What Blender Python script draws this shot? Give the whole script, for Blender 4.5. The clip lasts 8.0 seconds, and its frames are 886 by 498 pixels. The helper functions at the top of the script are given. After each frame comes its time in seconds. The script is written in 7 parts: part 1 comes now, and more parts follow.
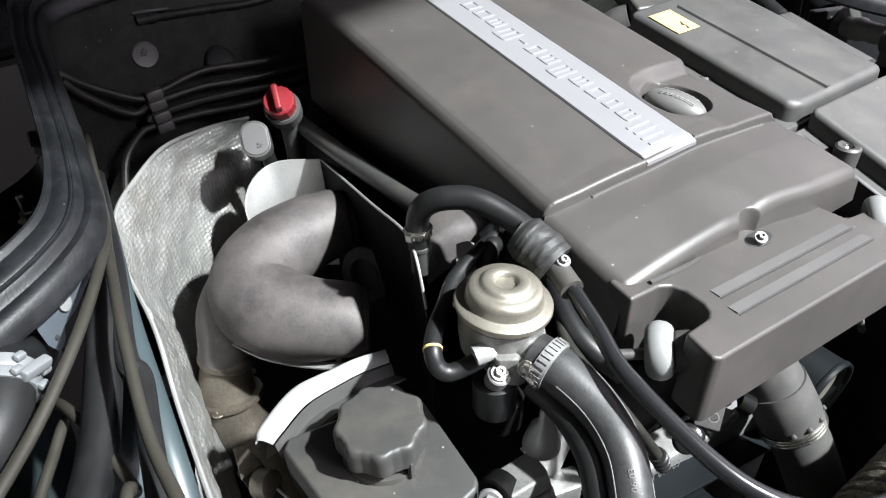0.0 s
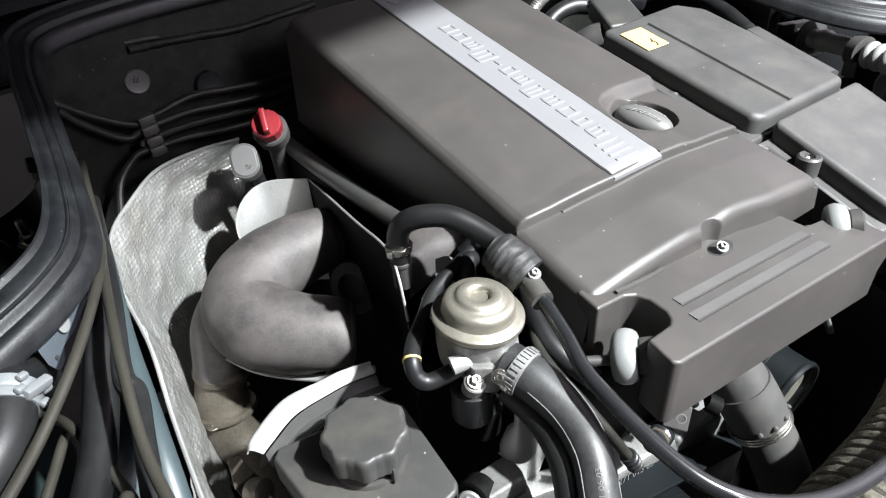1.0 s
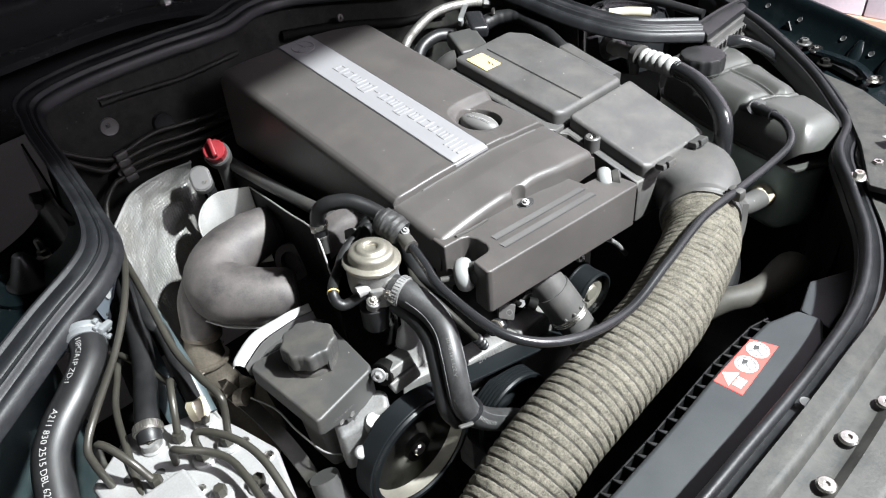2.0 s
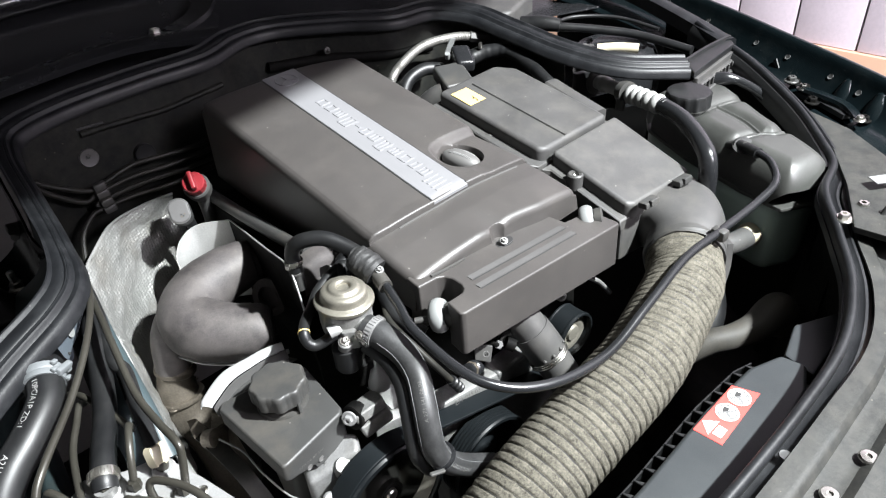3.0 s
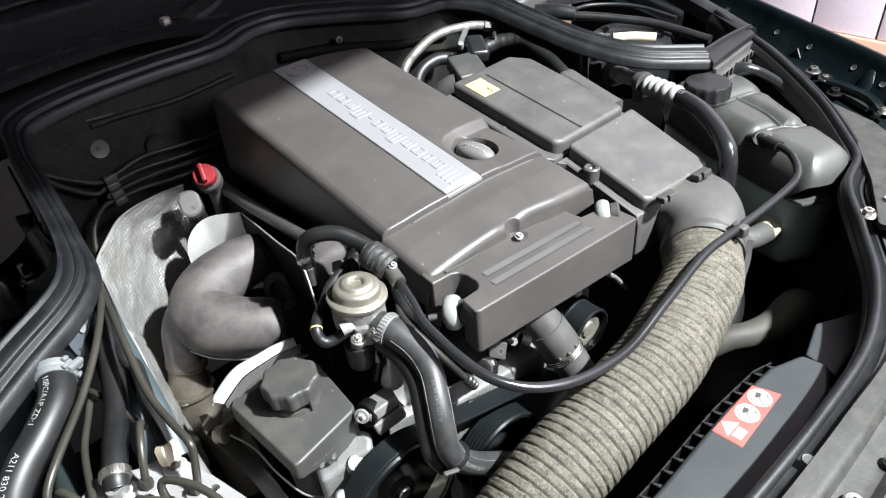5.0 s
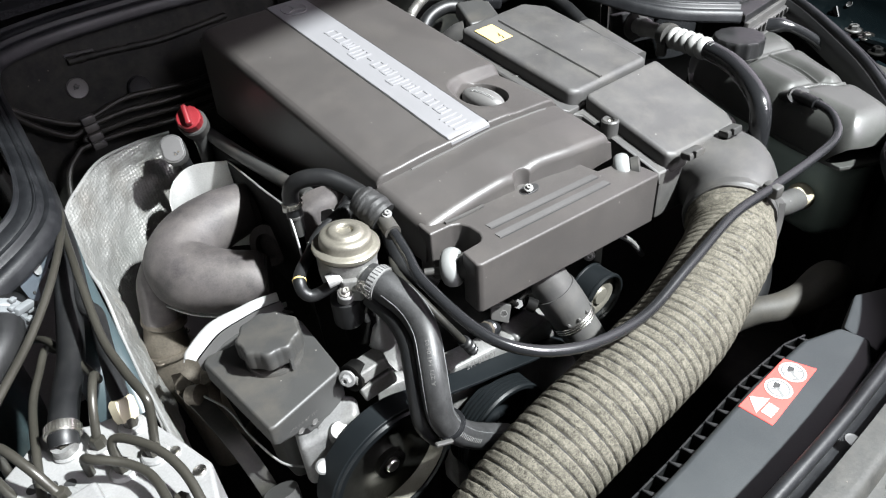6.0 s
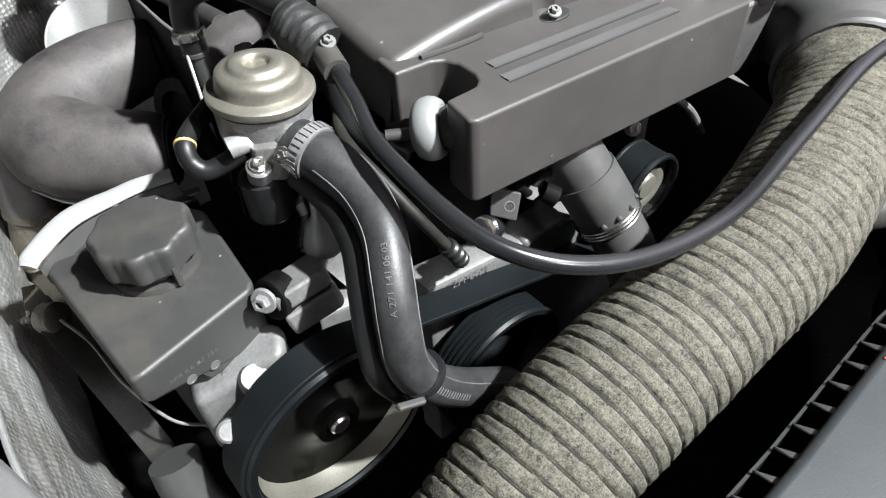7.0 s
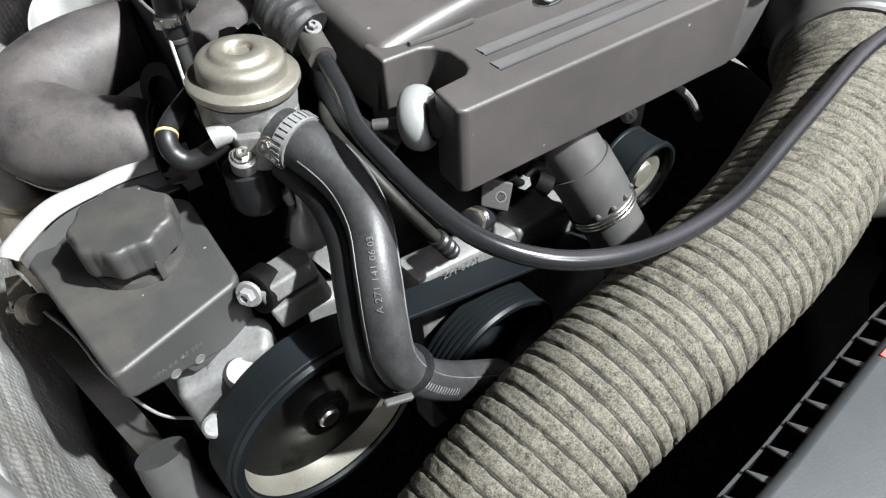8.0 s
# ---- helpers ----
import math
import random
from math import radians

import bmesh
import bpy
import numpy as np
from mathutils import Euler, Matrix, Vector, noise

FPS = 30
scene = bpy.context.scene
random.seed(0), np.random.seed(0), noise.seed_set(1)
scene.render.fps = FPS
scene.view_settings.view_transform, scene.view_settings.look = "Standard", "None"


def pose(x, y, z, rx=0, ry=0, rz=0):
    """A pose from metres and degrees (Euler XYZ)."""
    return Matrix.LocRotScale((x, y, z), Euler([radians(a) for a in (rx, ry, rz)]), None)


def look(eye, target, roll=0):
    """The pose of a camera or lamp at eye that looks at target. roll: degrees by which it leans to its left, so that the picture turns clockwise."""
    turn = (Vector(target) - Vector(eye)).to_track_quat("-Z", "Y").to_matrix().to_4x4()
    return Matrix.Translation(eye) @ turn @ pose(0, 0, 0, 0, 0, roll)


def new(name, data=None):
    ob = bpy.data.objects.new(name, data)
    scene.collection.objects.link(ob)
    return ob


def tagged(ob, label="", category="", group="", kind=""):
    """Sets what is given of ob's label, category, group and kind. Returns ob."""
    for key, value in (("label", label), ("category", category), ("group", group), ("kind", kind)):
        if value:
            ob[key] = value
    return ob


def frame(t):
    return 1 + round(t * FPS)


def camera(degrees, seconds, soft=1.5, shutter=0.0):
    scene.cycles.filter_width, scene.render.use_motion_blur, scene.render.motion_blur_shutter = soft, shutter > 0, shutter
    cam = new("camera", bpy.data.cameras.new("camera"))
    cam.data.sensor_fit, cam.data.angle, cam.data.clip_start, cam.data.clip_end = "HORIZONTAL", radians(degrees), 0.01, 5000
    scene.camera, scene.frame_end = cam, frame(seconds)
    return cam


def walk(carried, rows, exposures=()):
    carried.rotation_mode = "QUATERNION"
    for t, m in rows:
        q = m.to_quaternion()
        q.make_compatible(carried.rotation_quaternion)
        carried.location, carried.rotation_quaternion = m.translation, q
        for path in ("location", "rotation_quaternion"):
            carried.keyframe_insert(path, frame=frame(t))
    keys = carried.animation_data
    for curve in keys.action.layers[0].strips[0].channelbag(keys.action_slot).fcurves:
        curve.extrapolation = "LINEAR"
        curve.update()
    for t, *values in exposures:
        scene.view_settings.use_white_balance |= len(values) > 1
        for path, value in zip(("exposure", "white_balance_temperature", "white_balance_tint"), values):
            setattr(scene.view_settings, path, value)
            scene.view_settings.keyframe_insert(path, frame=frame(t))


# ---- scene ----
cam = camera(66.5, 8.0, soft=1.2)
PATH = [
    (0, (-0.408, -0.306, 1.147), (0.465, 1.018, -0.071), -2.3),
    (0.5, (-0.403, -0.306, 1.154), (0.474, 1.03, -0.048), -2.8),
    (1, (-0.405, -0.332, 1.169), (0.48, 1.0, -0.03), -3.5),
    (1.2, (-0.411, -0.402, 1.198), (0.492, 0.932, 0.013), -5.1),
    (1.3, (-0.439, -0.442, 1.227), (0.482, 0.872, 0.046), -6.1),
    (1.5, (-0.489, -0.53, 1.306), (0.418, 0.774, 0.092), -7.8),
    (2, (-0.519, -0.577, 1.323), (0.492, 0.637, 0.097), -6.1),
    (2.2, (-0.506, -0.584, 1.321), (0.519, 0.645, 0.122), -5.2),
    (3.5, (-0.478, -0.575, 1.328), (0.568, 0.67, 0.164), -5.4),
    (4, (-0.476, -0.568, 1.329), (0.551, 0.686, 0.158), -5.6),
    (5.5, (-0.468, -0.559, 1.314), (0.532, 0.685, 0.109), -5.5),
    (6, (-0.444, -0.535, 1.245), (0.528, 0.708, 0.016), -4.5),
    (6.2, (-0.426, -0.512, 1.192), (0.526, 0.709, -0.074), -4.1),
    (6.5, (-0.376, -0.464, 1.137), (0.515, 0.716, -0.209), -2.9),
    (7, (-0.322, -0.403, 1.059), (0.525, 0.704, -0.376), -3.8),
    (7.5, (-0.311, -0.394, 1.056), (0.503, 0.685, -0.418), -3.4),
    (8, (-0.309, -0.398, 1.057), (0.511, 0.677, -0.417), -3.8),
]
walk(cam, [(t, look(eye, target, roll)) for t, eye, target, roll in PATH], exposures=[(0.0, 0.02), (5.5, 0.08), (6.0, 0.03), (6.5, -0.25), (7.0, -0.26), (7.5, -0.18), (8.0, -0.14)])

# ---------------------------------------------------------------- world and light
world = bpy.data.worlds.new("garage_dark")
world.use_nodes = True
scene.world = world
world.node_tree.nodes["Background"].inputs["Color"].default_value = (0.75, 0.8, 1.0, 1)
world.node_tree.nodes["Background"].inputs["Strength"].default_value = 0.020


def lamp(name, kind, eye, target, power, size, colour):
    data = bpy.data.lights.new(name, kind)
    data.energy, data.color = power, colour
    if kind == "AREA":
        data.shape, data.size = "DISK", size
    else:
        data.shadow_soft_size = size
    ob = new(name, data)
    ob.matrix_world = look(eye, target)
    return ob


WORK = lamp("work_lamp", "AREA", (0.84, -1.62, 3.05), (0.0, 0.0, 0.8), 510, 0.11, (0.94, 0.985, 1.0))
# Soft fill light added from the front to lift the shade; its source is unseen.
FILL = lamp("front_fill_lamp", "AREA", (0.7, -3.2, 2.75), (0.0, 0.3, 0.85), 105, 0.9, (0.95, 0.90, 1.0))


# ---------------------------------------------------------------- materials
def material(name, colour, rough=0.5, metal=0.0, vary=0.25, grain=60.0, bump=0.15, fine=900.0, dust=None, dust_at=0.55, coat=0.0, spec=0.5, flecks=None):
    """A surface with broad stains, fine grain, uneven gloss and, if asked for, dust that lies on it in patches."""
    m = bpy.data.materials.new(name)
    m.use_nodes = True
    nt = m.node_tree
    b = nt.nodes["Principled BSDF"]
    co = nt.nodes.new("ShaderNodeTexCoord")

    def tex(scale, detail=6.0, rough_=0.6):
        n = nt.nodes.new("ShaderNodeTexNoise")
        n.inputs["Scale"].default_value = scale
        n.inputs["Detail"].default_value = detail
        n.inputs["Roughness"].default_value = rough_
        nt.links.new(co.outputs["Object"], n.inputs["Vector"])
        return n

    broad, small = tex(grain * 0.2), tex(fine, 3.0)
    ramp = nt.nodes.new("ShaderNodeValToRGB")
    c = np.array(colour)
    ramp.color_ramp.elements[0].position, ramp.color_ramp.elements[1].position = 0.3, 0.7
    ramp.color_ramp.elements[0].color = (*np.clip(c * (1 - vary), 0, 1), 1)
    ramp.color_ramp.elements[1].color = (*np.clip(c * (1 + vary), 0, 1), 1)
    mixn = nt.nodes.new("ShaderNodeMath")
    mixn.operation = "MULTIPLY_ADD"
    mixn.inputs[1].default_value = 0.35
    nt.links.new(small.outputs["Fac"], mixn.inputs[0])
    half = nt.nodes.new("ShaderNodeMath")
    half.operation = "MULTIPLY"
    half.inputs[1].default_value = 0.65
    nt.links.new(broad.outputs["Fac"], half.inputs[0])
    nt.links.new(half.outputs[0], mixn.inputs[2])
    nt.links.new(mixn.outputs[0], ramp.inputs["Fac"])
    out = ramp.outputs["Color"]
    rr = nt.nodes.new("ShaderNodeMapRange")
    rr.inputs["To Min"].default_value, rr.inputs["To Max"].default_value = max(rough - 0.12, 0.03), min(rough + 0.12, 1)
    nt.links.new(broad.outputs["Fac"], rr.inputs["Value"])
    rough_out = rr.outputs["Result"]
    if dust:
        d = tex(grain * 0.35, 8.0, 0.7)
        dr = nt.nodes.new("ShaderNodeMapRange")
        dr.inputs["From Min"].default_value, dr.inputs["From Max"].default_value = dust_at - 0.15, dust_at + 0.2
        nt.links.new(d.outputs["Fac"], dr.inputs["Value"])
        specks = nt.nodes.new("ShaderNodeTexVoronoi")
        specks.inputs["Scale"].default_value = grain * 2.2
        nt.links.new(co.outputs["Object"], specks.inputs["Vector"])
        sp = nt.nodes.new("ShaderNodeMapRange")
        sp.inputs["From Min"].default_value, sp.inputs["From Max"].default_value = 0.09, 0.05
        sp.inputs["To Max"].default_value = 0.5
        nt.links.new(specks.outputs["Distance"], sp.inputs["Value"])
        gate = nt.nodes.new("ShaderNodeMath")
        gate.operation = "MULTIPLY"
        nt.links.new(sp.outputs["Result"], gate.inputs[0])
        nt.links.new(dr.outputs["Result"], gate.inputs[1])
        amount = nt.nodes.new("ShaderNodeMath")
        amount.operation, amount.use_clamp = "MULTIPLY_ADD", True
        amount.inputs[1].default_value = 0.55
        nt.links.new(dr.outputs["Result"], amount.inputs[0])
        nt.links.new(gate.outputs[0], amount.inputs[2])
        mix = nt.nodes.new("ShaderNodeMix")
        mix.data_type = "RGBA"
        nt.links.new(amount.outputs[0], mix.inputs["Factor"])
        nt.links.new(out, mix.inputs["A"])
        mix.inputs["B"].default_value = (*dust, 1)
        out = mix.outputs["Result"]
    if flecks:
        # pale droplets and grit, a few to the hand's width
        fv = nt.nodes.new("ShaderNodeTexVoronoi")
        fv.inputs["Scale"].default_value = 62
        nt.links.new(co.outputs["Object"], fv.inputs["Vector"])
        size = nt.nodes.new("ShaderNodeSeparateColor")
        nt.links.new(fv.outputs["Color"], size.inputs["Color"])
        lim = nt.nodes.new("ShaderNodeMapRange")
        lim.inputs["From Min"].default_value, lim.inputs["From Max"].default_value = 0.35, 1.0
        lim.inputs["To Min"].default_value, lim.inputs["To Max"].default_value = 0.0, 0.075
        nt.links.new(size.outputs["Red"], lim.inputs["Value"])
        less = nt.nodes.new("ShaderNodeMath")
        less.operation = "LESS_THAN"
        nt.links.new(fv.outputs["Distance"], less.inputs[0])
        nt.links.new(lim.outputs["Result"], less.inputs[1])
        part_of = nt.nodes.new("ShaderNodeMath")
        part_of.operation = "MULTIPLY"
        part_of.inputs[1].default_value = 0.6
        nt.links.new(less.outputs[0], part_of.inputs[0])
        fm = nt.nodes.new("ShaderNodeMix")
        fm.data_type = "RGBA"
        nt.links.new(part_of.outputs[0], fm.inputs["Factor"])
        nt.links.new(out, fm.inputs["A"])
        fm.inputs["B"].default_value = (*flecks, 1)
        out = fm.outputs["Result"]
    nt.links.new(out, b.inputs["Base Color"])
    nt.links.new(rough_out, b.inputs["Roughness"])
    b.inputs["Metallic"].default_value = metal
    b.inputs["Specular IOR Level"].default_value = spec
    b.inputs["Coat Weight"].default_value = coat
    if bump:
        bn = nt.nodes.new("ShaderNodeBump")
        bn.inputs["Strength"].default_value = bump
        bn.inputs["Distance"].default_value = 0.0004
        nt.links.new(small.outputs["Fac"], bn.inputs["Height"])
        nt.links.new(bn.outputs["Normal"], b.inputs["Normal"])
    return m


COVER = material("textured_cover_plastic", (0.046, 0.0425, 0.0405), 0.43, spec=0.45, vary=0.15, grain=45, bump=0.3, fine=1500, dust=(0.074, 0.067, 0.061), dust_at=0.62, flecks=(0.22, 0.21, 0.19))
PLASTIC = material("dusty_black_plastic", (0.034, 0.034, 0.033), 0.52, grain=40, bump=0.2, fine=1200, dust=(0.09, 0.08, 0.065), dust_at=0.62, flecks=(0.25, 0.24, 0.22))
BOXPL = material("grey_black_plastic", (0.046, 0.045, 0.044), 0.52, spec=0.45, grain=70, bump=0.2, fine=1300, dust=(0.095, 0.09, 0.08), dust_at=0.6, flecks=(0.3, 0.29, 0.27))
RUBBER = material("black_rubber", (0.0065, 0.0068, 0.0073), 0.42, grain=60, bump=0.15, fine=700, dust=(0.024, 0.0235, 0.0225), dust_at=0.6, spec=0.4, flecks=(0.14, 0.14, 0.13))
SEALRUB = material("weathered_seal_rubber", (0.0065, 0.0070, 0.0080), 0.46, vary=0.4, grain=70, bump=0.5, fine=420, dust=(0.030, 0.031, 0.033), dust_at=0.62, flecks=(0.07, 0.07, 0.07), spec=0.28)
GLOSSY = material("shiny_black_plastic", (0.012, 0.0125, 0.0135), 0.24, grain=40, bump=0.05, fine=500)
ALU = material("cast_aluminium", (0.27, 0.27, 0.264), 0.42, metal=0.5, vary=0.4, grain=90, bump=0.6, fine=420, dust=(0.11, 0.10, 0.085), dust_at=0.56)
STEEL = material("bright_zinc_steel", (0.62, 0.6, 0.56), 0.28, metal=1.0, grain=60, bump=0.1, fine=600)
BRUSHED = material("silver_painted_strip", (0.225, 0.224, 0.232), 0.48, metal=0.4, vary=0.06, grain=30, bump=0.08, fine=900)
GOLDZINC = material("yellowed_zinc", (0.285, 0.268, 0.225), 0.42, metal=0.75, vary=0.25, grain=60, bump=0.12, fine=400)
def dimpled(m, scale, depth):
    """Adds pressed dimples to a material."""
    nt = m.node_tree
    b = nt.nodes["Principled BSDF"]
    co = nt.nodes.new("ShaderNodeTexCoord")
    vor = nt.nodes.new("ShaderNodeTexVoronoi")
    vor.inputs["Scale"].default_value, vor.inputs["Randomness"].default_value = scale, 0.35
    nt.links.new(co.outputs["Object"], vor.inputs["Vector"])
    bn = nt.nodes.new("ShaderNodeBump")
    bn.inputs["Strength"].default_value, bn.inputs["Distance"].default_value = 1.0, depth
    nt.links.new(vor.outputs["Distance"], bn.inputs["Height"])
    old = b.inputs["Normal"].links[0].from_socket
    nt.links.new(old, bn.inputs["Normal"])
    nt.links.new(bn.outputs["Normal"], b.inputs["Normal"])
    return m


FOIL = material("embossed_foil", (0.40, 0.40, 0.385), 0.36, metal=0.65, vary=0.35, grain=40, bump=0.3, fine=300, dust=(0.24, 0.2, 0.16), dust_at=0.6)
dimpled(FOIL, 200, 0.0013)
BRIGHT = material("bright_sheet_metal", (0.40, 0.40, 0.395), 0.42, metal=0.35, vary=0.12, grain=60, bump=0.15, fine=500)
SHEET = material("bare_sheet_metal", (0.4, 0.4, 0.39), 0.38, metal=0.6, grain=40, bump=0.2, fine=500)
SOOT = material("heat_stained_cast_shield", (0.060, 0.054, 0.054), 0.62, metal=0.3, vary=0.45, grain=90, bump=0.35, fine=420, dust=(0.135, 0.122, 0.112), dust_at=0.53, flecks=(0.2, 0.18, 0.17))
RUST = material("rusty_brown_pipe", (0.095, 0.082, 0.066), 0.46, metal=0.55, vary=0.6, grain=60, bump=0.6, fine=350)
GREEN = material("dark_green_body_paint", (0.0026, 0.0046, 0.0054), 0.2, vary=0.3, grain=50, bump=0.05, fine=400, dust=(0.014, 0.017, 0.017), dust_at=0.66, coat=0.1, spec=0.3, flecks=(0.08, 0.08, 0.08))
# Dirty metal; its near-black base also holds shade in the depths of the bay.
DARKMET = material("dirty_shade_black_metal", (0.0035, 0.0035, 0.0034), 0.65, vary=0.6, grain=150, bump=1.0, fine=220, dust=(0.0105, 0.0095, 0.0075), dust_at=0.58, spec=0.06, flecks=(0.06, 0.05, 0.04))
CARRIER = material("dusty_carrier_plastic", (0.016, 0.0165, 0.0155), 0.6, vary=0.6, grain=110, bump=0.5, fine=300, dust=(0.055, 0.052, 0.045), dust_at=0.54, spec=0.3, flecks=(0.12, 0.11, 0.09))
SHROUD = material("grey_shroud_plastic", (0.022, 0.025, 0.027), 0.5, grain=25, bump=0.2, fine=700, dust=(0.04, 0.042, 0.043), dust_at=0.6, spec=0.35)
OLDLINE = material("dirty_black_line", (0.010, 0.0098, 0.0085), 0.55, spec=0.25, vary=0.5, grain=160, bump=0.4, fine=500, dust=(0.038, 0.035, 0.026), dust_at=0.6)
RIBPL = material("smooth_dark_plastic", (0.066, 0.064, 0.063), 0.5, grain=40, bump=0.1)
BLUEGREY = material("blue_grey_coated_steel", (0.05, 0.06, 0.07), 0.45, grain=60, bump=0.2, fine=500, flecks=(0.2, 0.2, 0.2))
LINE = material("olive_coated_line", (0.036, 0.034, 0.028), 0.38, metal=0.3, grain=70, bump=0.15, fine=600)
DARKALU = material("dull_grey_casting", (0.17, 0.17, 0.168), 0.5, metal=0.3, vary=0.4, grain=80, bump=0.5, fine=400, dust=(0.1, 0.09, 0.075), dust_at=0.6)
TAPE = material("black_cloth_tape", (0.014, 0.014, 0.014), 0.6, vary=0.5, grain=160, bump=0.8, fine=700, dust=(0.03, 0.029, 0.028), dust_at=0.62)
GREYCLAMP = material("pale_grey_plastic", (0.12, 0.128, 0.132), 0.5, vary=0.2, bump=0.1)
INNER = material("dull_green_primer", (0.022, 0.034, 0.036), 0.5, vary=0.5, grain=90, bump=0.3, fine=300, dust=(0.05, 0.05, 0.045), dust_at=0.6, flecks=(0.12, 0.12, 0.11))
RED = material("red_plastic", (0.16, 0.012, 0.016), 0.4, grain=40, bump=0.05)
REDLABEL = material("red_label", (0.62, 0.06, 0.05), 0.45, vary=0.08, bump=0.02)
WHITE = material("white_plastic", (0.17, 0.175, 0.172), 0.4, vary=0.2, grain=60, bump=0.1)
PRINT = material("white_print", (0.23, 0.23, 0.225), 0.6, vary=0.1, bump=0.0)
FAINT = material("raised_plastic_mark", (0.09, 0.088, 0.085), 0.5, vary=0.1, bump=0.0)
YELLOW = material("yellow_label", (0.58, 0.42, 0.15), 0.5, vary=0.06, bump=0.02)
LABELWHITE = material("white_label_print", (0.55, 0.54, 0.53), 0.5, vary=0.06, bump=0.0)
GREYINK = material("grey_label_print", (0.12, 0.12, 0.12), 0.6, bump=0.0)
INK = material("black_ink", (0.02, 0.02, 0.02), 0.6, bump=0.0)
TANK = material("smoky_tank_plastic", (0.040, 0.041, 0.038), 0.40, vary=0.35, grain=60, flecks=(0.14, 0.14, 0.13), bump=0.1, fine=500)
TANKLOW = material("milky_tank_plastic", (0.32, 0.4, 0.36), 0.4, vary=0.12, grain=25, bump=0.1)
TEAL = material("pale_teal_paint", (0.032, 0.046, 0.050), 0.45, vary=0.2, bump=0.1)
CONCRETE = material("garage_concrete", (0.14, 0.137, 0.134), 0.8, grain=6, bump=0.5, fine=120)
PANEL = material("painted_wall_sheet", (0.62, 0.53, 0.60), 0.5, vary=0.15, grain=7, bump=0.15, fine=80, dust=(0.78, 0.76, 0.77), dust_at=0.68)
ORANGE = material("salmon_plinth_paint", (0.62, 0.38, 0.27), 0.7, vary=0.12, grain=10, bump=0.2)
PULLEY = material("black_pulley_plastic", (0.005, 0.0062, 0.007), 0.38, spec=0.25, grain=50, bump=0.1)
POLISHED = material("oily_polished_steel", (0.030, 0.030, 0.027), 0.28, metal=0.85, vary=0.5, grain=30, bump=0.1, fine=200)
HOSERUB = material("worn_hose_rubber", (0.019, 0.0192, 0.0195), 0.48, vary=0.6, grain=120, bump=0.35, fine=420, dust=(0.060, 0.060, 0.060), dust_at=0.56, spec=0.45, flecks=(0.14, 0.14, 0.14))
SEAMRUB = material("worn_rubber_seam", (0.075, 0.077, 0.078), 0.6, vary=0.6, grain=400, bump=0.0)
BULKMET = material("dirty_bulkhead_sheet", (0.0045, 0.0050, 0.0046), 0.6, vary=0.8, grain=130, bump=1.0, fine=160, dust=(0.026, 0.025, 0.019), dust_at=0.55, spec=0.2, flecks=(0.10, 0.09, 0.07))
BLOCKALU = material("pale_machined_aluminium", (0.27, 0.27, 0.267), 0.42, metal=0.35, vary=0.25, grain=60, bump=0.15, fine=500, dust=(0.28, 0.26, 0.23), dust_at=0.66)
DUSTPIPE = material("dusty_pipe_plastic", (0.036, 0.034, 0.030), 0.6, vary=0.4, grain=70, bump=0.3, fine=500, dust=(0.075, 0.066, 0.052), dust_at=0.56, spec=0.3)
PALE = material("pale_grey_nylon", (0.22, 0.22, 0.213), 0.45, vary=0.3, grain=120, bump=0.3, fine=500)
CREAM = material("dirty_cream_hub", (0.17, 0.16, 0.135), 0.42, metal=0.3, vary=0.45, grain=60, bump=0.2)
BEIGE = material("beige_plastic", (0.4, 0.36, 0.26), 0.45, vary=0.15, bump=0.1)


# ---------------------------------------------------------------- mesh helpers
def thing(name, at, label, category, group="", kind=""):
    ob = new(name)
    ob.empty_display_size = 0.02
    ob.location = at
    tagged(ob, label, category, group, kind)
    bpy.context.view_layer.update()
    return ob


def mesh_of(name, verts, faces, mat, smooth=True):
    me = bpy.data.meshes.new(name)
    me.from_pydata([tuple(v) for v in verts], [], faces)
    me.materials.append(mat)
    for p in me.polygons:
        p.use_smooth = smooth
    me.update()
    return me


def place(name, me, parent=None, label=""):
    ob = new(name, me)
    if parent is not None:
        ob.parent = parent
        if parent.parent is None:
            ob.matrix_parent_inverse = parent.matrix_basis.inverted()
    if label:
        ob["label"] = label
    return ob


def part(name, bm, mat, parent=None, label="", smooth=35):
    """Links a bmesh as one mesh object under a thing or a part; edges sharper than smooth degrees stay sharp."""
    bmesh.ops.remove_doubles(bm, verts=bm.verts, dist=1e-6)
    bmesh.ops.recalc_face_normals(bm, faces=bm.faces)
    for f in bm.faces:
        f.smooth = True
    for e in bm.edges:
        if len(e.link_faces) == 2 and e.calc_face_angle(0) > radians(smooth):
            e.smooth = False
    me = bpy.data.meshes.new(name)
    bm.to_mesh(me)
    bm.free()
    me.materials.append(mat)
    ob = place(name, me, parent, label)
    # broad flat faces keep their own direction beside narrow rounded edges
    areas = sorted(p.area for p in me.polygons)
    if areas and areas[-1] > 12 * areas[len(areas) // 2]:
        ob.modifiers.new("even_faces", "WEIGHTED_NORMAL").keep_sharp = True
    return ob


def smooth_path(pts, steps=8):
    """Points along a curve that passes through pts."""
    c = [Vector(p) for p in pts]
    c = [2 * c[0] - c[1]] + c + [2 * c[-1] - c[-2]]
    out = []
    for i in range(1, len(c) - 2):
        a, b, d, e = c[i - 1], c[i], c[i + 1], c[i + 2]
        for k in range(steps):
            u = k / steps
            out.append(0.5 * (2 * b + (d - a) * u + (2 * a - 5 * b + 4 * d - e) * u * u + (3 * b - a - 3 * d + e) * u**3))
    out.append(c[-2])
    return out


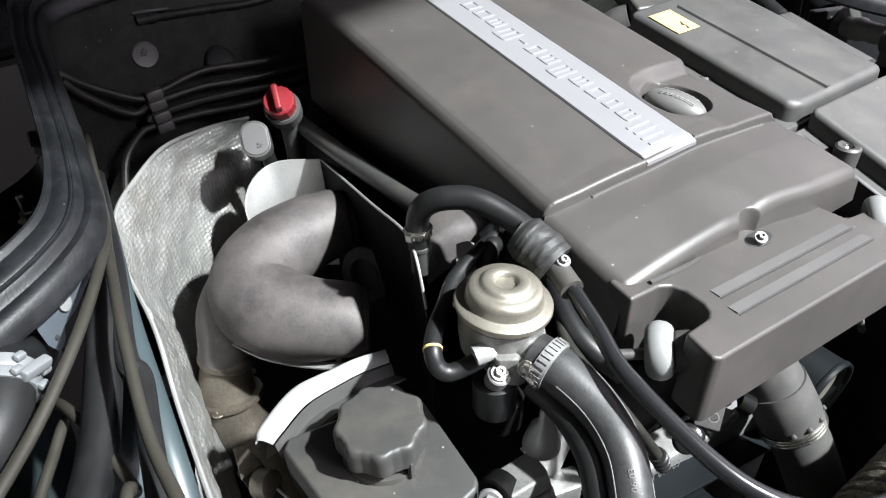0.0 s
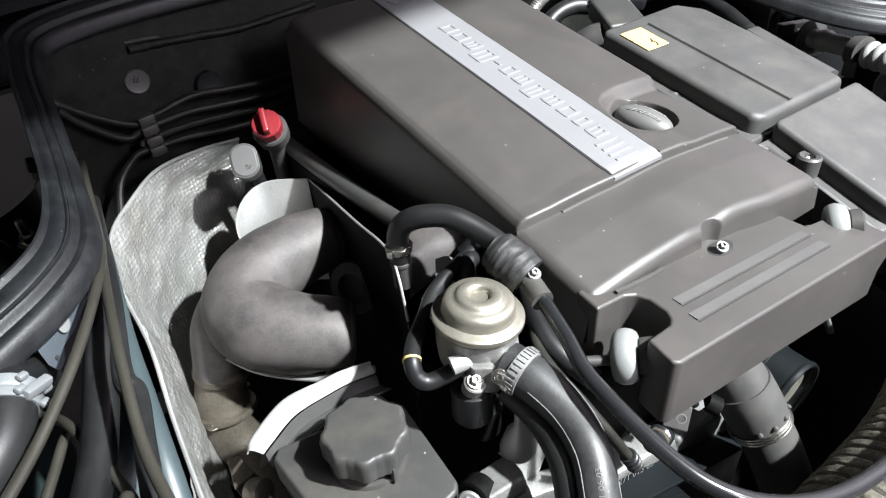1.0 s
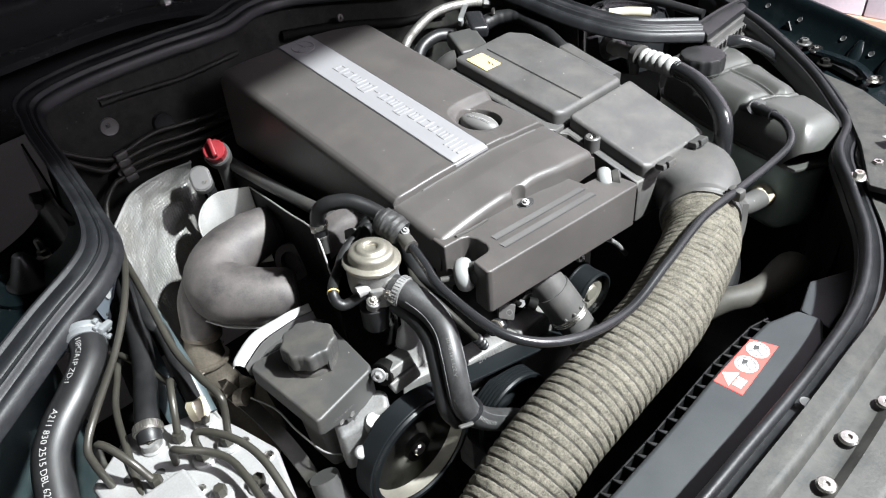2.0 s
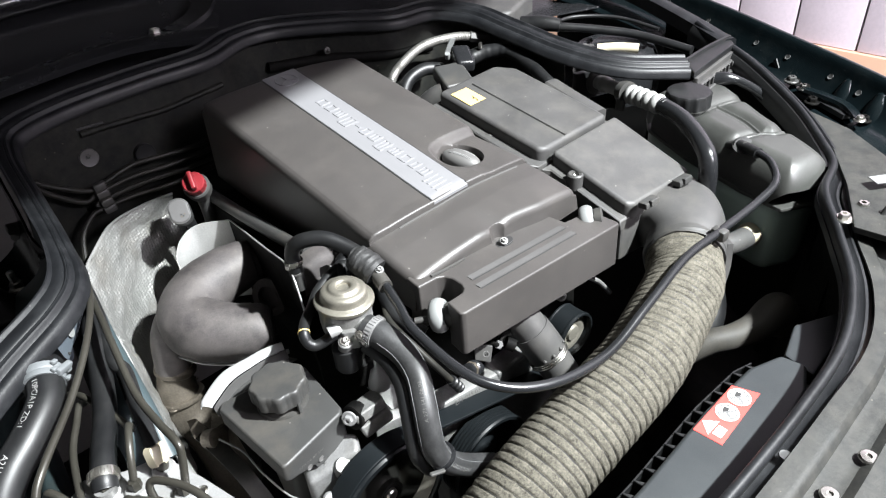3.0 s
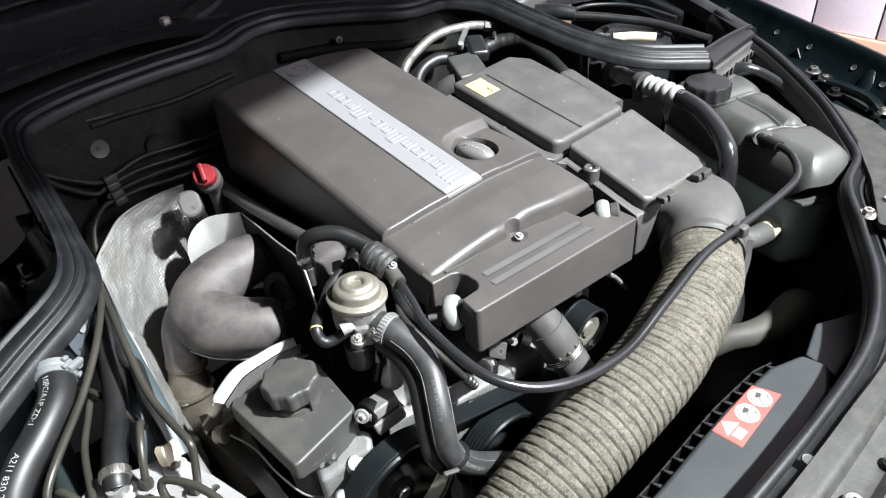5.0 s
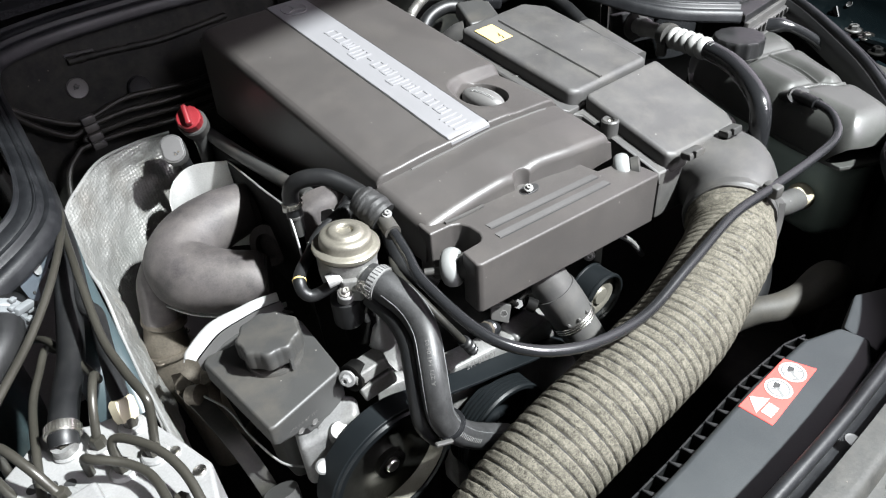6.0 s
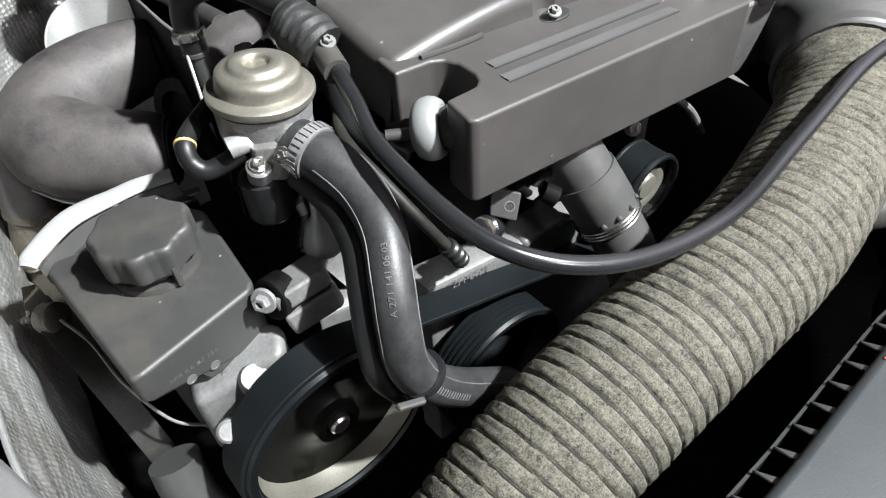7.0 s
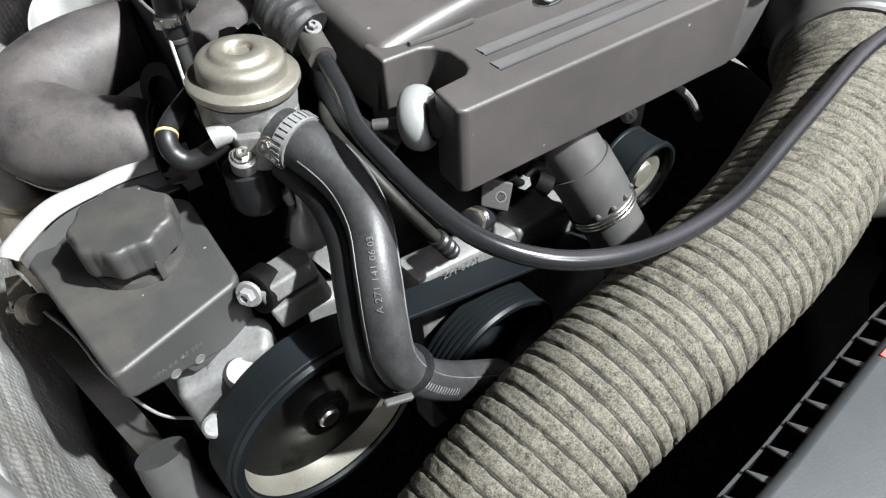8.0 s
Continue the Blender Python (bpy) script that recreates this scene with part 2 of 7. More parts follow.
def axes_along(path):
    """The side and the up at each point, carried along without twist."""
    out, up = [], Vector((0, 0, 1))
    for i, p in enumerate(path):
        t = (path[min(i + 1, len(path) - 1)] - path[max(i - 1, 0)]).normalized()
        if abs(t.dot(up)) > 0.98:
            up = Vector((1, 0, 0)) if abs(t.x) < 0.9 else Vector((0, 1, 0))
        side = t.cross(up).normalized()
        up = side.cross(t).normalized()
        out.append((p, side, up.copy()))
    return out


def sweep(bm, path, profile, closed=True, caps=True):
    """Sweeps a profile, a list of (side, up) or a function of the step giving one, along a path."""
    rings = []
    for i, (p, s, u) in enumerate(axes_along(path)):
        prof = profile(i / max(len(path) - 1, 1)) if callable(profile) else profile
        rings.append([bm.verts.new(p + s * a + u * b) for a, b in prof])
    n = len(rings[0])
    for a, b in zip(rings, rings[1:]):
        for k in range(n if closed else n - 1):
            bm.faces.new((a[k], a[(k + 1) % n], b[(k + 1) % n], b[k]))
    if caps and closed:
        bm.faces.new(rings[0][::-1])
        bm.faces.new(rings[-1])
    return bm


def circle(r, n=16):
    return [(r * math.cos(2 * math.pi * k / n), r * math.sin(2 * math.pi * k / n)) for k in range(n)]


def tube(pts, r, steps=8, n=16, bm=None):
    """A round tube through pts; r is a radius or a function of the way along, 0 to 1."""
    bm = bm or bmesh.new()
    return sweep(bm, smooth_path(pts, steps), (lambda u: circle(r(u), n)) if callable(r) else circle(r, n))


def hollow(pts, r, wall, steps=8, n=20, bm=None):
    """A pipe with a wall."""
    bm = bm or bmesh.new()
    path = smooth_path(pts, steps)
    for rad, flip in ((r, False), (r - wall, True)):
        sweep(bm, path, circle(rad, n), caps=False)
    bm.verts.ensure_lookup_table()
    m, half = len(path), len(bm.verts) // 2
    for base in (0, (m - 1) * n):
        for k in range(n):
            a, b = base + k, base + (k + 1) % n
            bm.faces.new([bm.verts[i] for i in (a, b, half + b, half + a)])
    return bm


def lathe(profile, at=(0, 0, 0), axis=(0, 0, 1), n=32, bm=None, lobes=0, depth=0.0, cap=True):
    """Turns (radius, height) rows about an axis; lobes gives a knobbly outline."""
    bm = bm or bmesh.new()
    turn = Vector((0, 0, 1)).rotation_difference(Vector(axis).normalized()).to_matrix()
    rings = []
    for r, h in profile:
        ring = []
        for k in range(n):
            a = 2 * math.pi * k / n
            rr = r * (1 + depth * (max(-0.6, math.cos(lobes * a)) if lobes else 0))
            ring.append(bm.verts.new(Vector(at) + turn @ Vector((rr * math.cos(a), rr * math.sin(a), h))))
        rings.append(ring)
    for a, b in zip(rings, rings[1:]):
        for k in range(n):
            bm.faces.new((a[k], a[(k + 1) % n], b[(k + 1) % n], b[k]))
    if cap:
        bm.faces.new(rings[0][::-1])
        bm.faces.new(rings[-1])
    return bm


def prism(poly, z0, z1, bevel=0.0, segments=2, slope=None, bm=None, taper=0.0):
    """A block with the plan poly from z0 to z1, its edges rounded; slope(x, y) lifts the top; taper draws the foot in."""
    own = bmesh.new()
    cx, cy = sum(p[0] for p in poly) / len(poly), sum(p[1] for p in poly) / len(poly)
    top = [own.verts.new((x, y, z1 + (slope(x, y) if slope else 0))) for x, y in poly]
    foot = [own.verts.new((x + (cx - x) * taper, y + (cy - y) * taper, z0)) for x, y in poly]
    n = len(poly)
    own.faces.new(top)
    own.faces.new(foot[::-1])
    for k in range(n):
        own.faces.new((foot[k], foot[(k + 1) % n], top[(k + 1) % n], top[k]))
    bmesh.ops.recalc_face_normals(own, faces=own.faces)
    if bevel:
        bmesh.ops.bevel(own, geom=list(own.edges), offset=bevel, segments=segments, profile=0.5, affect="EDGES", clamp_overlap=True)
    if bm is None:
        return own
    tmp = bpy.data.meshes.new("tmp")
    own.to_mesh(tmp)
    own.free()
    bm.from_mesh(tmp)
    bpy.data.meshes.remove(tmp)
    return bm


def block(at, size, turn=(0, 0, 0), bevel=0.002, segments=2, bm=None):
    """A rounded block with its middle at a place, turned by degrees."""
    own = bmesh.new()
    bmesh.ops.create_cube(own, size=1.0, matrix=Matrix.Diagonal((*size, 1)))
    if bevel:
        bmesh.ops.bevel(own, geom=list(own.edges), offset=bevel, segments=segments, profile=0.5, affect="EDGES", clamp_overlap=True)
    own.transform(pose(*at, *turn))
    if bm is None:
        return own
    tmp = bpy.data.meshes.new("tmp")
    own.to_mesh(tmp)
    own.free()
    bm.from_mesh(tmp)
    bpy.data.meshes.remove(tmp)
    return bm


def patch(rows, nu=24, nv=24, thick=0.001, ripple=None):
    """A sheet through a grid of places, with a thickness; ripple(u, v) pushes it along its normal."""
    lines = [smooth_path(r, nu) for r in rows]
    cols = [smooth_path([l[i] for l in lines], nv) for i in range(len(lines[0]))]
    bm = bmesh.new()
    grid = [[bm.verts.new(p) for p in c] for c in cols]
    for i in range(len(grid) - 1):
        for j in range(len(grid[0]) - 1):
            bm.faces.new((grid[i][j], grid[i + 1][j], grid[i + 1][j + 1], grid[i][j + 1]))
    bm.normal_update()
    if ripple:
        for i, c in enumerate(grid):
            for j, v in enumerate(c):
                v.co = v.co + v.normal * ripple(i / (len(grid) - 1), j / (len(c) - 1))
    if thick:
        bmesh.ops.solidify(bm, geom=list(bm.faces), thickness=thick)
    return bm


def step(a, b, x):
    u = min(max((x - a) / (b - a), 0.0), 1.0)
    return u * u * (3 - 2 * u)


def bolt(at, parent, r=0.005, axis=(0, 0, 1), mat=None, label="", name="bolt", drive=True):
    """A flanged hexagon bolt head with a washer."""
    bm = lathe([(r * 1.6, 0), (r * 1.6, r * 0.25), (r * 1.45, r * 0.4)], at, axis, 20)
    lathe([(r, r * 0.3), (r, r * 1.1), (r * 0.85, r * 1.3)] + ([(r * 0.5, r * 1.3), (r * 0.45, r * 0.8)] if drive else []), at, axis, 6, bm)
    return part(name, bm, mat or STEEL, parent, label, 25)


def clamp_ring(pts, r, wide, mat, parent, name="hose_clamp", label=""):
    """A screw clamp round a hose at pts, two places along it: a band with slots and a screw housing."""
    a, b = Vector(pts[0]), Vector(pts[1])
    d = (b - a).normalized()
    bm = lathe([(r, -wide / 2), (r + 0.0012, -wide / 2), (r + 0.0016, 0), (r + 0.0012, wide / 2), (r, wide / 2)], (a + b) / 2, d, 36)
    for k in range(0, 30):
        ang = 2 * math.pi * k / 30
        side = d.orthogonal().normalized()
        o = Matrix.Rotation(ang, 3, d) @ side
        p = (a + b) / 2 + o * (r + 0.0018)
        t = d.cross(o)
        vs = [bm.verts.new(p + d * (sx * wide * 0.35) + t * (sy * 0.0007) + o * h) for h in (0, 0.0006) for sx, sy in ((-1, -1), (1, -1), (1, 1), (-1, 1))]
        for f in ((4, 5, 6, 7), (0, 1, 5, 4), (1, 2, 6, 5), (2, 3, 7, 6), (3, 0, 4, 7)):
            bm.faces.new([vs[i] for i in f])
    ob = part(name, bm, mat, parent, label)
    return ob


# ---------------------------------------------------------------- the garage
def room():
    bm = prism([(-5, -5), (5, -5), (5, 6), (-5, 6)], -0.1, 0.0)
    tagged(part("floor", bm, CONCRETE), "bare grey concrete garage floor", "floor", kind="structure")
    bm = prism([(-5, -5), (5, -5), (5, 6), (-5, 6)], 3.2, 3.3)
    tagged(part("ceiling", bm, CONCRETE), "bare concrete garage ceiling", "ceiling", kind="structure")
    for name, poly in (("wall_west", [(-5, -5), (-4.9, -5), (-4.9, 6), (-5, 6)]), ("wall_south", [(-4.9, -5), (4.9, -5), (4.9, -4.9), (-4.9, -4.9)]),
                       ("wall_north", [(-4.9, 5.9), (4.9, 5.9), (4.9, 6), (-4.9, 6)])):
        tagged(part(name, prism(poly, 0, 3.2), CONCRETE), "plain grey garage wall", "wall", kind="structure")
    wall = tagged(part("wall_east", prism([(2.3, -4.9), (2.4, -4.9), (2.4, 5.9), (2.3, 5.9)], 0, 3.2), CONCRETE), "pale lavender sheet-clad garage wall beside the car", "wall", kind="structure")
    bm = prism([(2.27, -4.9), (2.299, -4.9), (2.299, 5.9), (2.27, 5.9)], 0, 0.33, 0.004)
    part("plinth", bm, ORANGE, wall, "salmon painted plinth")
    sheet = None
    for k in range(34):
        y = -4.0 + k * 0.235
        if sheet is None:
            own = prism([(2.284, 0.0), (2.299, 0.0), (2.299, 0.226), (2.284, 0.226)], 0.332, 3.19, 0.003)
            sheet = part("panel", own, PANEL, wall)
            sheet.location = (0, y, 0)
        else:
            ob = new("panel", sheet.data)
            ob.parent, ob.matrix_parent_inverse = wall, sheet.matrix_parent_inverse
            ob.location = (0, y, 0)


room()


# ---------------------------------------------------------------- the car's body round the bay
def lip_height(y):
    return 0.86 + 0.15 * y


SEAL_LEFT = [(-0.70, -0.06), (-0.60, 0.01), (-0.50, 0.085), (-0.435, 0.13), (-0.405, 0.17), (-0.392, 0.24), (-0.384, 0.34), (-0.375, 0.45), (-0.352, 0.515),
             (-0.27, 0.545), (-0.14, 0.555), (-0.03, 0.555), (0.05, 0.585), (0.13, 0.58), (0.24, 0.525), (0.325, 0.47), (0.41, 0.455), (0.462, 0.385), (0.468, 0.295), (0.475, 0.165), (0.51, 0.066), (0.595, -0.01)]
SEAL_RIGHT = [(0.83, 0.10), (0.79, 0.01), (0.75, -0.07), (0.665, -0.19), (0.585, -0.27), (0.54, -0.305), (0.465, -0.325), (0.39, -0.375), (0.305, -0.428), (0.20, -0.462), (0.08, -0.470), (-0.07, -0.469), (-0.25, -0.462), (-0.45, -0.43), (-0.62, -0.30), (-0.72, -0.10)]


def arc(cx, cy, rx, ry, a, b, n):
    return [(cx + rx * math.cos(radians(a + (b - a) * k / n)), cy + ry * math.sin(radians(a + (b - a) * k / n))) for k in range(n + 1)]


def seal_bulb(w, h):
    """The outer half of the seal: a thin raised edge and a flat band."""
    return [(a * w, c * h) for a, c in ((-1.02, -0.3), (-1.03, 0.35), (-1.0, 0.58), (-0.92, 0.68), (-0.83, 0.66), (-0.77, 0.54), (-0.70, 0.47), (-0.5, 0.50), (-0.3, 0.51), (-0.1, 0.46), (0.0, 0.36), (0.05, 0.2), (0.06, -0.3))]


def seal_lip(w, h):
    """The inner half: a bead, a groove and a rounded shoulder."""
    return [(a * w, c * h) for a, c in ((0.06, -0.3), (0.09, 0.26), (0.13, 0.40), (0.20, 0.46), (0.29, 0.44), (0.36, 0.34), (0.40, 0.18), (0.46, 0.12), (0.58, 0.16), (0.74, 0.14), (0.88, 0.0), (0.97, -0.24), (1.02, -0.6))]


def body():
    for line, rise, w, h, label in ((SEAL_LEFT, lip_height, 0.026, 0.020, "ribbed black rubber bonnet seal along the bulkhead, dusty"), (SEAL_RIGHT, lambda y: 0.83 + 0.16 * y, 0.0145, 0.018, "slim black rubber bonnet seal round the front of the bay")):
        path = smooth_path([(x, y, rise(y)) for x, y in line], 10)
        t = thing("bonnet_seal", path[0], label, "rubber seal")
        # the wide seal is narrowed along the inner wing to fit the camera's view
        def size(u):
            p = path[min(int(round(u * (len(path) - 1))), len(path) - 1)]
            narrowing = step(0.10, 0.24, p.y) * (1 - step(0.46, 0.54, p.y)) if p.x < -0.3 else 0.0
            return (1 - 0.45 * narrowing) * (w if w < 0.02 else 0.024), h
        if w < 0.02:
            part("bulb", sweep(bmesh.new(), path, [(0.0015, -0.006), (0.0015, 0.004)] + arc(0.0075, 0.006, 0.006, 0.007, 180, 0, 10) + [(0.0135, -0.006)]), SEALRUB, t)
            part("foot", sweep(bmesh.new(), path, [(0.0150, -0.016), (0.0150, -0.004), (0.0005, -0.002), (-0.006, -0.0005), (-0.0085, 0.0022), (-0.0115, 0.0022), (-0.014, -0.003), (-0.019, -0.006), (-0.021, -0.016)]), SEALRUB, t)
            part("skirt", sweep(bmesh.new(), smooth_path([(x, y, rise(y)) for x, y in line[:6]], 10), [(0.0128, -0.030), (0.0128, 0.004), (0.0165, 0.003), (0.0215, -0.004), (0.0245, -0.014), (0.0235, -0.030)]), RUBBER, t)
            continue
        part("bulb", sweep(bmesh.new(), path, lambda u: seal_bulb(*size(u))), SEALRUB, t)
        part("lip", sweep(bmesh.new(), path, lambda u: seal_lip(*size(u))), SEALRUB, t)
        part("foot", sweep(bmesh.new(), path, lambda u: [(a * size(u)[0], c * h) for a, c in ((-0.98, -0.75), (-0.98, -0.12), (0.96, -0.22), (0.96, -0.75))]), SEALRUB, t)
        part("bead", sweep(bmesh.new(), path, lambda u: [(size(u)[0] * 0.10 + 0.0022 * math.cos(q), h * 0.34 + 0.0022 * math.sin(q)) for q in (2 * math.pi * k / 8 for k in range(8))]), SEALRUB, t)

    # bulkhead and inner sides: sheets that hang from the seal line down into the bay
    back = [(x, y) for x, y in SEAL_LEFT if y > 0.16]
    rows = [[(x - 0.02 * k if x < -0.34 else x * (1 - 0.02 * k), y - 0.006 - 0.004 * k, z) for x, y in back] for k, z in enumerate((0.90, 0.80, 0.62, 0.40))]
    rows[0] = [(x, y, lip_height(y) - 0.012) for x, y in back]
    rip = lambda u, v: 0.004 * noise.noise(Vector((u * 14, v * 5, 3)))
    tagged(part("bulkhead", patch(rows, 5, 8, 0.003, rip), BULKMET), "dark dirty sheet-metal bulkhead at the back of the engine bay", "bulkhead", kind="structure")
    t = thing("bulkhead_pressing", (-0.1, 0.53, 0.80), "dark pressed ribs and clips on the bulkhead", "bulkhead rib", kind="structure")
    for pts, w in (([(-0.30, 0.528, 0.775), (-0.20, 0.536, 0.77), (-0.08, 0.538, 0.77)], 0.008), ([(0.10, 0.572, 0.88), (0.20, 0.535, 0.875), (0.30, 0.475, 0.865), (0.40, 0.447, 0.86)], 0.010)):
        part("rib", tube(pts, w, 8, 12), DARKMET, t)
    for x, y, z in ((0.20, 0.52, 0.895),):
        part("clip", lathe([(0.007, 0.0), (0.0068, 0.003), (0.003, 0.004), (0.003, 0.008), (0.0, 0.009)], (x, y, z), (0.1, -1, 0.1), 16), PLASTIC, t)
    left = SEAL_LEFT[:7]
    rows = [[(x - 0.010, y + 0.010, lip_height(y) - 0.014) for x, y in left], [(x - 0.03, y + 0.03, 0.80) for x, y in left], [(x - 0.11, y + 0.11, 0.68) for x, y in left], [(x - 0.13, y + 0.13, 0.40) for x, y in left]]
    tagged(part("inner_wing", patch(rows, 5, 8, 0.003, rip), INNER), "dark green painted inner wing below the seal", "car body", kind="structure")
    right = [(0.86, 0.2)] + SEAL_RIGHT[:8]
    rows = [[(x + 0.008, y, 0.82 + 0.16 * y) for x, y in right], [(x + 0.02, y, 0.72) for x, y in right], [(x - 0.02, y, 0.55) for x, y in right], [(x - 0.04, y, 0.35) for x, y in right]]
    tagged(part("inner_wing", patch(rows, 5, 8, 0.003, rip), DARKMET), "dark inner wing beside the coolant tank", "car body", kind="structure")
    # added dark sheet: hides the lit floor where the bay lies in shade
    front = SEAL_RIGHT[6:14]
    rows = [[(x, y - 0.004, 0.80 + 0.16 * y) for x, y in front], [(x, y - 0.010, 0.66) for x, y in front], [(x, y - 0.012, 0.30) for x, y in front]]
    tagged(part("gap_sheet", patch(rows, 5, 6, 0.003), DARKMET), "near-black sheet added to close the gap below the front seal", "car body", kind="structure")
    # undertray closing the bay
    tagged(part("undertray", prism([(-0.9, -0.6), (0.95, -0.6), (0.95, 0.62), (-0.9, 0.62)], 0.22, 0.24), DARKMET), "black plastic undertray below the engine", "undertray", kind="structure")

    # scuttle compartment behind the seal, the flank compartment, and the wing
    rows = [[(-0.95, 0.60, 0.84), (-0.4, 0.62, 0.86), (0.1, 0.66, 0.87), (0.5, 0.52, 0.84), (0.9, 0.40, 0.82)], [(-0.95, 0.85, 0.80), (-0.4, 0.85, 0.80), (0.1, 0.85, 0.80), (0.5, 0.8, 0.80), (0.95, 0.75, 0.80)],
            [(-0.95, 1.1, 0.95), (-0.4, 1.12, 0.95), (0.1, 1.12, 0.95), (0.5, 1.1, 0.95), (0.95, 1.05, 0.92)], [(-0.95, 1.6, 1.25), (-0.4, 1.65, 1.28), (0.1, 1.65, 1.28), (0.5, 1.65, 1.26), (0.95, 1.6, 1.2)]]
    tagged(part("scuttle_panel", patch(rows, 8, 8, 0.004), GLOSSY), "dull black plastic scuttle panel below the windscreen", "scuttle", kind="structure")
    rows = [[(-0.392, 0.52, 0.885), (-0.415, 0.54, 0.76), (-0.6, 0.5, 0.735), (-0.95, 0.5, 0.76)], [(-0.405, 0.36, 0.86), (-0.425, 0.37, 0.75), (-0.6, 0.34, 0.732), (-0.95, 0.3, 0.76)], [(-0.43, 0.20, 0.85), (-0.46, 0.25, 0.755), (-0.65, 0.2, 0.735), (-0.95, 0.15, 0.76)], [(-0.72, -0.03, 0.83), (-0.76, 0.02, 0.76), (-0.85, 0.0, 0.74), (-0.95, 0.0, 0.76)]]
    tagged(part("strut_tower", patch(rows, 8, 8, 0.003), GREEN), "dark green painted strut tower and flank tray", "car body", kind="structure")


body()


def bonnet():
    """Unseen raised bonnet over the bay, hinged behind the scuttle; its low edge casts shade."""
    rows = []
    for d in (0.0, 0.33, 0.67, 1.0):
        row = []
        for x in (-0.85, -0.5, -0.2, 0.05, 0.3, 0.6, 0.95):
            # front edge placed where it shades the back of the engine cover
            front = -0.29 + 0.5 * (x - 0.05) ** 2
            y = 1.05 + (front - 1.05) * d
            row.append((x, y, 1.02 + 0.42 * (1.05 - y)))
        rows.append(row)
    tagged(part("unseen_bonnet", patch(rows, 6, 6, 0.02), PLASTIC), "unseen raised bonnet with dark lining, set low to shade the back of the bay", "car bonnet", kind="structure")


bonnet()


TRAY = [(0.70, -0.19), (0.67, -0.27), (0.60, -0.36), (0.52, -0.44), (0.40, -0.46), (0.392, -0.385), (0.494, -0.335), (0.591, -0.275), (0.665, -0.20)]
GUSSETS = ((0.94, 0.12), (0.895, 0.04), (0.851, -0.033), (0.808, -0.122), (0.756, -0.216), (0.727, -0.279))
HOLES = ((0.953, 0.246, 0.840), (0.908, 0.122, 0.831), (0.857, -0.011, 0.825), (0.825, -0.089, 0.822), (0.787, -0.184, 0.818), (0.759, -0.243, 0.812))
STAY = [(0.751, -0.155, 0.80), (0.737, -0.198, 0.803), (0.725, -0.24, 0.80), (0.691, -0.275, 0.796)]


def wing():
    """The wing on the far side: a flat flange with holes, bolts and a rolled outer edge."""
    t = thing("front_wing", (0.85, -0.1, 0.80), "dark green painted front wing with bolted flange", "car wing")
    line = [(1.02, 0.75), (0.98, 0.36), (0.90, 0.10), (0.84, -0.05), (0.77, -0.22), (0.70, -0.36), (0.60, -0.50), (0.45, -0.62)]
    z = lambda y: 0.845 + 0.05 * y
    rows = [[(x - 0.10, y - 0.005, z(y) - 0.055) for x, y in line], [(x - 0.03, y, z(y) - 0.05) for x, y in line], [(x, y, z(y) - 0.02) for x, y in line], [(x + 0.018, y, z(y) + 0.012) for x, y in line], [(x + 0.045, y, z(y) + 0.001) for x, y in line],
            [(x + 0.11, y, z(y) - 0.05) for x, y in line], [(x + 0.16, y, z(y) - 0.2) for x, y in line], [(x + 0.16, y, 0.3) for x, y in line]]
    part("wing_panel", patch(rows, 6, 5, 0.002), GREEN, t)
    face = Vector((-0.80, 0.30, 0.55)).normalized()
    for x, y, h in HOLES:
        p = Vector((x, y, h)) + face * 0.0004
        hole = part("hole", lathe([(0.0052, 0.0), (0.0049, 0.0006), (0.0042, 0.0002), (0.0, 0.0)], p, face, 20), INK, t)
        # pale crescent drawn as the light caught on the hole's rim
        moon = [(0.0050 * math.cos(q), 0.0050 * math.sin(q)) for q in (math.pi * (1.1 + 0.8 * k / 9) for k in range(10))] + [(0.0044 * math.cos(q), 0.0037 * math.sin(q)) for q in (math.pi * (1.85 - 0.7 * k / 9) for k in range(10))]
        bm = prism(moon, 0.0, 0.0012)
        bm.transform(Matrix.Translation(p) @ face.to_track_quat("Z", "Y").to_matrix().to_4x4())
        part("rim_glint", bm, SHEET, hole, "pale crescent standing in for light on the hole's rim")
    part("slot", block(Vector((0.819, -0.074, 0.806)) + face * 0.001, (0.020, 0.003, 0.010), (0, -50, 62), 0.001), INK, t)
    part("flange_plate", prism(TRAY, 0.778, 0.788, 0.002), CARRIER, t, "dusty grey flange plate")
    for x, y in GUSSETS:
        bm = lathe([(0.020, -0.012), (0.016, 0.012), (0.007, 0.034), (0.0, 0.038)], (x + 0.012, y - 0.002, 0.79), (0.35, 0, 1), 24)
        part("gusset", bm, GREEN, t)
    part("stay", sweep(bmesh.new(), smooth_path(STAY, 6), [(-0.009, -0.002), (-0.007, 0.003), (0.007, 0.003), (0.009, -0.002)]), GREEN, t)
    part("strap", sweep(bmesh.new(), smooth_path([(0.757, -0.150, 0.790), (0.742, -0.190, 0.791), (0.722, -0.232, 0.790), (0.712, -0.252, 0.789)], 6), [(-0.013, -0.004), (-0.012, 0.004), (0.012, 0.004), (0.013, -0.004)]), RUBBER, t, "flat black strap")
    bolt(STAY[0], t, 0.007, mat=STEEL)
    bolt(STAY[-1], t, 0.006, mat=STEEL)
    bolt((STAY[0][0] + 0.02, STAY[0][1] + 0.03, 0.80), t, 0.008, mat=PLASTIC)
    for x, y in ((0.80, -0.13), (0.735, -0.275), (0.83, 0.02)):
        bolt((x - 0.02, y, z(y) - 0.045), t, 0.007, mat=DARKMET)
    return t


wing()


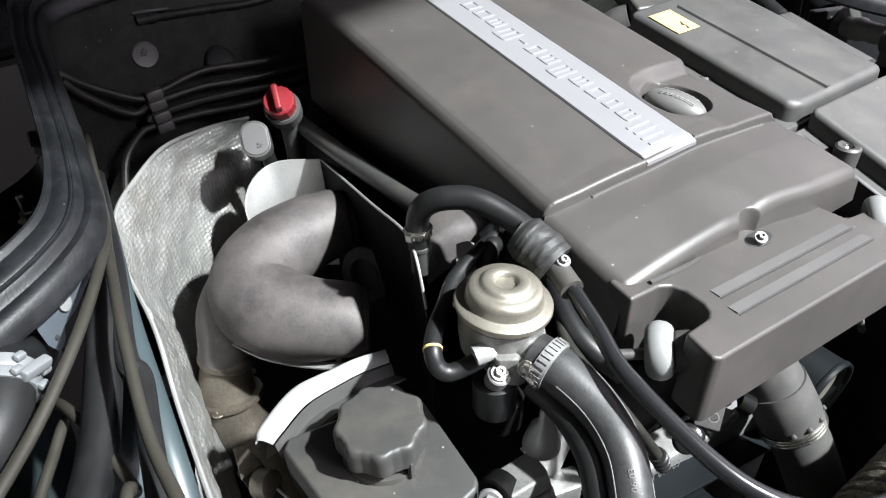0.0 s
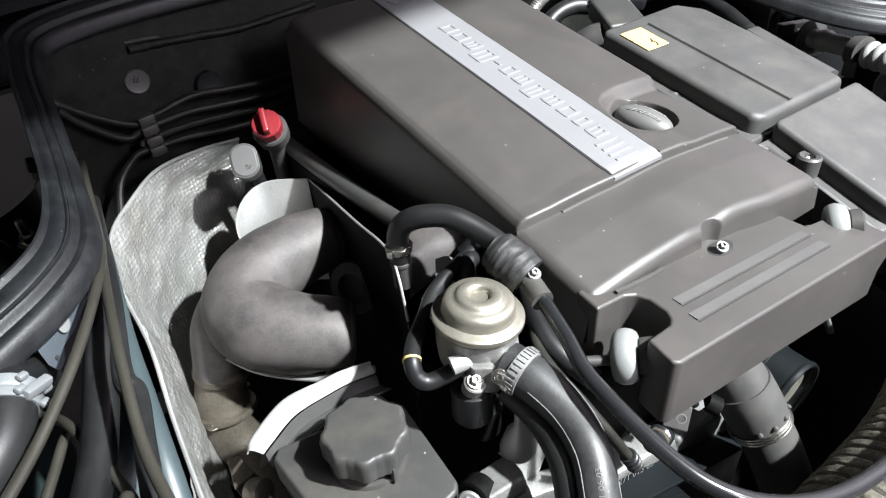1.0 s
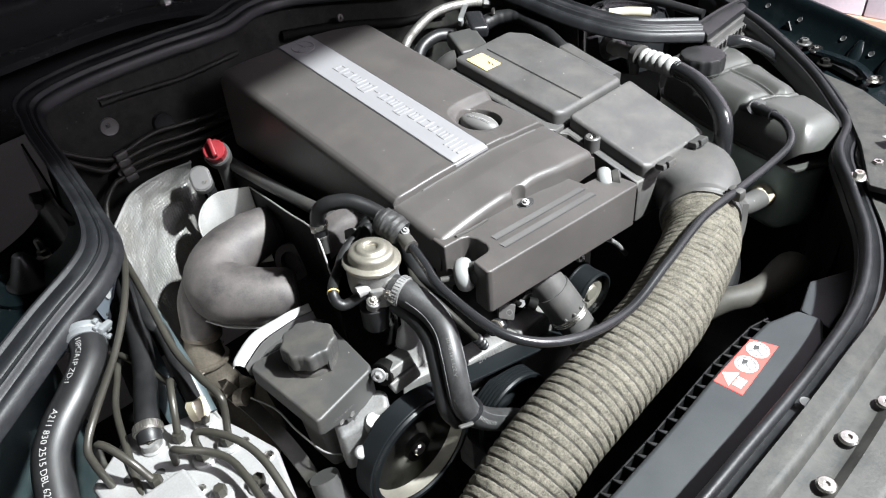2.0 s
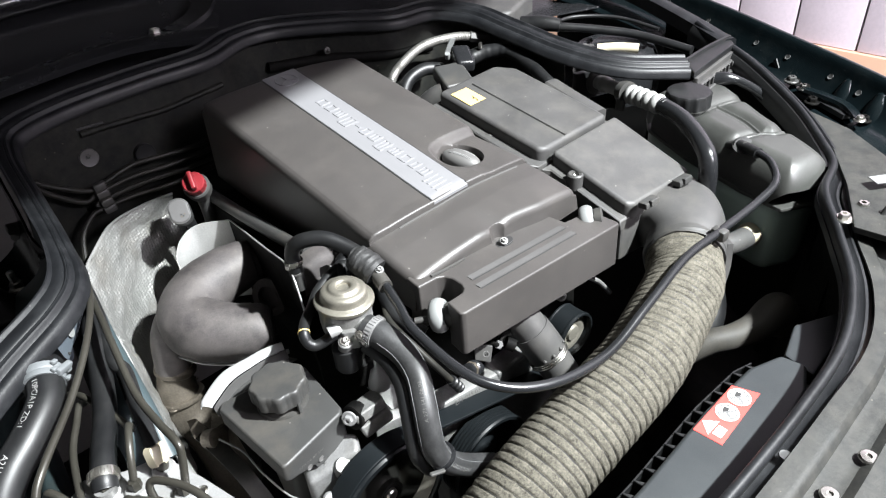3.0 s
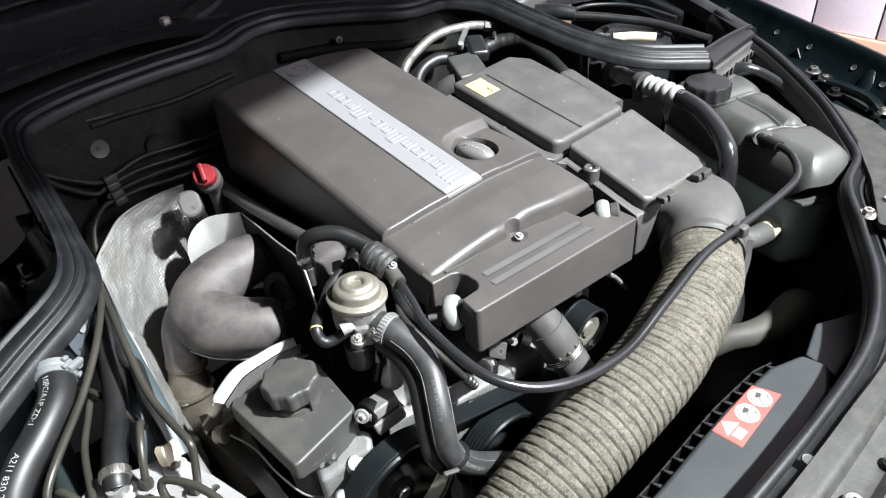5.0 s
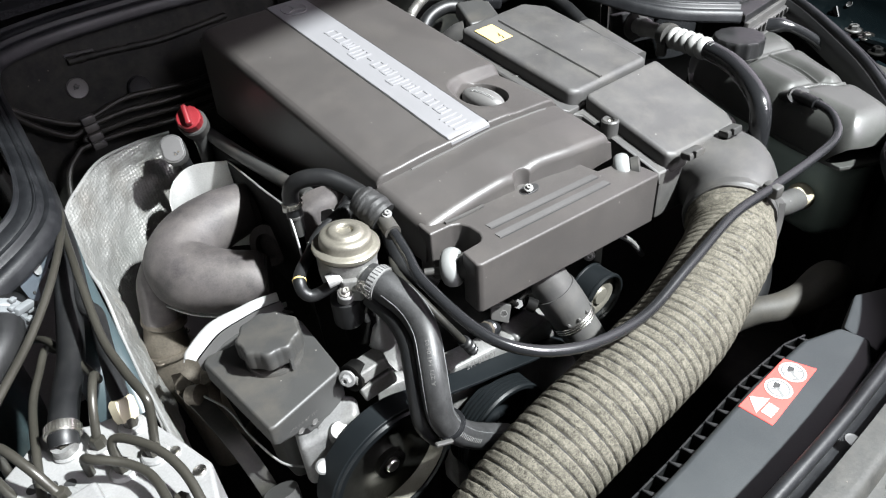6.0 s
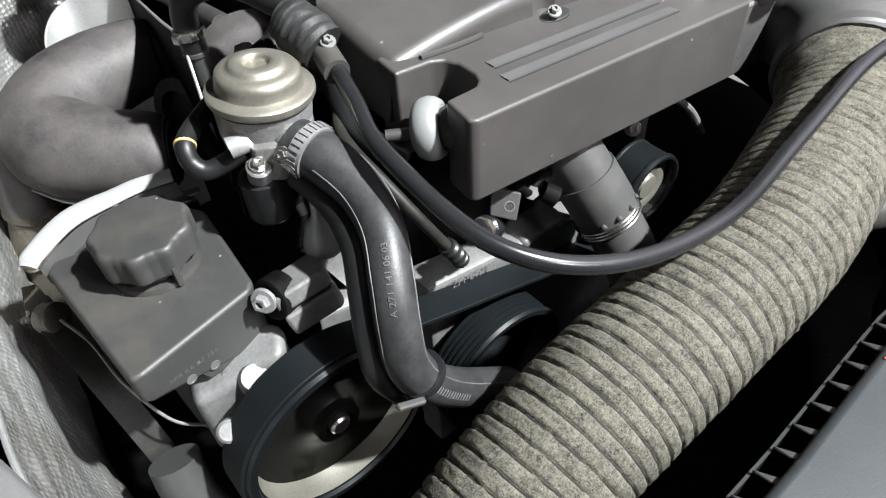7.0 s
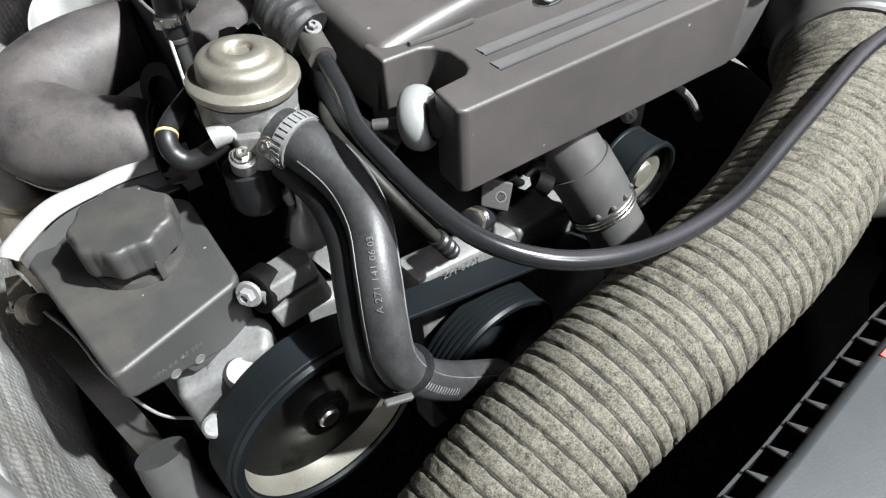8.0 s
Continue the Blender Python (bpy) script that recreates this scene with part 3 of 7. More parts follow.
def lock_carrier():
    """The cross member over the radiator: a pressed plate with ribs, holes and screws."""
    t = thing("lock_carrier", (0.1, -0.55, 0.72), "dusty grey-black lock carrier panel with screws over the radiator", "front panel")
    zz = lambda y: 0.83 + 0.16 * y - 0.006
    def rib(u, v):
        return 0.010 * (step(0.08, 0.11, v) - step(0.19, 0.23, v)) + 0.007 * (step(0.34, 0.36, v) - step(0.60, 0.63, v)) + 0.007 * (step(0.72, 0.75, v) - step(0.88, 0.91, v)) + 0.0006 * noise.noise(Vector((u * 60, v * 20, 2)))
    # the plan follows the seal on one side and runs out to the grille on the other
    near = [(-0.62, -0.33), (-0.45, -0.44), (-0.25, -0.472), (-0.07, -0.479), (0.08, -0.480), (0.21, -0.476), (0.315, -0.442), (0.40, -0.388), (0.475, -0.338), (0.55, -0.318), (0.60, -0.29)]
    far = [(-0.75, -0.55), (-0.5, -0.68), (-0.3, -0.73), (-0.1, -0.75), (0.08, -0.74), (0.25, -0.70), (0.4, -0.64), (0.52, -0.56), (0.60, -0.48), (0.68, -0.40), (0.74, -0.32)]
    rows = [[(a[0] + (b[0] - a[0]) * s, a[1] + (b[1] - a[1]) * s, 0.762 - 0.02 * s + 0.35 * max(0, a[1] + 0.42) * 0.45) for a, b in zip(near, far)] for s in (0, 0.33, 0.66, 1.0)]
    bm = patch(rows, 8, 22, 0.003, rib)
    part("panel", bm, CARRIER, t)
    for x, y in ((0.063, -0.533), (-0.002, -0.524), (-0.065, -0.53), (0.06, -0.53 - 0.06)):
        bm = lathe([(0.009, 0), (0.009, 0.0015), (0.0075, 0.003), (0.003, 0.0032), (0.003, 0.001)], (x, y, 0.7565), (0, 0, 1), 24)
        part("screw", bm, STEEL, t, "bright star-drive screw")
    for x, y in ((0.008, -0.478),):
        part("hole", lathe([(0.0065, 0), (0.006, 0.0012), (0.004, 0.0002)], (x, y, 0.7625), (0, 0, 1), 20), INK, t)
    for x, y in ((0.40, -0.365), (0.443, -0.373)):
        bolt((x + 0.01, y, 0.782), t, 0.0075)
    return t


lock_carrier()


def shroud():
    """The radiator's fan shroud with its toothed edge and warning label."""
    t = thing("fan_shroud", (0.05, -0.41, 0.45), "grey plastic radiator shroud with a red warning label", "radiator shroud")
    z = 0.716
    near = [(-0.40, -0.375), (-0.25, -0.385), (-0.08, -0.384), (0.05, -0.379), (0.14, -0.383), (0.185, -0.400)]
    far = [(-0.40, -0.47), (-0.25, -0.47), (-0.08, -0.465), (0.05, -0.455), (0.15, -0.448), (0.19, -0.43)]
    bm = prism(near + far[::-1], z - 0.03, z, 0.006, 3)
    part("top_panel", bm, SHROUD, t)
    part("core", prism([(-0.42, -0.465), (0.22, -0.462), (0.22, -0.405), (-0.42, -0.395)], 0.30, z - 0.031, 0.004), PLASTIC, t)
    bm = prism([(0.19, -0.44), (0.30, -0.435), (0.33, -0.42), (0.26, -0.385), (0.20, -0.40)], z - 0.05, z - 0.012, 0.004)
    part("end_panel", bm, SHROUD, t)
    edge = lambda x: float(np.interp(x, [p[0] for p in near], [p[1] for p in near]))
    for k in range(26):
        x = -0.36 + k * 0.0205
        bm = prism([(-0.0040, -0.002), (0.0030, -0.002), (-0.0045, 0.0120), (-0.0058, 0.0120)], z - 0.032, z - 0.008, 0.0008, 1)
        bm.transform(Matrix.Translation((x, edge(x), 0)))
        part("web", bm, RUBBER, t)
    part("rail", sweep(bmesh.new(), [Vector((x, edge(x) + 0.0125, z - 0.021)) for x in [-0.37 + 0.53 * k / 20 for k in range(21)]], [(-0.0009, -0.010), (-0.0009, 0.009), (0.0009, 0.009), (0.0009, -0.010)]), RUBBER, t)
    # label with three pictograms
    q = [Vector((0.014, -0.384, z + 0.0006)), Vector((0.100, -0.383, z + 0.0006)), Vector((0.110, -0.412, z + 0.0006)), Vector((0.016, -0.417, z + 0.0006))]
    lab = part("warning_label", prism([(v.x, v.y) for v in q], z - 0.0005, z + 0.0006, 0.0003, 1), REDLABEL, t, "red warning label with white pictograms")
    for s, kind in ((0.17, 0), (0.5, 1), (0.82, 1)):
        c = (q[0] * (1 - s) + q[1] * s + q[3] * (1 - s) + q[2] * s) / 2
        c.z = z + 0.0007
        if kind:
            part("disc", lathe([(0.0128, 0), (0.0128, 0.0004)], c, n=28), LABELWHITE, lab)
            part("ring", lathe([(0.0108, 0.0003), (0.0108, 0.0009), (0.0092, 0.0009), (0.0092, 0.0003)], c, n=28, cap=False), GREYINK, lab)
            part("slash", block((c.x, c.y, c.z + 0.0006), (0.020, 0.0018, 0.0003), (0, 0, -40), 0), GREYINK, lab)
            part("symbol", block((c.x + 0.002, c.y + 0.003, c.z + 0.0005), (0.008, 0.0060, 0.0003), (0, 0, 15), 0), INK, lab)
            part("symbol", block((c.x - 0.003, c.y - 0.003, c.z + 0.0005), (0.011, 0.0030, 0.0003), (0, 0, 60), 0), GREYINK, lab)
        else:
            part("triangle", prism([(c.x - 0.012, c.y + 0.0005), (c.x + 0.012, c.y + 0.0005), (c.x + 0.001, c.y + 0.0150)], c.z, c.z + 0.0004), LABELWHITE, lab)
            part("panel", block((c.x, c.y - 0.0065, c.z), (0.015, 0.010, 0.0008), (0, 0, 0), 0.0002, 1), LABELWHITE, lab)
            for k in range(3):
                part("print_bar", block((c.x - 0.004 + 0.004 * k, c.y - 0.0065, c.z + 0.0005), (0.0012, 0.006, 0.0003), (0, 0, 0), 0), GREYINK, lab)
    return t


shroud()


# ---------------------------------------------------------------- engine cover
def seam(x):
    """Where the raised rear panel of the cover begins."""
    return np.interp(x, [-0.11, -0.07, 0.0, 0.063, 0.116, 0.19], [0.010, 0.005, 0.0015, 0.0035, 0.0015, 0.003])


def ridge(y):
    return np.interp(y, [-0.11, -0.085, -0.03, 0.0, 0.02, 0.12, 0.41], [0.834, 0.839, 0.849, 0.852, 0.853, 0.8655, 0.913])


def crown(x):
    return -0.010 * (min(abs(x - 0.03), 0.16) / 0.14) ** 2.5


CAP = (0.112, 0.066)


def cover_height(x, y):
    """Top of the rear panel, with the sunk shelf and the round well of the filler."""
    z = np.interp(y, [0.0, 0.02, 0.12, 0.41, 0.45], [0.860, 0.862, 0.8795, 0.927, 0.927]) + crown(x)
    bowl = step(0.034, 0.047, math.hypot(x - CAP[0], y - CAP[1]))
    side = max(step(0.062, 0.078, x) * (1 - bowl), step(0.090, 0.112, x))
    w = side * (1 - step(0.098, 0.112, y - 0.1 * (x - 0.13)))
    z += w * (0.858 + 0.05 * y + crown(x) * 0.8 - z)
    d = math.hypot((x - CAP[0]) / 0.95, y - CAP[1])
    return z - 0.020 * (1 - step(0.0315, 0.0345, d))


def front_height(x, y):
    """Top of the low front panel: flat, with a shallow groove towards the fixing bolt."""
    z = ridge(y) + crown(x) - 0.001
    z -= 0.004 * (1 - step(0.0, 0.03, abs(x - 0.036 + 0.25 * (y + 0.08)))) * (1 - step(-0.085, -0.02, y))
    return z - 0.02 * (1 - step(0.011, 0.015, math.hypot(x - 0.034, y + 0.086)))


def moulding(name, x0, x1, near, far, nx, ny, height, rx, rn, rf, foot, parent, dense=()):
    """A moulded panel over a plan: rounded rims of their own radius on the sides, the near and the far edge, and a skirt."""
    xs = {x0 + (x1 - x0) * k / nx for k in range(nx + 1)} | {a + s * r for a, s in ((x0, 1), (x1, -1)) for r in (rx * (1 - math.cos(q * math.pi / 12)) for q in range(7))}
    vs = {k / ny for k in range(ny + 1)}
    deep = far(0.5 * (x0 + x1)) - near(0.5 * (x0 + x1))
    vs |= {rn / deep * (1 - math.cos(q * math.pi / 12)) for q in range(7)} | {1 - rf / deep * (1 - math.cos(q * math.pi / 12)) for q in range(7)}
    for lo, hi, vlo, vhi in dense:
        xs |= {lo + 0.001 * k for k in range(int((hi - lo) / 0.001))}
        vs |= {(vlo + 0.001 * k) / deep for k in range(int((vhi - vlo) / 0.001))}
    def thin(values, gap):
        out = []
        for v in sorted(values):
            if not out or v - out[-1] > gap:
                out.append(v)
        out[-1] = max(values)
        return out
    xs, vs = thin(xs, 0.0003), thin(vs, 0.0003 / deep)
    verts, faces = [], []
    for x in xs:
        a0, a1 = near(x), far(x)
        for v in vs:
            y = a0 + (a1 - a0) * v
            a = max(1 - min(x - x0, x1 - x) / rx, 0)
            rr, ey = (rn, y - a0) if v < 0.5 else (rf, a1 - y)
            b = max(1 - ey / rr, 0)
            q = min(math.hypot(a, b), 1.0)
            r = (a * rx + b * rr) / (a + b) if a + b else 0
            verts.append((x, y, height(x, y) - r * (1 - math.sqrt(1 - q * q))))
    n = len(vs)
    for i in range(len(xs) - 1):
        for j in range(n - 1):
            a = i * n + j
            faces.append((a, a + n, a + n + 1, a + 1))
    m = len(xs)
    rim = [i * n for i in range(m)] + [(m - 1) * n + j for j in range(1, n)] + [i * n + n - 1 for i in range(m - 2, -1, -1)] + [j for j in range(n - 2, 0, -1)]
    base = len(verts)
    for k in rim:
        x, y, z = verts[k]
        verts.append((x + (0.005 if x >= x1 - 1e-6 else -0.005 if x <= x0 + 1e-6 else 0), y, foot(y)))
    for k in range(len(rim)):
        faces.append((rim[k], base + k, base + (k + 1) % len(rim), rim[(k + 1) % len(rim)]))
    bm = bmesh.new()
    bv = [bm.verts.new(v) for v in verts]
    for f in faces:
        bm.faces.new([bv[k] for k in f])
    return part(name, bm, COVER, parent, "", 40)


def engine_cover():
    t = thing("engine_cover", (0.04, 0.15, 0.75), "dusty dark grey moulded engine cover with a silver strip", "engine cover")
    moulding("rear_panel", -0.104, 0.184, seam, lambda x: 0.417 + 0.012 * step(0.0, -0.1, x) if x < 0 else 0.417 - 0.010 * step(0.06, 0.18, x), 60, 60, cover_height, 0.012, 0.0035, 0.012, lambda y: 0.765 + 0.06 * max(y, 0), t, ((0.06, 0.165, 0.005, 0.115),))
    moulding("front_panel", -0.108, 0.188, lambda x: -0.080 - 0.006 * step(0.06, 0.12, x), lambda x: seam(x) + 0.004, 60, 30, front_height, 0.010, 0.009, 0.002, lambda y: 0.79, t, ((0.018, 0.056, 0.0, 0.03),))
    # dirt gathered in the seam, and a thin clip that has come loose
    part("seam_lip", sweep(bmesh.new(), [Vector((x, seam(x) - 0.0016, ridge(seam(x)) + crown(x) - 0.0012)) for x in [-0.06 + 0.22 * k / 30 for k in range(31)]], [(-0.0016, -0.001), (-0.0012, 0.0008), (0.0012, 0.0016), (0.0016, -0.001)]), FAINT, t)
    part("clip_edge", sweep(bmesh.new(), [Vector((-0.085 + 0.055 * k / 8, -0.0835 - 0.0012 * math.sin(math.pi * k / 8), 0.8300 - 0.0006 * k)) for k in range(9)], [(-0.003, -0.001), (-0.002, 0.001), (0.001, 0.001), (0.001, -0.001)]), BOXPL, t)

    # silver strip, sunk edge to edge in the panel
    bm = bmesh.new()
    rows = []
    ny = 50
    for j in range(ny + 1):
        y = 0.0012 + 0.408 * j / ny
        rows.append([bm.verts.new((x, y, cover_height(0.03, y) + 0.0014 - dz - 0.003 * (1 - min((y - 0.0012) / 0.004, 1)) ** 2)) for x, dz in ((0.0, 0.004), (0.0004, 0.0003), (0.002, 0.0), (0.060, 0.0), (0.0616, 0.0003), (0.062, 0.004))])
    for a, b in zip(rows, rows[1:]):
        for k in range(5):
            bm.faces.new((a[k], a[k + 1], b[k + 1], b[k]))
    end = [bm.verts.new((v.co.x, v.co.y + 0.0004, v.co.z - 0.004)) for v in rows[0]]
    for k in range(5):
        bm.faces.new((end[k], end[k + 1], rows[0][k + 1], rows[0][k]))
    part("strip", bm, BRUSHED, t, "brushed silver trim strip")
    # dark joints along the strip
    for x in (-0.0007, 0.0627):
        part("joint", sweep(bmesh.new(), [Vector((x, 0.005 + 0.402 * k / 30, cover_height(0.03, 0.005 + 0.402 * k / 30) + 0.0002)) for k in range(31)], [(-0.0007, -0.001), (-0.0007, 0.0003), (0.0007, 0.0003), (0.0007, -0.001)]), INK, t)
    tops = lambda y: cover_height(0.03, y) + 0.0014
    # raised letters on the strip, as plain bars
    y = 0.014
    for w, h, bars in ((0.030, 0.027, 4), (0.017, 0.019, 3), (0.012, 0.019, 2), (0.017, 0.019, 2), (0.017, 0.019, 3), (0.018, 0.027, 3), (0.017, 0.019, 3), (0.015, 0.019, 2), (0.010, 0.004, 0), (0.021, 0.027, 3), (0.017, 0.019, 3), (0.017, 0.019, 2), (0.017, 0.019, 2)):
        ym = y + w / 2
        ang = math.degrees(math.atan2(tops(ym + 0.005) - tops(ym - 0.005), 0.01))
        bm = bmesh.new()
        base = 0.044 if h > 0.01 else 0.034
        if bars:
            for k in range(bars):
                yb = y + 0.0022 + (w - 0.0044) * k / max(bars - 1, 1)
                block((base - h / 2 + (0.0 if k % 2 else 0.0006), yb, tops(yb) - 0.0001), (h, 0.0040, 0.0024), (ang, 0, 0), 0.0009, 2, bm)
            if bars < 4:
                for xb in (base - 0.0018, base - h + 0.0018):
                    block((xb, ym, tops(ym) - 0.0002), (0.0036, w - 0.004, 0.0024), (ang, 0, 0), 0.0009, 2, bm)
        else:
            block((base, ym, tops(ym) - 0.0001), (h, w, 0.0024), (ang, 0, 0), 0.0009, 2, bm)
        part("raised_bar", bm, BRUSHED, t)
        y += w + 0.0050
    bm = lathe([(0.0195, 0), (0.0195, 0.0012), (0.0185, 0.0018), (0.0172, 0.0012), (0.0172, 0.0002)], (0.030, 0.383, tops(0.383) - 0.0004), (0, -0.13, 1), 40, cap=False)
    part("badge_ring", bm, BRUSHED, t)
    for a in (90, 210, 330):
        c = Vector((0.030 + 0.008 * math.cos(radians(a)), 0.383 + 0.008 * math.sin(radians(a)), tops(0.383 + 0.008 * math.sin(radians(a))) + 0.0003))
        part("badge_spoke", block(c, (0.017, 0.0030, 0.0018), (7.5, 0, a), 0.0008, 1), BRUSHED, t)

    # front belt cover with notches for the rollers
    z = 0.8275
    slope = lambda x, y: (y + 0.14) * 0.04 - 0.094 * (x + 0.10)
    poly = [(-0.108, -0.064), (0.125, -0.070), (0.13, -0.078), (0.135, -0.108), (0.186, -0.112), (0.190, -0.155), (0.188, -0.160), (-0.103, -0.158), (-0.1075, -0.154), (-0.104, -0.130), (-0.078, -0.128), (-0.072, -0.124), (-0.068, -0.116), (-0.068, -0.100), (-0.072, -0.092), (-0.080, -0.088), (-0.110, -0.088)]
    bm = prism(poly, 0.765, z, 0.0, 1, slope)
    for v in bm.verts:
        if v.co.z < 0.766:
            v.co.z += -0.115 * (v.co.x + 0.12)
    bmesh.ops.bevel(bm, geom=list(bm.edges), offset=0.0045, segments=3, profile=0.5, affect="EDGES", clamp_overlap=True)
    front = part("front_cover", bm, COVER, t)
    for y, a, b in ((-0.1145, -0.053, 0.122), (-0.1325, -0.057, 0.122)):
        bm = bmesh.new()
        sweep(bm, [Vector((a + (b - a) * k / 8, y, z + slope(a + (b - a) * k / 8, y) + 0.0006)) for k in range(9)], [(-0.0044, -0.002), (-0.0041, 0.0002), (0.0041, 0.0004), (0.0044, -0.002)])
        part("rib", bm, RIBPL, front)
        # thin black strip laid as the shade along the rib's near edge
        part("rib_shade", sweep(bmesh.new(), [Vector((a + (b - a) * k / 8, y - 0.0056, z + slope(a + (b - a) * k / 8, y) + 0.0001)) for k in range(9)], [(-0.0005, -0.001), (-0.0005, 0.0003), (0.0005, 0.0003), (0.0005, -0.001)]), INK, front)
    # notch with the fixing bolt
    part("bolt_hole", prism([(0.036 + 0.014 * math.cos(q), -0.089 + 0.008 * math.sin(q)) for q in (2 * math.pi * k / 24 for k in range(24))], 0.80, 0.8185, 0.0004, 1), INK, t)
    bolt((0.031, -0.093, 0.8235), t, 0.0034, (-0.2, -0.4, 0.9), ALU)
    return t


engine_cover()


def oil_cap():
    t = thing("oil_filler_cap", (*CAP, 0.84), "dusty black oil filler cap with long grip and white markings", "oil cap")
    x, y = CAP
    part("body", lathe([(0.029, -0.02), (0.029, 0.0), (0.027, 0.002), (0.008, 0.003)], (x, y, 0.846), (0, -0.08, 1), 40), PLASTIC, t)
    turn = radians(12)
    bm = bmesh.new()
    bmesh.ops.create_uvsphere(bm, u_segments=36, v_segments=16, radius=1.06)
    for v in bm.verts:
        q = abs(v.co.z) ** 0.75 * (1 if v.co.z > 0 else -1)
        v.co = Vector((0.0165 * v.co.x, 0.0305 * v.co.y, 0.0145 * q))
    bm.transform(Matrix.Translation((x, y, 0.8495)) @ Matrix.Rotation(turn, 4, "Z") @ Matrix.Rotation(radians(4), 4, "X"))
    part("grip", bm, FAINT, t, "long dusty finger grip")
    for off, h in ((-0.0065, 0.0138), (-0.0045, 0.0142), (0.0060, 0.0139)):
        for k in range(7):
            s = -0.018 + 0.0055 * k
            top = 0.0153 * max(1 - (off / 0.0175) ** 2 - (s / 0.0323) ** 2, 0.02) ** 0.375 + 0.0003
            p = Matrix.Translation((x, y, 0.8495)) @ Matrix.Rotation(turn, 4, "Z") @ Matrix.Rotation(radians(4), 4, "X") @ Vector((off, s, top))
            part("mark", block(p, (0.0011, 0.004, 0.0006), (-math.degrees(math.atan(0.5 * s / 0.03)), 0, 12), 0), PRINT, t)


oil_cap()


# ---------------------------------------------------------------- air filter box, elbow and fleece hose
def filter_box():
    t = thing("air_filter_box", (0.30, 0.05, 0.72), "grey-black plastic air filter box with two lids", "air filter")
    top = lambda x, y: np.interp(y, [-0.2, -0.14, 0.0, 0.24], [-0.0665, -0.047, -0.002, 0.038])
    for body in ([(0.212, 0.235), (0.205, 0.02), (0.215, 0.002), (0.395, 0.002), (0.40, 0.22), (0.38, 0.24)], [(0.215, -0.002), (0.226, -0.012), (0.229, -0.138), (0.37, -0.152), (0.394, -0.144), (0.395, -0.002)]):
        part("body", prism(body, 0.70, 0.816, 0.005, 2, top), BOXPL, t)
        part("rim", prism([(x + (0.004 if x > 0.3 else -0.004), y) for x, y in body], 0.755, 0.8205, 0.002, 1, top), BOXPL, t)
    rear = [(0.221, 0.23), (0.221, 0.014), (0.233, 0.005), (0.384, 0.005), (0.387, 0.205), (0.36, 0.235)]
    part("lid", prism(rear, 0.79, 0.842, 0.008, 3, top), BOXPL, t)
    front = [(0.234, -0.003), (0.239, -0.136), (0.250, -0.144), (0.374, -0.1515), (0.388, -0.146), (0.3925, -0.003)]
    part("lid", prism(front, 0.765, 0.842, 0.007, 3, top), BOXPL, t)
    # folded seam between the lids and a crease on the rear lid
    part("crease", sweep(bmesh.new(), [Vector((0.284, 0.21 - 0.2 * k / 8, 0.8435 + top(0, 0.21 - 0.2 * k / 8))) for k in range(9)], [(-0.003, -0.001), (-0.002, 0.001), (0.002, 0.001), (0.003, -0.001)]), BOXPL, t)
    # high-voltage sticker
    zz = 0.843 + top(0, 0.19)
    tilt = 9.5
    lab = part("warning_sticker", block((0.247, 0.185, zz - 0.0006), (0.036, 0.046, 0.0008), (tilt, 0, 0), 0.0002, 1), YELLOW, t, "yellow warning sticker")
    for k, (dx, dy, w, a) in enumerate(((0.005, -0.006, 0.010, 62), (0.003, -0.011, 0.006, -10), (0.004, -0.016, 0.010, 62))):
        part("symbol", block((0.247 + dx, 0.185 + dy, zz + dy * math.tan(radians(tilt)) + 0.0002), (w, 0.0016, 0.0004), (tilt, 0, a), 0), INK, lab)
    # bosses with screws along the near edge
    for x, y, z in ((0.224, 0.115, 0.834), (0.231, -0.051, 0.815)):
        b = part("boss", lathe([(0.012, -0.02), (0.012, 0.002), (0.010, 0.004), (0.0055, 0.003), (0.005, -0.006)], (x, y, z), (0, 0, 1), 24), BOXPL, t)
        part("screw", lathe([(0.0045, 0), (0.0045, 0.002), (0.003, 0.0028), (0.0015, 0.0015)], (x, y, z - 0.002), n=12), STEEL, b)
    # clips to the elbow
    for x, y, z in ((0.262, -0.158, 0.797), (0.345, -0.160, 0.796)):
        c = part("clip", block((x, y, z), (0.032, 0.016, 0.010), (-8, 0, -4), 0.003, 2), PLASTIC, t)
        part("catch", block((x, y - 0.008, z + 0.004), (0.018, 0.006, 0.010), (-8, 0, -4), 0.002, 2), PLASTIC, c)


filter_box()


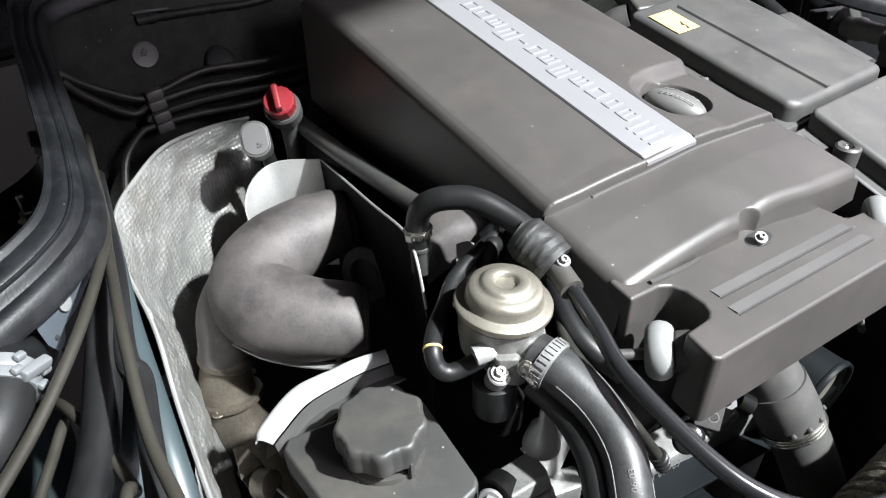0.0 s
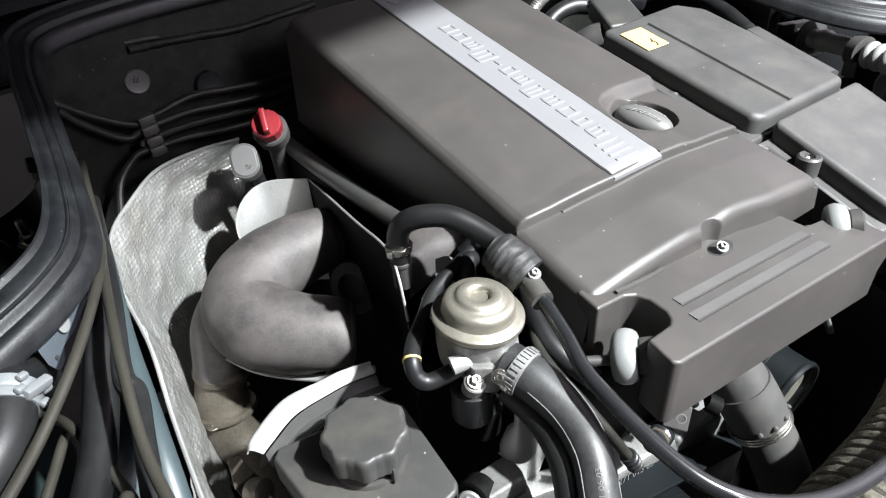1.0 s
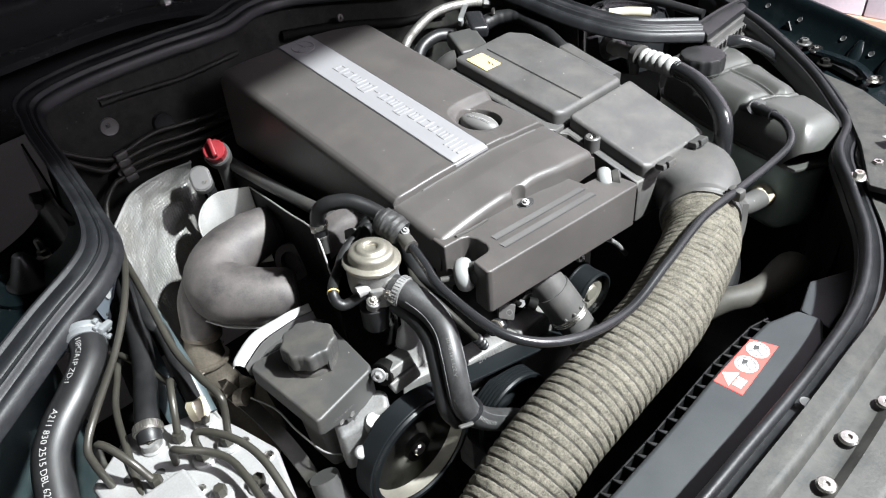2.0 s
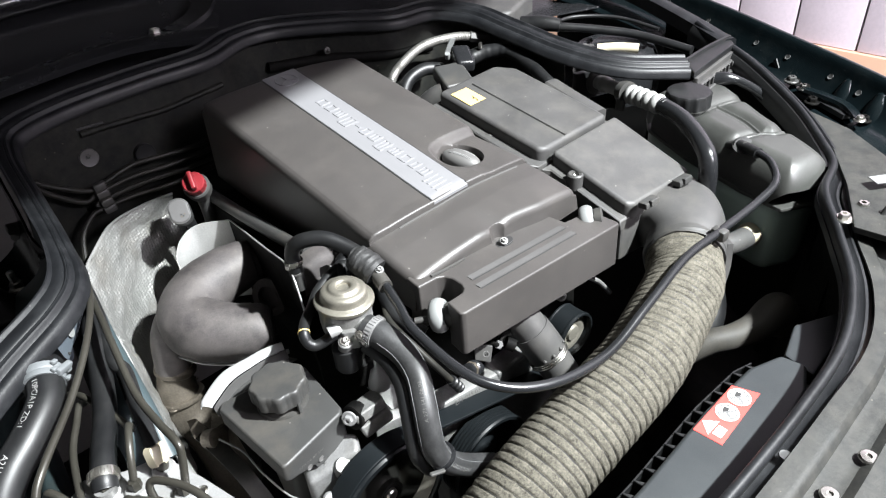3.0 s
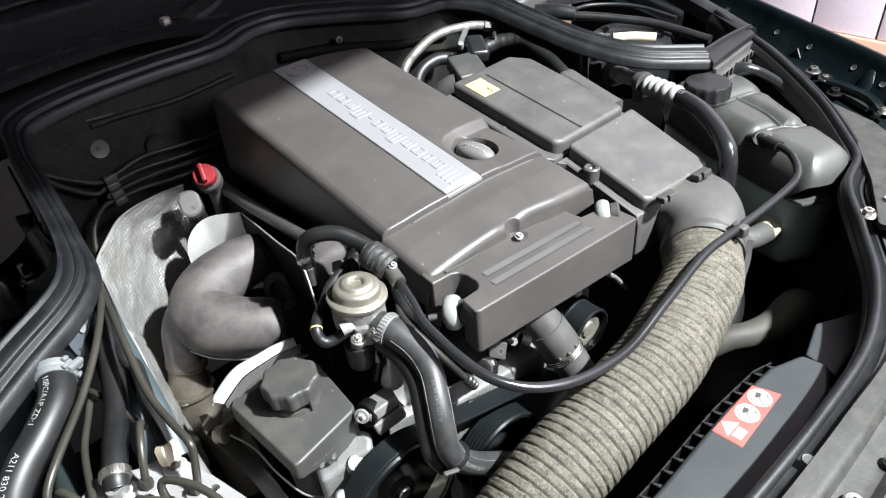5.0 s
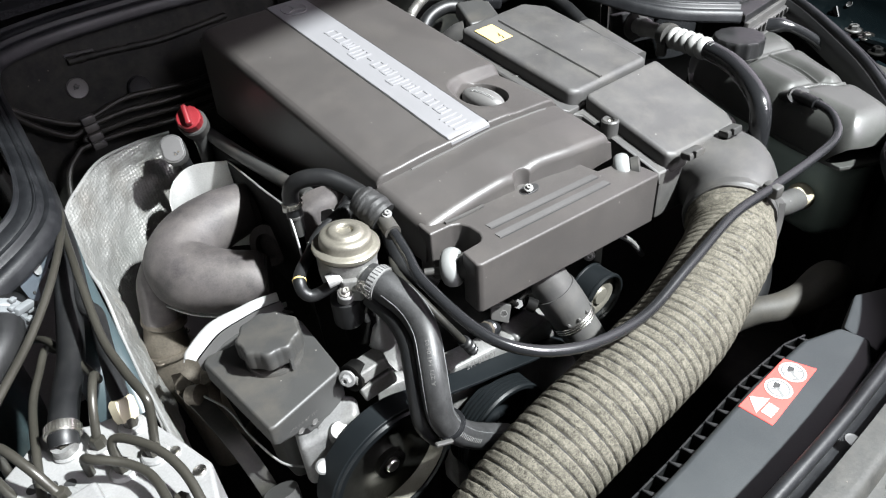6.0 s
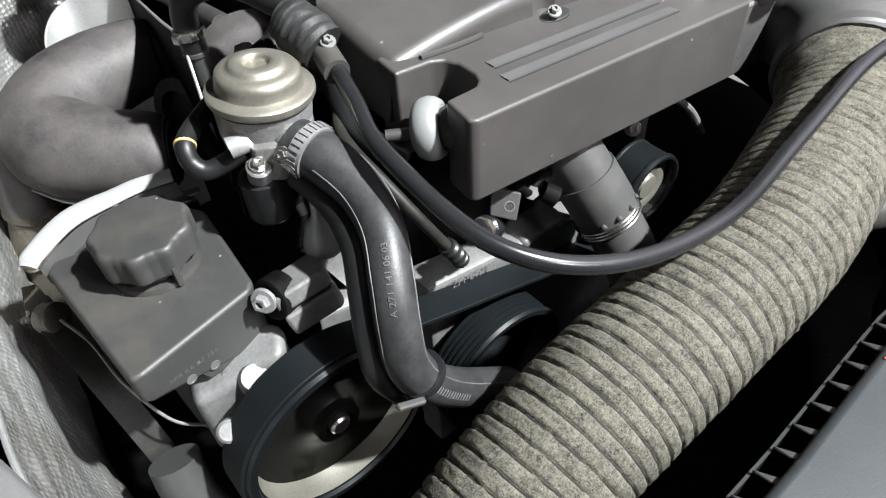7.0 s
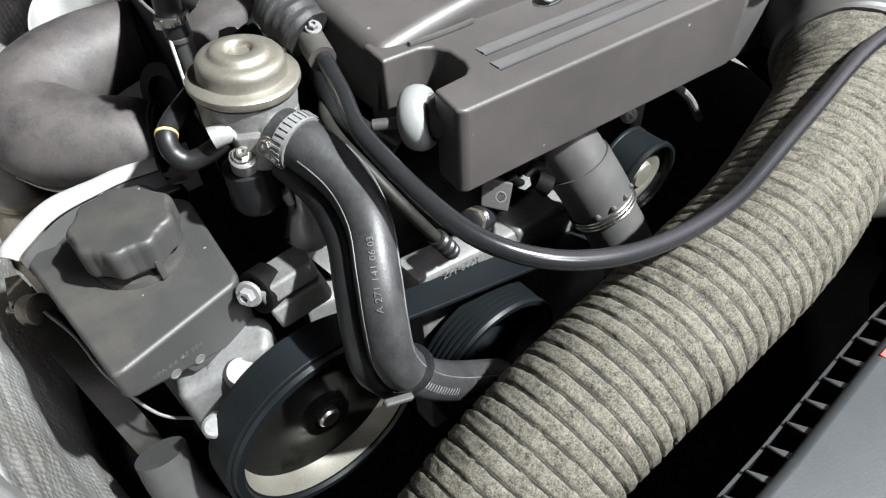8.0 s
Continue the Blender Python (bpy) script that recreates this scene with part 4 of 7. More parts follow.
def elbow():
    t = thing("intake_elbow", (0.33, -0.17, 0.70), "smooth dark grey plastic intake elbow on the filter box", "air duct")
    pts = [(0.335, -0.125, 0.738), (0.334, -0.150, 0.741), (0.322, -0.178, 0.738), (0.300, -0.202, 0.731), (0.272, -0.218, 0.7235)]
    def prof(u):
        w, h = 0.072 - 0.0165 * step(0, 0.9, u), 0.048 + 0.0075 * step(0.1, 0.9, u)
        p = 0.7 + 0.3 * step(0.3, 1.0, u)
        return [(w * math.copysign(abs(math.cos(a)) ** p, math.cos(a)), h * math.copysign(abs(math.sin(a)) ** p, math.sin(a))) for a in (2 * math.pi * k / 40 for k in range(40))]
    part("duct", sweep(bmesh.new(), smooth_path(pts, 10), prof), BOXPL, t)
    part("collar", lathe([(0.054, -0.007), (0.0572, -0.006), (0.0572, 0.004), (0.0552, 0.0065)], (0.274, -0.2165, 0.724), (-0.78, -0.6, -0.1), 56), PLASTIC, t)
    part("support_rib", sweep(bmesh.new(), smooth_path([(0.330, -0.252, 0.735), (0.322, -0.258, 0.70), (0.300, -0.262, 0.66)], 4), [(-0.004, -0.01), (-0.004, 0.01), (0.004, 0.01), (0.004, -0.01)]), BOXPL, t)


elbow()

HOSE = [(0.278, -0.2125, 0.7245), (0.262, -0.2235, 0.7215), (0.225, -0.246, 0.716), (0.148, -0.266, 0.708), (0.07, -0.280, 0.697), (-0.035, -0.281, 0.680), (-0.145, -0.280, 0.655), (-0.243, -0.289, 0.618), (-0.33, -0.315, 0.57), (-0.40, -0.35, 0.50)]


def fleece_material():
    """Matted fleece: pale and dark fibres in clumps of two sizes."""
    m = material("grey_fleece", (0.1, 0.09, 0.07), 0.95, vary=0.4, grain=220, bump=1.0, fine=520, spec=0.05)
    nt = m.node_tree
    b = nt.nodes["Principled BSDF"]
    co = nt.nodes.new("ShaderNodeTexCoord")
    fac = None
    for scale, weight in ((70, 0.22), (340, 0.30), (1000, 0.48)):
        n = nt.nodes.new("ShaderNodeTexNoise")
        n.inputs["Scale"].default_value, n.inputs["Detail"].default_value, n.inputs["Roughness"].default_value = scale, 5, 0.7
        n.inputs["Distortion"].default_value = 0.6
        nt.links.new(co.outputs["Object"], n.inputs["Vector"])
        k = nt.nodes.new("ShaderNodeMath")
        k.operation = "MULTIPLY_ADD"
        k.inputs[1].default_value = weight
        k.inputs[2].default_value = 0.0
        nt.links.new(n.outputs["Fac"], k.inputs[0])
        if fac is not None:
            nt.links.new(fac, k.inputs[2])
        fac = k.outputs[0]
    ramp = nt.nodes.new("ShaderNodeValToRGB")
    ramp.color_ramp.elements[0].position, ramp.color_ramp.elements[1].position = 0.39, 0.61
    ramp.color_ramp.elements[0].color, ramp.color_ramp.elements[1].color = (0.013, 0.012, 0.010, 1), (0.160, 0.149, 0.122, 1)
    nt.links.new(fac, ramp.inputs["Fac"])
    nt.links.new(ramp.outputs["Color"], b.inputs["Base Color"])
    return m


FLEECE = fleece_material()


def fleece_hose():
    t = thing("fleece_intake_hose", (0.0, -0.28, 0.62), "ribbed intake hose wrapped in grey-beige fleece", "air hose")
    path = smooth_path(HOSE, 60)
    # even steps along the way
    length = [0.0]
    for a, b in zip(path, path[1:]):
        length.append(length[-1] + (b - a).length)
    n = 64
    verts, faces = [], []
    count = int(length[-1] / 0.0011)
    even = [Vector([np.interp(length[-1] * k / count, length, [p[i] for p in path]) for i in range(3)]) for k in range(count + 1)]
    pitch = 0.0112
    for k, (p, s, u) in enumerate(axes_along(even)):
        d = length[-1] * k / count
        for j in range(n):
            a = 2 * math.pi * j / n
            ph = ((d / pitch + j / n) % 1.0)
            groove = math.exp(-((min(ph, 1 - ph)) / 0.085) ** 2)
            out = Vector((d * 60, 5 * math.cos(a), 5 * math.sin(a)))
            r = 0.0525 - 0.0027 * groove + 0.0002 * math.sin(math.pi * ph) + 0.0008 * noise.noise(out * 2.5) + 0.0009 * noise.noise(out * 9)
            verts.append(p + s * (r * math.cos(a)) + u * (r * math.sin(a)))
    for k in range(count):
        for j in range(n):
            faces.append((k * n + j, k * n + (j + 1) % n, (k + 1) * n + (j + 1) % n, (k + 1) * n + j))
    place("sleeve", mesh_of("sleeve", verts, faces, FLEECE), t)
    # thin dark wire sunk in each groove
    fine = []
    fr = axes_along(even)
    turns = length[-1] / pitch
    m = int(turns * 28)
    for k in range(m + 1):
        w = k / m * count
        i = min(int(w), count - 1)
        f = w - i
        p = fr[i][0].lerp(fr[i + 1][0], f)
        a = -2 * math.pi * turns * k / m
        fine.append(p + fr[i][1] * (0.0502 * math.cos(a)) + fr[i][2] * (0.0502 * math.sin(a)))
    part("spiral_wire", sweep(bmesh.new(), fine, circle(0.0011, 5)), INK, t)
    # loose fibres standing off the fleece
    rng = random.Random(5)
    hv, hf = [], []
    for k in range(26000):
        i = rng.randrange(len(fr) - 1)
        p, s, u = fr[i]
        a = rng.uniform(0, 2 * math.pi)
        o = s * math.cos(a) + u * math.sin(a)
        q = p + o * 0.0522
        along = (fr[i + 1][0] - p).normalized()
        d = (along * rng.uniform(-1, 1) + o.cross(along) * rng.uniform(-1, 1)).normalized() + o * rng.uniform(0.05, 0.7)
        w = d.cross(o).normalized() * 0.00013
        n0 = len(hv)
        hv += [q - w, q + w, q + d * rng.uniform(0.0012, 0.0036)]
        hf.append((n0, n0 + 1, n0 + 2))
    tagged(place("fuzz", mesh_of("fuzz", hv, hf, FLEECE), t), kind="stuff")


fleece_hose()


def breather_pipe():
    t = thing("breather_pipe", (0.0, -0.2, 0.74), "thin glossy black plastic pipe looping across the bay", "pipe")
    pts = [(-0.128, -0.045, 0.826), (-0.140, -0.085, 0.822), (-0.152, -0.131, 0.814), (-0.142, -0.216, 0.793), (-0.083, -0.258, 0.770), (0.01, -0.270, 0.755), (0.105, -0.262, 0.765), (0.204, -0.252, 0.776), (0.283, -0.256, 0.779), (0.37, -0.262, 0.785), (0.425, -0.262, 0.795), (0.462, -0.235, 0.803), (0.48, -0.20, 0.803), (0.489, -0.183, 0.80)]
    part("pipe", tube(pts, 0.0058, 10, 14), GLOSSY, t)
    k = part("pipe_clip", block((0.283, -0.257, 0.776), (0.016, 0.022, 0.017), (0, 0, -5), 0.004, 2), PLASTIC, t)
    part("clip_tail", block((0.270, -0.250, 0.772), (0.022, 0.006, 0.012), (10, 20, 20), 0.002, 2), PLASTIC, k)
    part("end_sleeve", tube([(0.475, -0.21, 0.803), (0.484, -0.192, 0.801), (0.495, -0.17, 0.797)], 0.0085, 4, 14), RUBBER, t)


breather_pipe()


# ---------------------------------------------------------------- lettering
def text_mesh(words, size):
    """Flat lettering as a mesh, starting at the origin, along x."""
    cu = bpy.data.curves.new("letters", "FONT")
    cu.body, cu.size, cu.resolution_u = words, size, 2
    ob = bpy.data.objects.new("letters", cu)
    scene.collection.objects.link(ob)
    bpy.context.view_layer.update()
    me = bpy.data.meshes.new_from_object(ob.evaluated_get(bpy.context.evaluated_depsgraph_get()))
    bpy.data.objects.remove(ob)
    return me


def flat_text(words, size, m, mat, parent, name="lettering"):
    me = text_mesh(words, size)
    me.transform(m)
    me.materials.clear()
    me.materials.append(mat)
    return place(name, me, parent)


def tube_text(words, size, pts, r, start, angle, mat, parent, flip=1, name="lettering"):
    """Lettering laid round a tube: start metres along it, at an angle about it."""
    me = text_mesh(words, size)
    bm = bmesh.new()
    bm.from_mesh(me)
    bmesh.ops.subdivide_edges(bm, edges=[e for e in bm.edges if e.calc_length() > 0.004], cuts=3)
    bmesh.ops.triangulate(bm, faces=list(bm.faces))
    path = smooth_path(pts, 40)
    fr = axes_along(path)
    length = [0.0]
    for a, b in zip(path, path[1:]):
        length.append(length[-1] + (b - a).length)
    for v in bm.verts:
        d = min(max(start + flip * v.co.x, 0), length[-1] - 1e-6)
        i = int(np.searchsorted(length, d, side="right")) - 1
        f = (d - length[i]) / max(length[i + 1] - length[i], 1e-9)
        p, s, u = (fr[i][k].lerp(fr[i + 1][k], f) for k in range(3))
        a = angle + flip * v.co.y / r
        v.co = p + (s * math.cos(a) + u * math.sin(a)) * (r + 0.0004)
    return part(name, bm, mat, parent)


# ---------------------------------------------------------------- exhaust gas valve and its hoses
def egr_valve():
    t = thing("exhaust_gas_valve", (-0.178, -0.034, 0.76), "yellowed zinc exhaust gas valve on an aluminium base", "engine valve")
    c, ax = Vector((-0.1770, -0.0310, 0.8230)), Vector((0.08, -0.03, 1)).normalized()
    prof = [(0.020, -0.0055), (0.030, -0.0050), (0.0345, -0.0030), (0.0355, -0.0005), (0.0353, 0.0022), (0.0345, 0.0030), (0.0318, 0.0036), (0.0285, 0.0050), (0.0278, 0.0065), (0.0276, 0.0110), (0.0270, 0.0138), (0.0252, 0.0158), (0.0216, 0.0168), (0.0196, 0.0172), (0.0184, 0.0182), (0.0174, 0.0198), (0.0158, 0.0207), (0.0130, 0.0211), (0.0098, 0.0209), (0.0084, 0.0198), (0.0074, 0.0168), (0.0, 0.0162)]
    part("diaphragm_housing", lathe(prof, c, ax, 64, cap=False), GOLDZINC, t)
    # folded tabs that hold the lid to its flange
    for a in (20, 140):
        o = Vector((math.cos(radians(a)), math.sin(radians(a)), 0))
        part("fold_tab", block(c + o * 0.0345 + ax * 0.0012, (0.003, 0.012, 0.005), (0, 0, a), 0.001, 2), GOLDZINC, t)
    part("base", lathe([(0.022, -0.044), (0.0285, -0.040), (0.0310, -0.026), (0.0325, -0.0056)], c, ax, 32), ALU, t, "cast aluminium valve base")
    cheek = prism([(-0.204, -0.058), (-0.190, -0.068), (-0.166, -0.068), (-0.152, -0.048), (-0.150, -0.02), (-0.2, -0.03)], 0.776, 0.8035, 0.003, 2)
    part("cheek", cheek, ALU, t)
    # neck coloured near-black so it sinks into the shade under the flange
    part("neck", lathe([(0.019, 0), (0.019, 0.03), (0.012, 0.036), (0.012, 0.07)], (c.x, c.y, 0.695), n=24), DARKMET, t)
    bolt((-0.203, -0.060, 0.792), t, 0.0042, (-0.1, -0.45, 1))
    part("ear", lathe([(0.0085, -0.014), (0.0085, 0.0), (0.0072, 0.001)], (-0.203, -0.060, 0.791), (-0.1, -0.45, 1), 20), ALU, t)
    part("nipple", tube([(-0.192, -0.044, 0.799), (-0.203, -0.0465, 0.803), (-0.213, -0.0445, 0.802)], 0.0074, 4, 16), SHEET, t, "bright hose nipple")
    part("outlet", tube([(-0.178, -0.045, 0.790), (-0.177, -0.060, 0.797), (-0.174, -0.072, 0.797)], 0.0135, 5, 20), ALU, t)
    part("bell", lathe([(0.0030, 0.048), (0.0036, 0.030), (0.0045, 0.026), (0.0095, 0.020), (0.0140, 0.003), (0.0142, 0.0), (0.0125, -0.003), (0.0, -0.004)], (-0.1845, -0.088, 0.728), n=32), BRIGHT, t, "bright bell-shaped cap")
    part("canister", lathe([(0.014, 0.0), (0.0165, 0.004), (0.0165, 0.034), (0.012, 0.036)], (-0.199, -0.050, 0.742), n=28), RUBBER, t)


egr_valve()

COOLANT = [(-0.176, -0.064, 0.797), (-0.170, -0.085, 0.794), (-0.165, -0.115, 0.784), (-0.171, -0.146, 0.775), (-0.184, -0.170, 0.759), (-0.193, -0.185, 0.737), (-0.196, -0.194, 0.712), (-0.185, -0.198, 0.684), (-0.160, -0.200, 0.652), (-0.115, -0.203, 0.612)]


def coolant_hose():
    t = thing("coolant_hose", (-0.17, -0.18, 0.65), "bent black rubber coolant hose with a screw clamp and faded print", "rubber hose")
    wide = lambda u: 0.0172 - 0.0030 * step(0.05, 0.40, u)
    part("hose", tube(COOLANT, wide, 12, 28), HOSERUB, t)
    # pale mould seams down both sides
    path = smooth_path(COOLANT, 10)
    fr = axes_along(path)
    for a in (0.35, 2.55):
        line = [p + (s * math.cos(a) + u * math.sin(a)) * (wide(i / (len(fr) - 1)) - 0.00005) for i, (p, s, u) in enumerate(fr)]
        part("mould_seam", sweep(bmesh.new(), line[12:], circle(0.00055, 6)), SEAMRUB, t, "pale worn mould seam")
    k = clamp_ring([(-0.1735, -0.0725, 0.7965), (-0.1715, -0.0800, 0.7950)], 0.0176, 0.010, DARKALU, t, label="dull slotted screw clamp")
    bolt((-0.1915, -0.074, 0.8015), k, 0.0037, (-0.6, -0.5, 0.6), name="screw")
    part("screw_housing", block((-0.1885, -0.076, 0.796), (0.009, 0.013, 0.009), (20, 30, 20), 0.002, 2), STEEL, k)
    # plastic strap round the lower bend
    d = (Vector(COOLANT[7]) - Vector(COOLANT[6])).normalized()
    part("strap", lathe([(0.0140, -0.0024), (0.0168, -0.0024), (0.0170, 0.0024), (0.0140, 0.0024)], Vector(COOLANT[6]) * 0.35 + Vector(COOLANT[7]) * 0.65, d, 32), GLOSSY, t)
    part("strap_tail", block((-0.207, -0.210, 0.694), (0.020, 0.005, 0.004), (0, 20, -10), 0.001, 1), PLASTIC, t)
    part("inner_hose", tube([(x - 0.013, y + 0.012, z - 0.012) for x, y, z in COOLANT[1:8]], 0.0105, 8, 20), RUBBER, t, "thinner dark hose close behind")
    tube_text("A 271 141 06 03", 0.0056, COOLANT, 0.01435, 0.138, 1.35, FAINT, t, -1)
    for k in range(14):
        tube_text("I", 0.007, COOLANT, 0.0143, 0.196 + 0.0032 * k, 1.7, PRINT, t, name="print_bar")


coolant_hose()


def vacuum_hoses():
    t = thing("vacuum_hose", (-0.235, -0.02, 0.785), "small black hose bent round to the valve's nipple", "rubber hose")
    part("hose", tube([(-0.204, -0.045, 0.7965), (-0.218, -0.0385, 0.7885), (-0.229, -0.0345, 0.787), (-0.2345, -0.029, 0.793), (-0.2325, -0.0215, 0.802), (-0.219, -0.005, 0.801), (-0.198, 0.013, 0.800), (-0.174, 0.033, 0.801), (-0.140, 0.046, 0.804), (-0.113, 0.056, 0.805)], 0.0066, 8, 16), RUBBER, t)
    part("paint_band", lathe([(0.0064, -0.0009), (0.0072, -0.0009), (0.0072, 0.0009), (0.0064, 0.0009)], (-0.2325, -0.0215, 0.8020), (0.5, 0.8, 0.25), 20), YELLOW, t, "thin yellow band")
    t = thing("breather_hose", (-0.15, 0.03, 0.80), "curved black rubber breather hose with taped joint", "rubber hose")
    arc = [(-0.174, 0.084, 0.805), (-0.174, 0.085, 0.828), (-0.171, 0.077, 0.846), (-0.161, 0.063, 0.856), (-0.144, 0.045, 0.857), (-0.129, 0.020, 0.847), (-0.121, -0.008, 0.836)]
    part("hose", tube(arc, 0.0098, 8, 20), RUBBER, t)
    k = clamp_ring([(-0.174, 0.0845, 0.814), (-0.174, 0.0848, 0.822)], 0.0098, 0.007, STEEL, t, label="bright spring clamp")
    part("clamp_tab", block((-0.186, 0.080, 0.818), (0.004, 0.006, 0.007), (0, 0, 30), 0.001), STEEL, k)
    part("stub", lathe([(0.0085, -0.03), (0.0085, -0.006), (0.010, -0.005), (0.010, -0.002), (0.008, -0.001), (0.008, 0.012)], (-0.174, 0.084, 0.806), n=20), PLASTIC, t)
    wrap = bmesh.new()
    sweep(wrap, smooth_path([(-0.134, 0.006, 0.843), (-0.128, -0.010, 0.837), (-0.124, -0.026, 0.829)], 22), lambda u: [(c * k, d * k) for c, d, k in ((c, d, 1 + 0.07 * noise.noise(Vector((c * 120, d * 120, u * 7))) + 0.03 * noise.noise(Vector((c * 60 + u * 16, d * 60, 4)))) for c, d in circle(0.0145 + 0.0035 * step(0.0, 0.25, u) - 0.001 * step(0.85, 1, u), 40))])
    part("tape_wrap", wrap, TAPE, t, "crumpled black tape wrapped round the joint")
    part("joint", tube([(-0.124, -0.024, 0.829), (-0.127, -0.036, 0.827), (-0.131, -0.052, 0.825)], 0.0092, 4, 20), PLASTIC, t)
    bolt((-0.124, -0.034, 0.837), t, 0.0034, (-0.1, -0.4, 0.9), DARKALU)

    t = thing("vacuum_connector", (-0.13, 0.07, 0.77), "pale cast bracket and black hose stubs behind the breather hose", "bracket")
    top = [(-0.160, 0.112, 0.795), (-0.138, 0.108, 0.806), (-0.115, 0.098, 0.808), (-0.104, 0.080, 0.802)]
    part("bracket", patch([top, [(x - 0.006, y - 0.022, z - 0.006) for x, y, z in top], [(x - 0.010, y - 0.030, z - 0.035) for x, y, z in top]], 6, 8, 0.003), SOOT, t)
    part("hook", patch([[(-0.150, 0.064, 0.804), (-0.143, 0.060, 0.806), (-0.138, 0.058, 0.803)], [(-0.160, 0.050, 0.798), (-0.152, 0.046, 0.801), (-0.146, 0.044, 0.798)], [(-0.167, 0.042, 0.782), (-0.160, 0.038, 0.786), (-0.154, 0.036, 0.783)]], 5, 6, 0.002), SHEET, t)
    part("stub", tube([(-0.137, 0.036, 0.775), (-0.137, 0.037, 0.797), (-0.130, 0.043, 0.806), (-0.122, 0.047, 0.802)], 0.0075, 6, 16), RUBBER, t)
    part("stub", tube([(-0.122, 0.062, 0.80), (-0.112, 0.058, 0.811), (-0.105, 0.050, 0.810)], 0.0062, 6, 16), RUBBER, t)
    part("stub_band", lathe([(0.006, -0.002), (0.0072, -0.002), (0.0072, 0.002), (0.006, 0.002)], (-0.108, 0.054, 0.811), (0.6, -0.8, 0.0), 18), ALU, t)


vacuum_hoses()


# ---------------------------------------------------------------- power steering reservoir and its bracket
def steering_reservoir():
    t = thing("steering_fluid_reservoir", (-0.285, -0.03, 0.60), "dusty black plastic power steering reservoir with a lobed screw cap", "fluid reservoir")
    top = [(-0.333, -0.104), (-0.326, -0.105), (-0.244, -0.089), (-0.2385, -0.083), (-0.2305, 0.006), (-0.236, 0.016), (-0.334, 0.030), (-0.342, 0.022)]
    bm = prism(top, 0.700, 0.7268, 0.0, 1)
    # the foot falls towards the engine's side
    for v in bm.verts:
        if v.co.z < 0.71:
            v.co.z -= 0.030 * step(-0.335, -0.235, v.co.x)
    bmesh.ops.bevel(bm, geom=list(bm.edges), offset=0.0055, segments=3, profile=0.5, affect="EDGES", clamp_overlap=True)
    part("body", bm, PLASTIC, t)
    part("lower_body", prism([(-0.312, -0.062), (-0.270, -0.066), (-0.258, -0.004), (-0.316, 0.004)], 0.56, 0.690, 0.010, 3, taper=0.2), PLASTIC, t)
    ang = math.degrees(math.atan2(0.016, 0.082))
    at = lambda x: -0.1052 + 0.1951 * (x + 0.326)
    tongue = [(-0.020, 0.012), (0.028, 0.014), (0.0275, 0.002), (0.018, -0.004), (0.015, -0.016), (0.012, -0.024), (0.007, -0.026), (-0.002, -0.017), (-0.007, -0.004), (-0.014, -0.002)]
    bm = bmesh.new()
    f = bm.faces.new([bm.verts.new((x, 0, z)) for x, z in tongue])
    bmesh.ops.solidify(bm, geom=[f], thickness=0.003)
    bm.transform(pose(-0.277, at(-0.277) + 0.0016, 0.682, 0, 0, ang))
    part("lower_skirt", bm, PLASTIC, t)
    flat_text(">PA 6.6 GF 25<", 0.0056, pose(-0.315, at(-0.315) - 0.0004, 0.7035, 90, 6, ang), FAINT, t)
    for x, z in ((-0.285, 0.690), (-0.281, 0.675), (-0.302, 0.694)):
        part("date_mark", lathe([(0.0038, 0), (0.0038, 0.0004), (0.0030, 0.0005), (0.0028, 0.0002)], (x, at(x) - 0.0001, z), (0.19, -1, 0), 20), FAINT, t)
    c = (-0.280, -0.0225, 0.0112)
    cap = part("screw_cap", lathe([(0.029, 0.7285), (0.0322, 0.7290), (0.0327, 0.7315), (0.0327, 0.745), (0.0319, 0.7488), (0.0304, 0.7506), (0.0285, 0.7512), (0.0, 0.7512)], c, (0, 0, 1), 180, None, 9, 0.050), PLASTIC, t, "lobed black screw cap")
    part("neck", lathe([(0.024, 0.705), (0.024, 0.7295)], c, n=32), PLASTIC, t)
    part("cap_tab", block((-0.276, -0.0545, 0.737), (0.0045, 0.0045, 0.017), (0, 0, 10), 0.001), PLASTIC, cap)
    part("neck_step", lathe([(0.030, 0.7150), (0.031, 0.7160), (0.030, 0.7195), (0.026, 0.7200)], c, n=40), PLASTIC, t)
    return t


steering_reservoir()


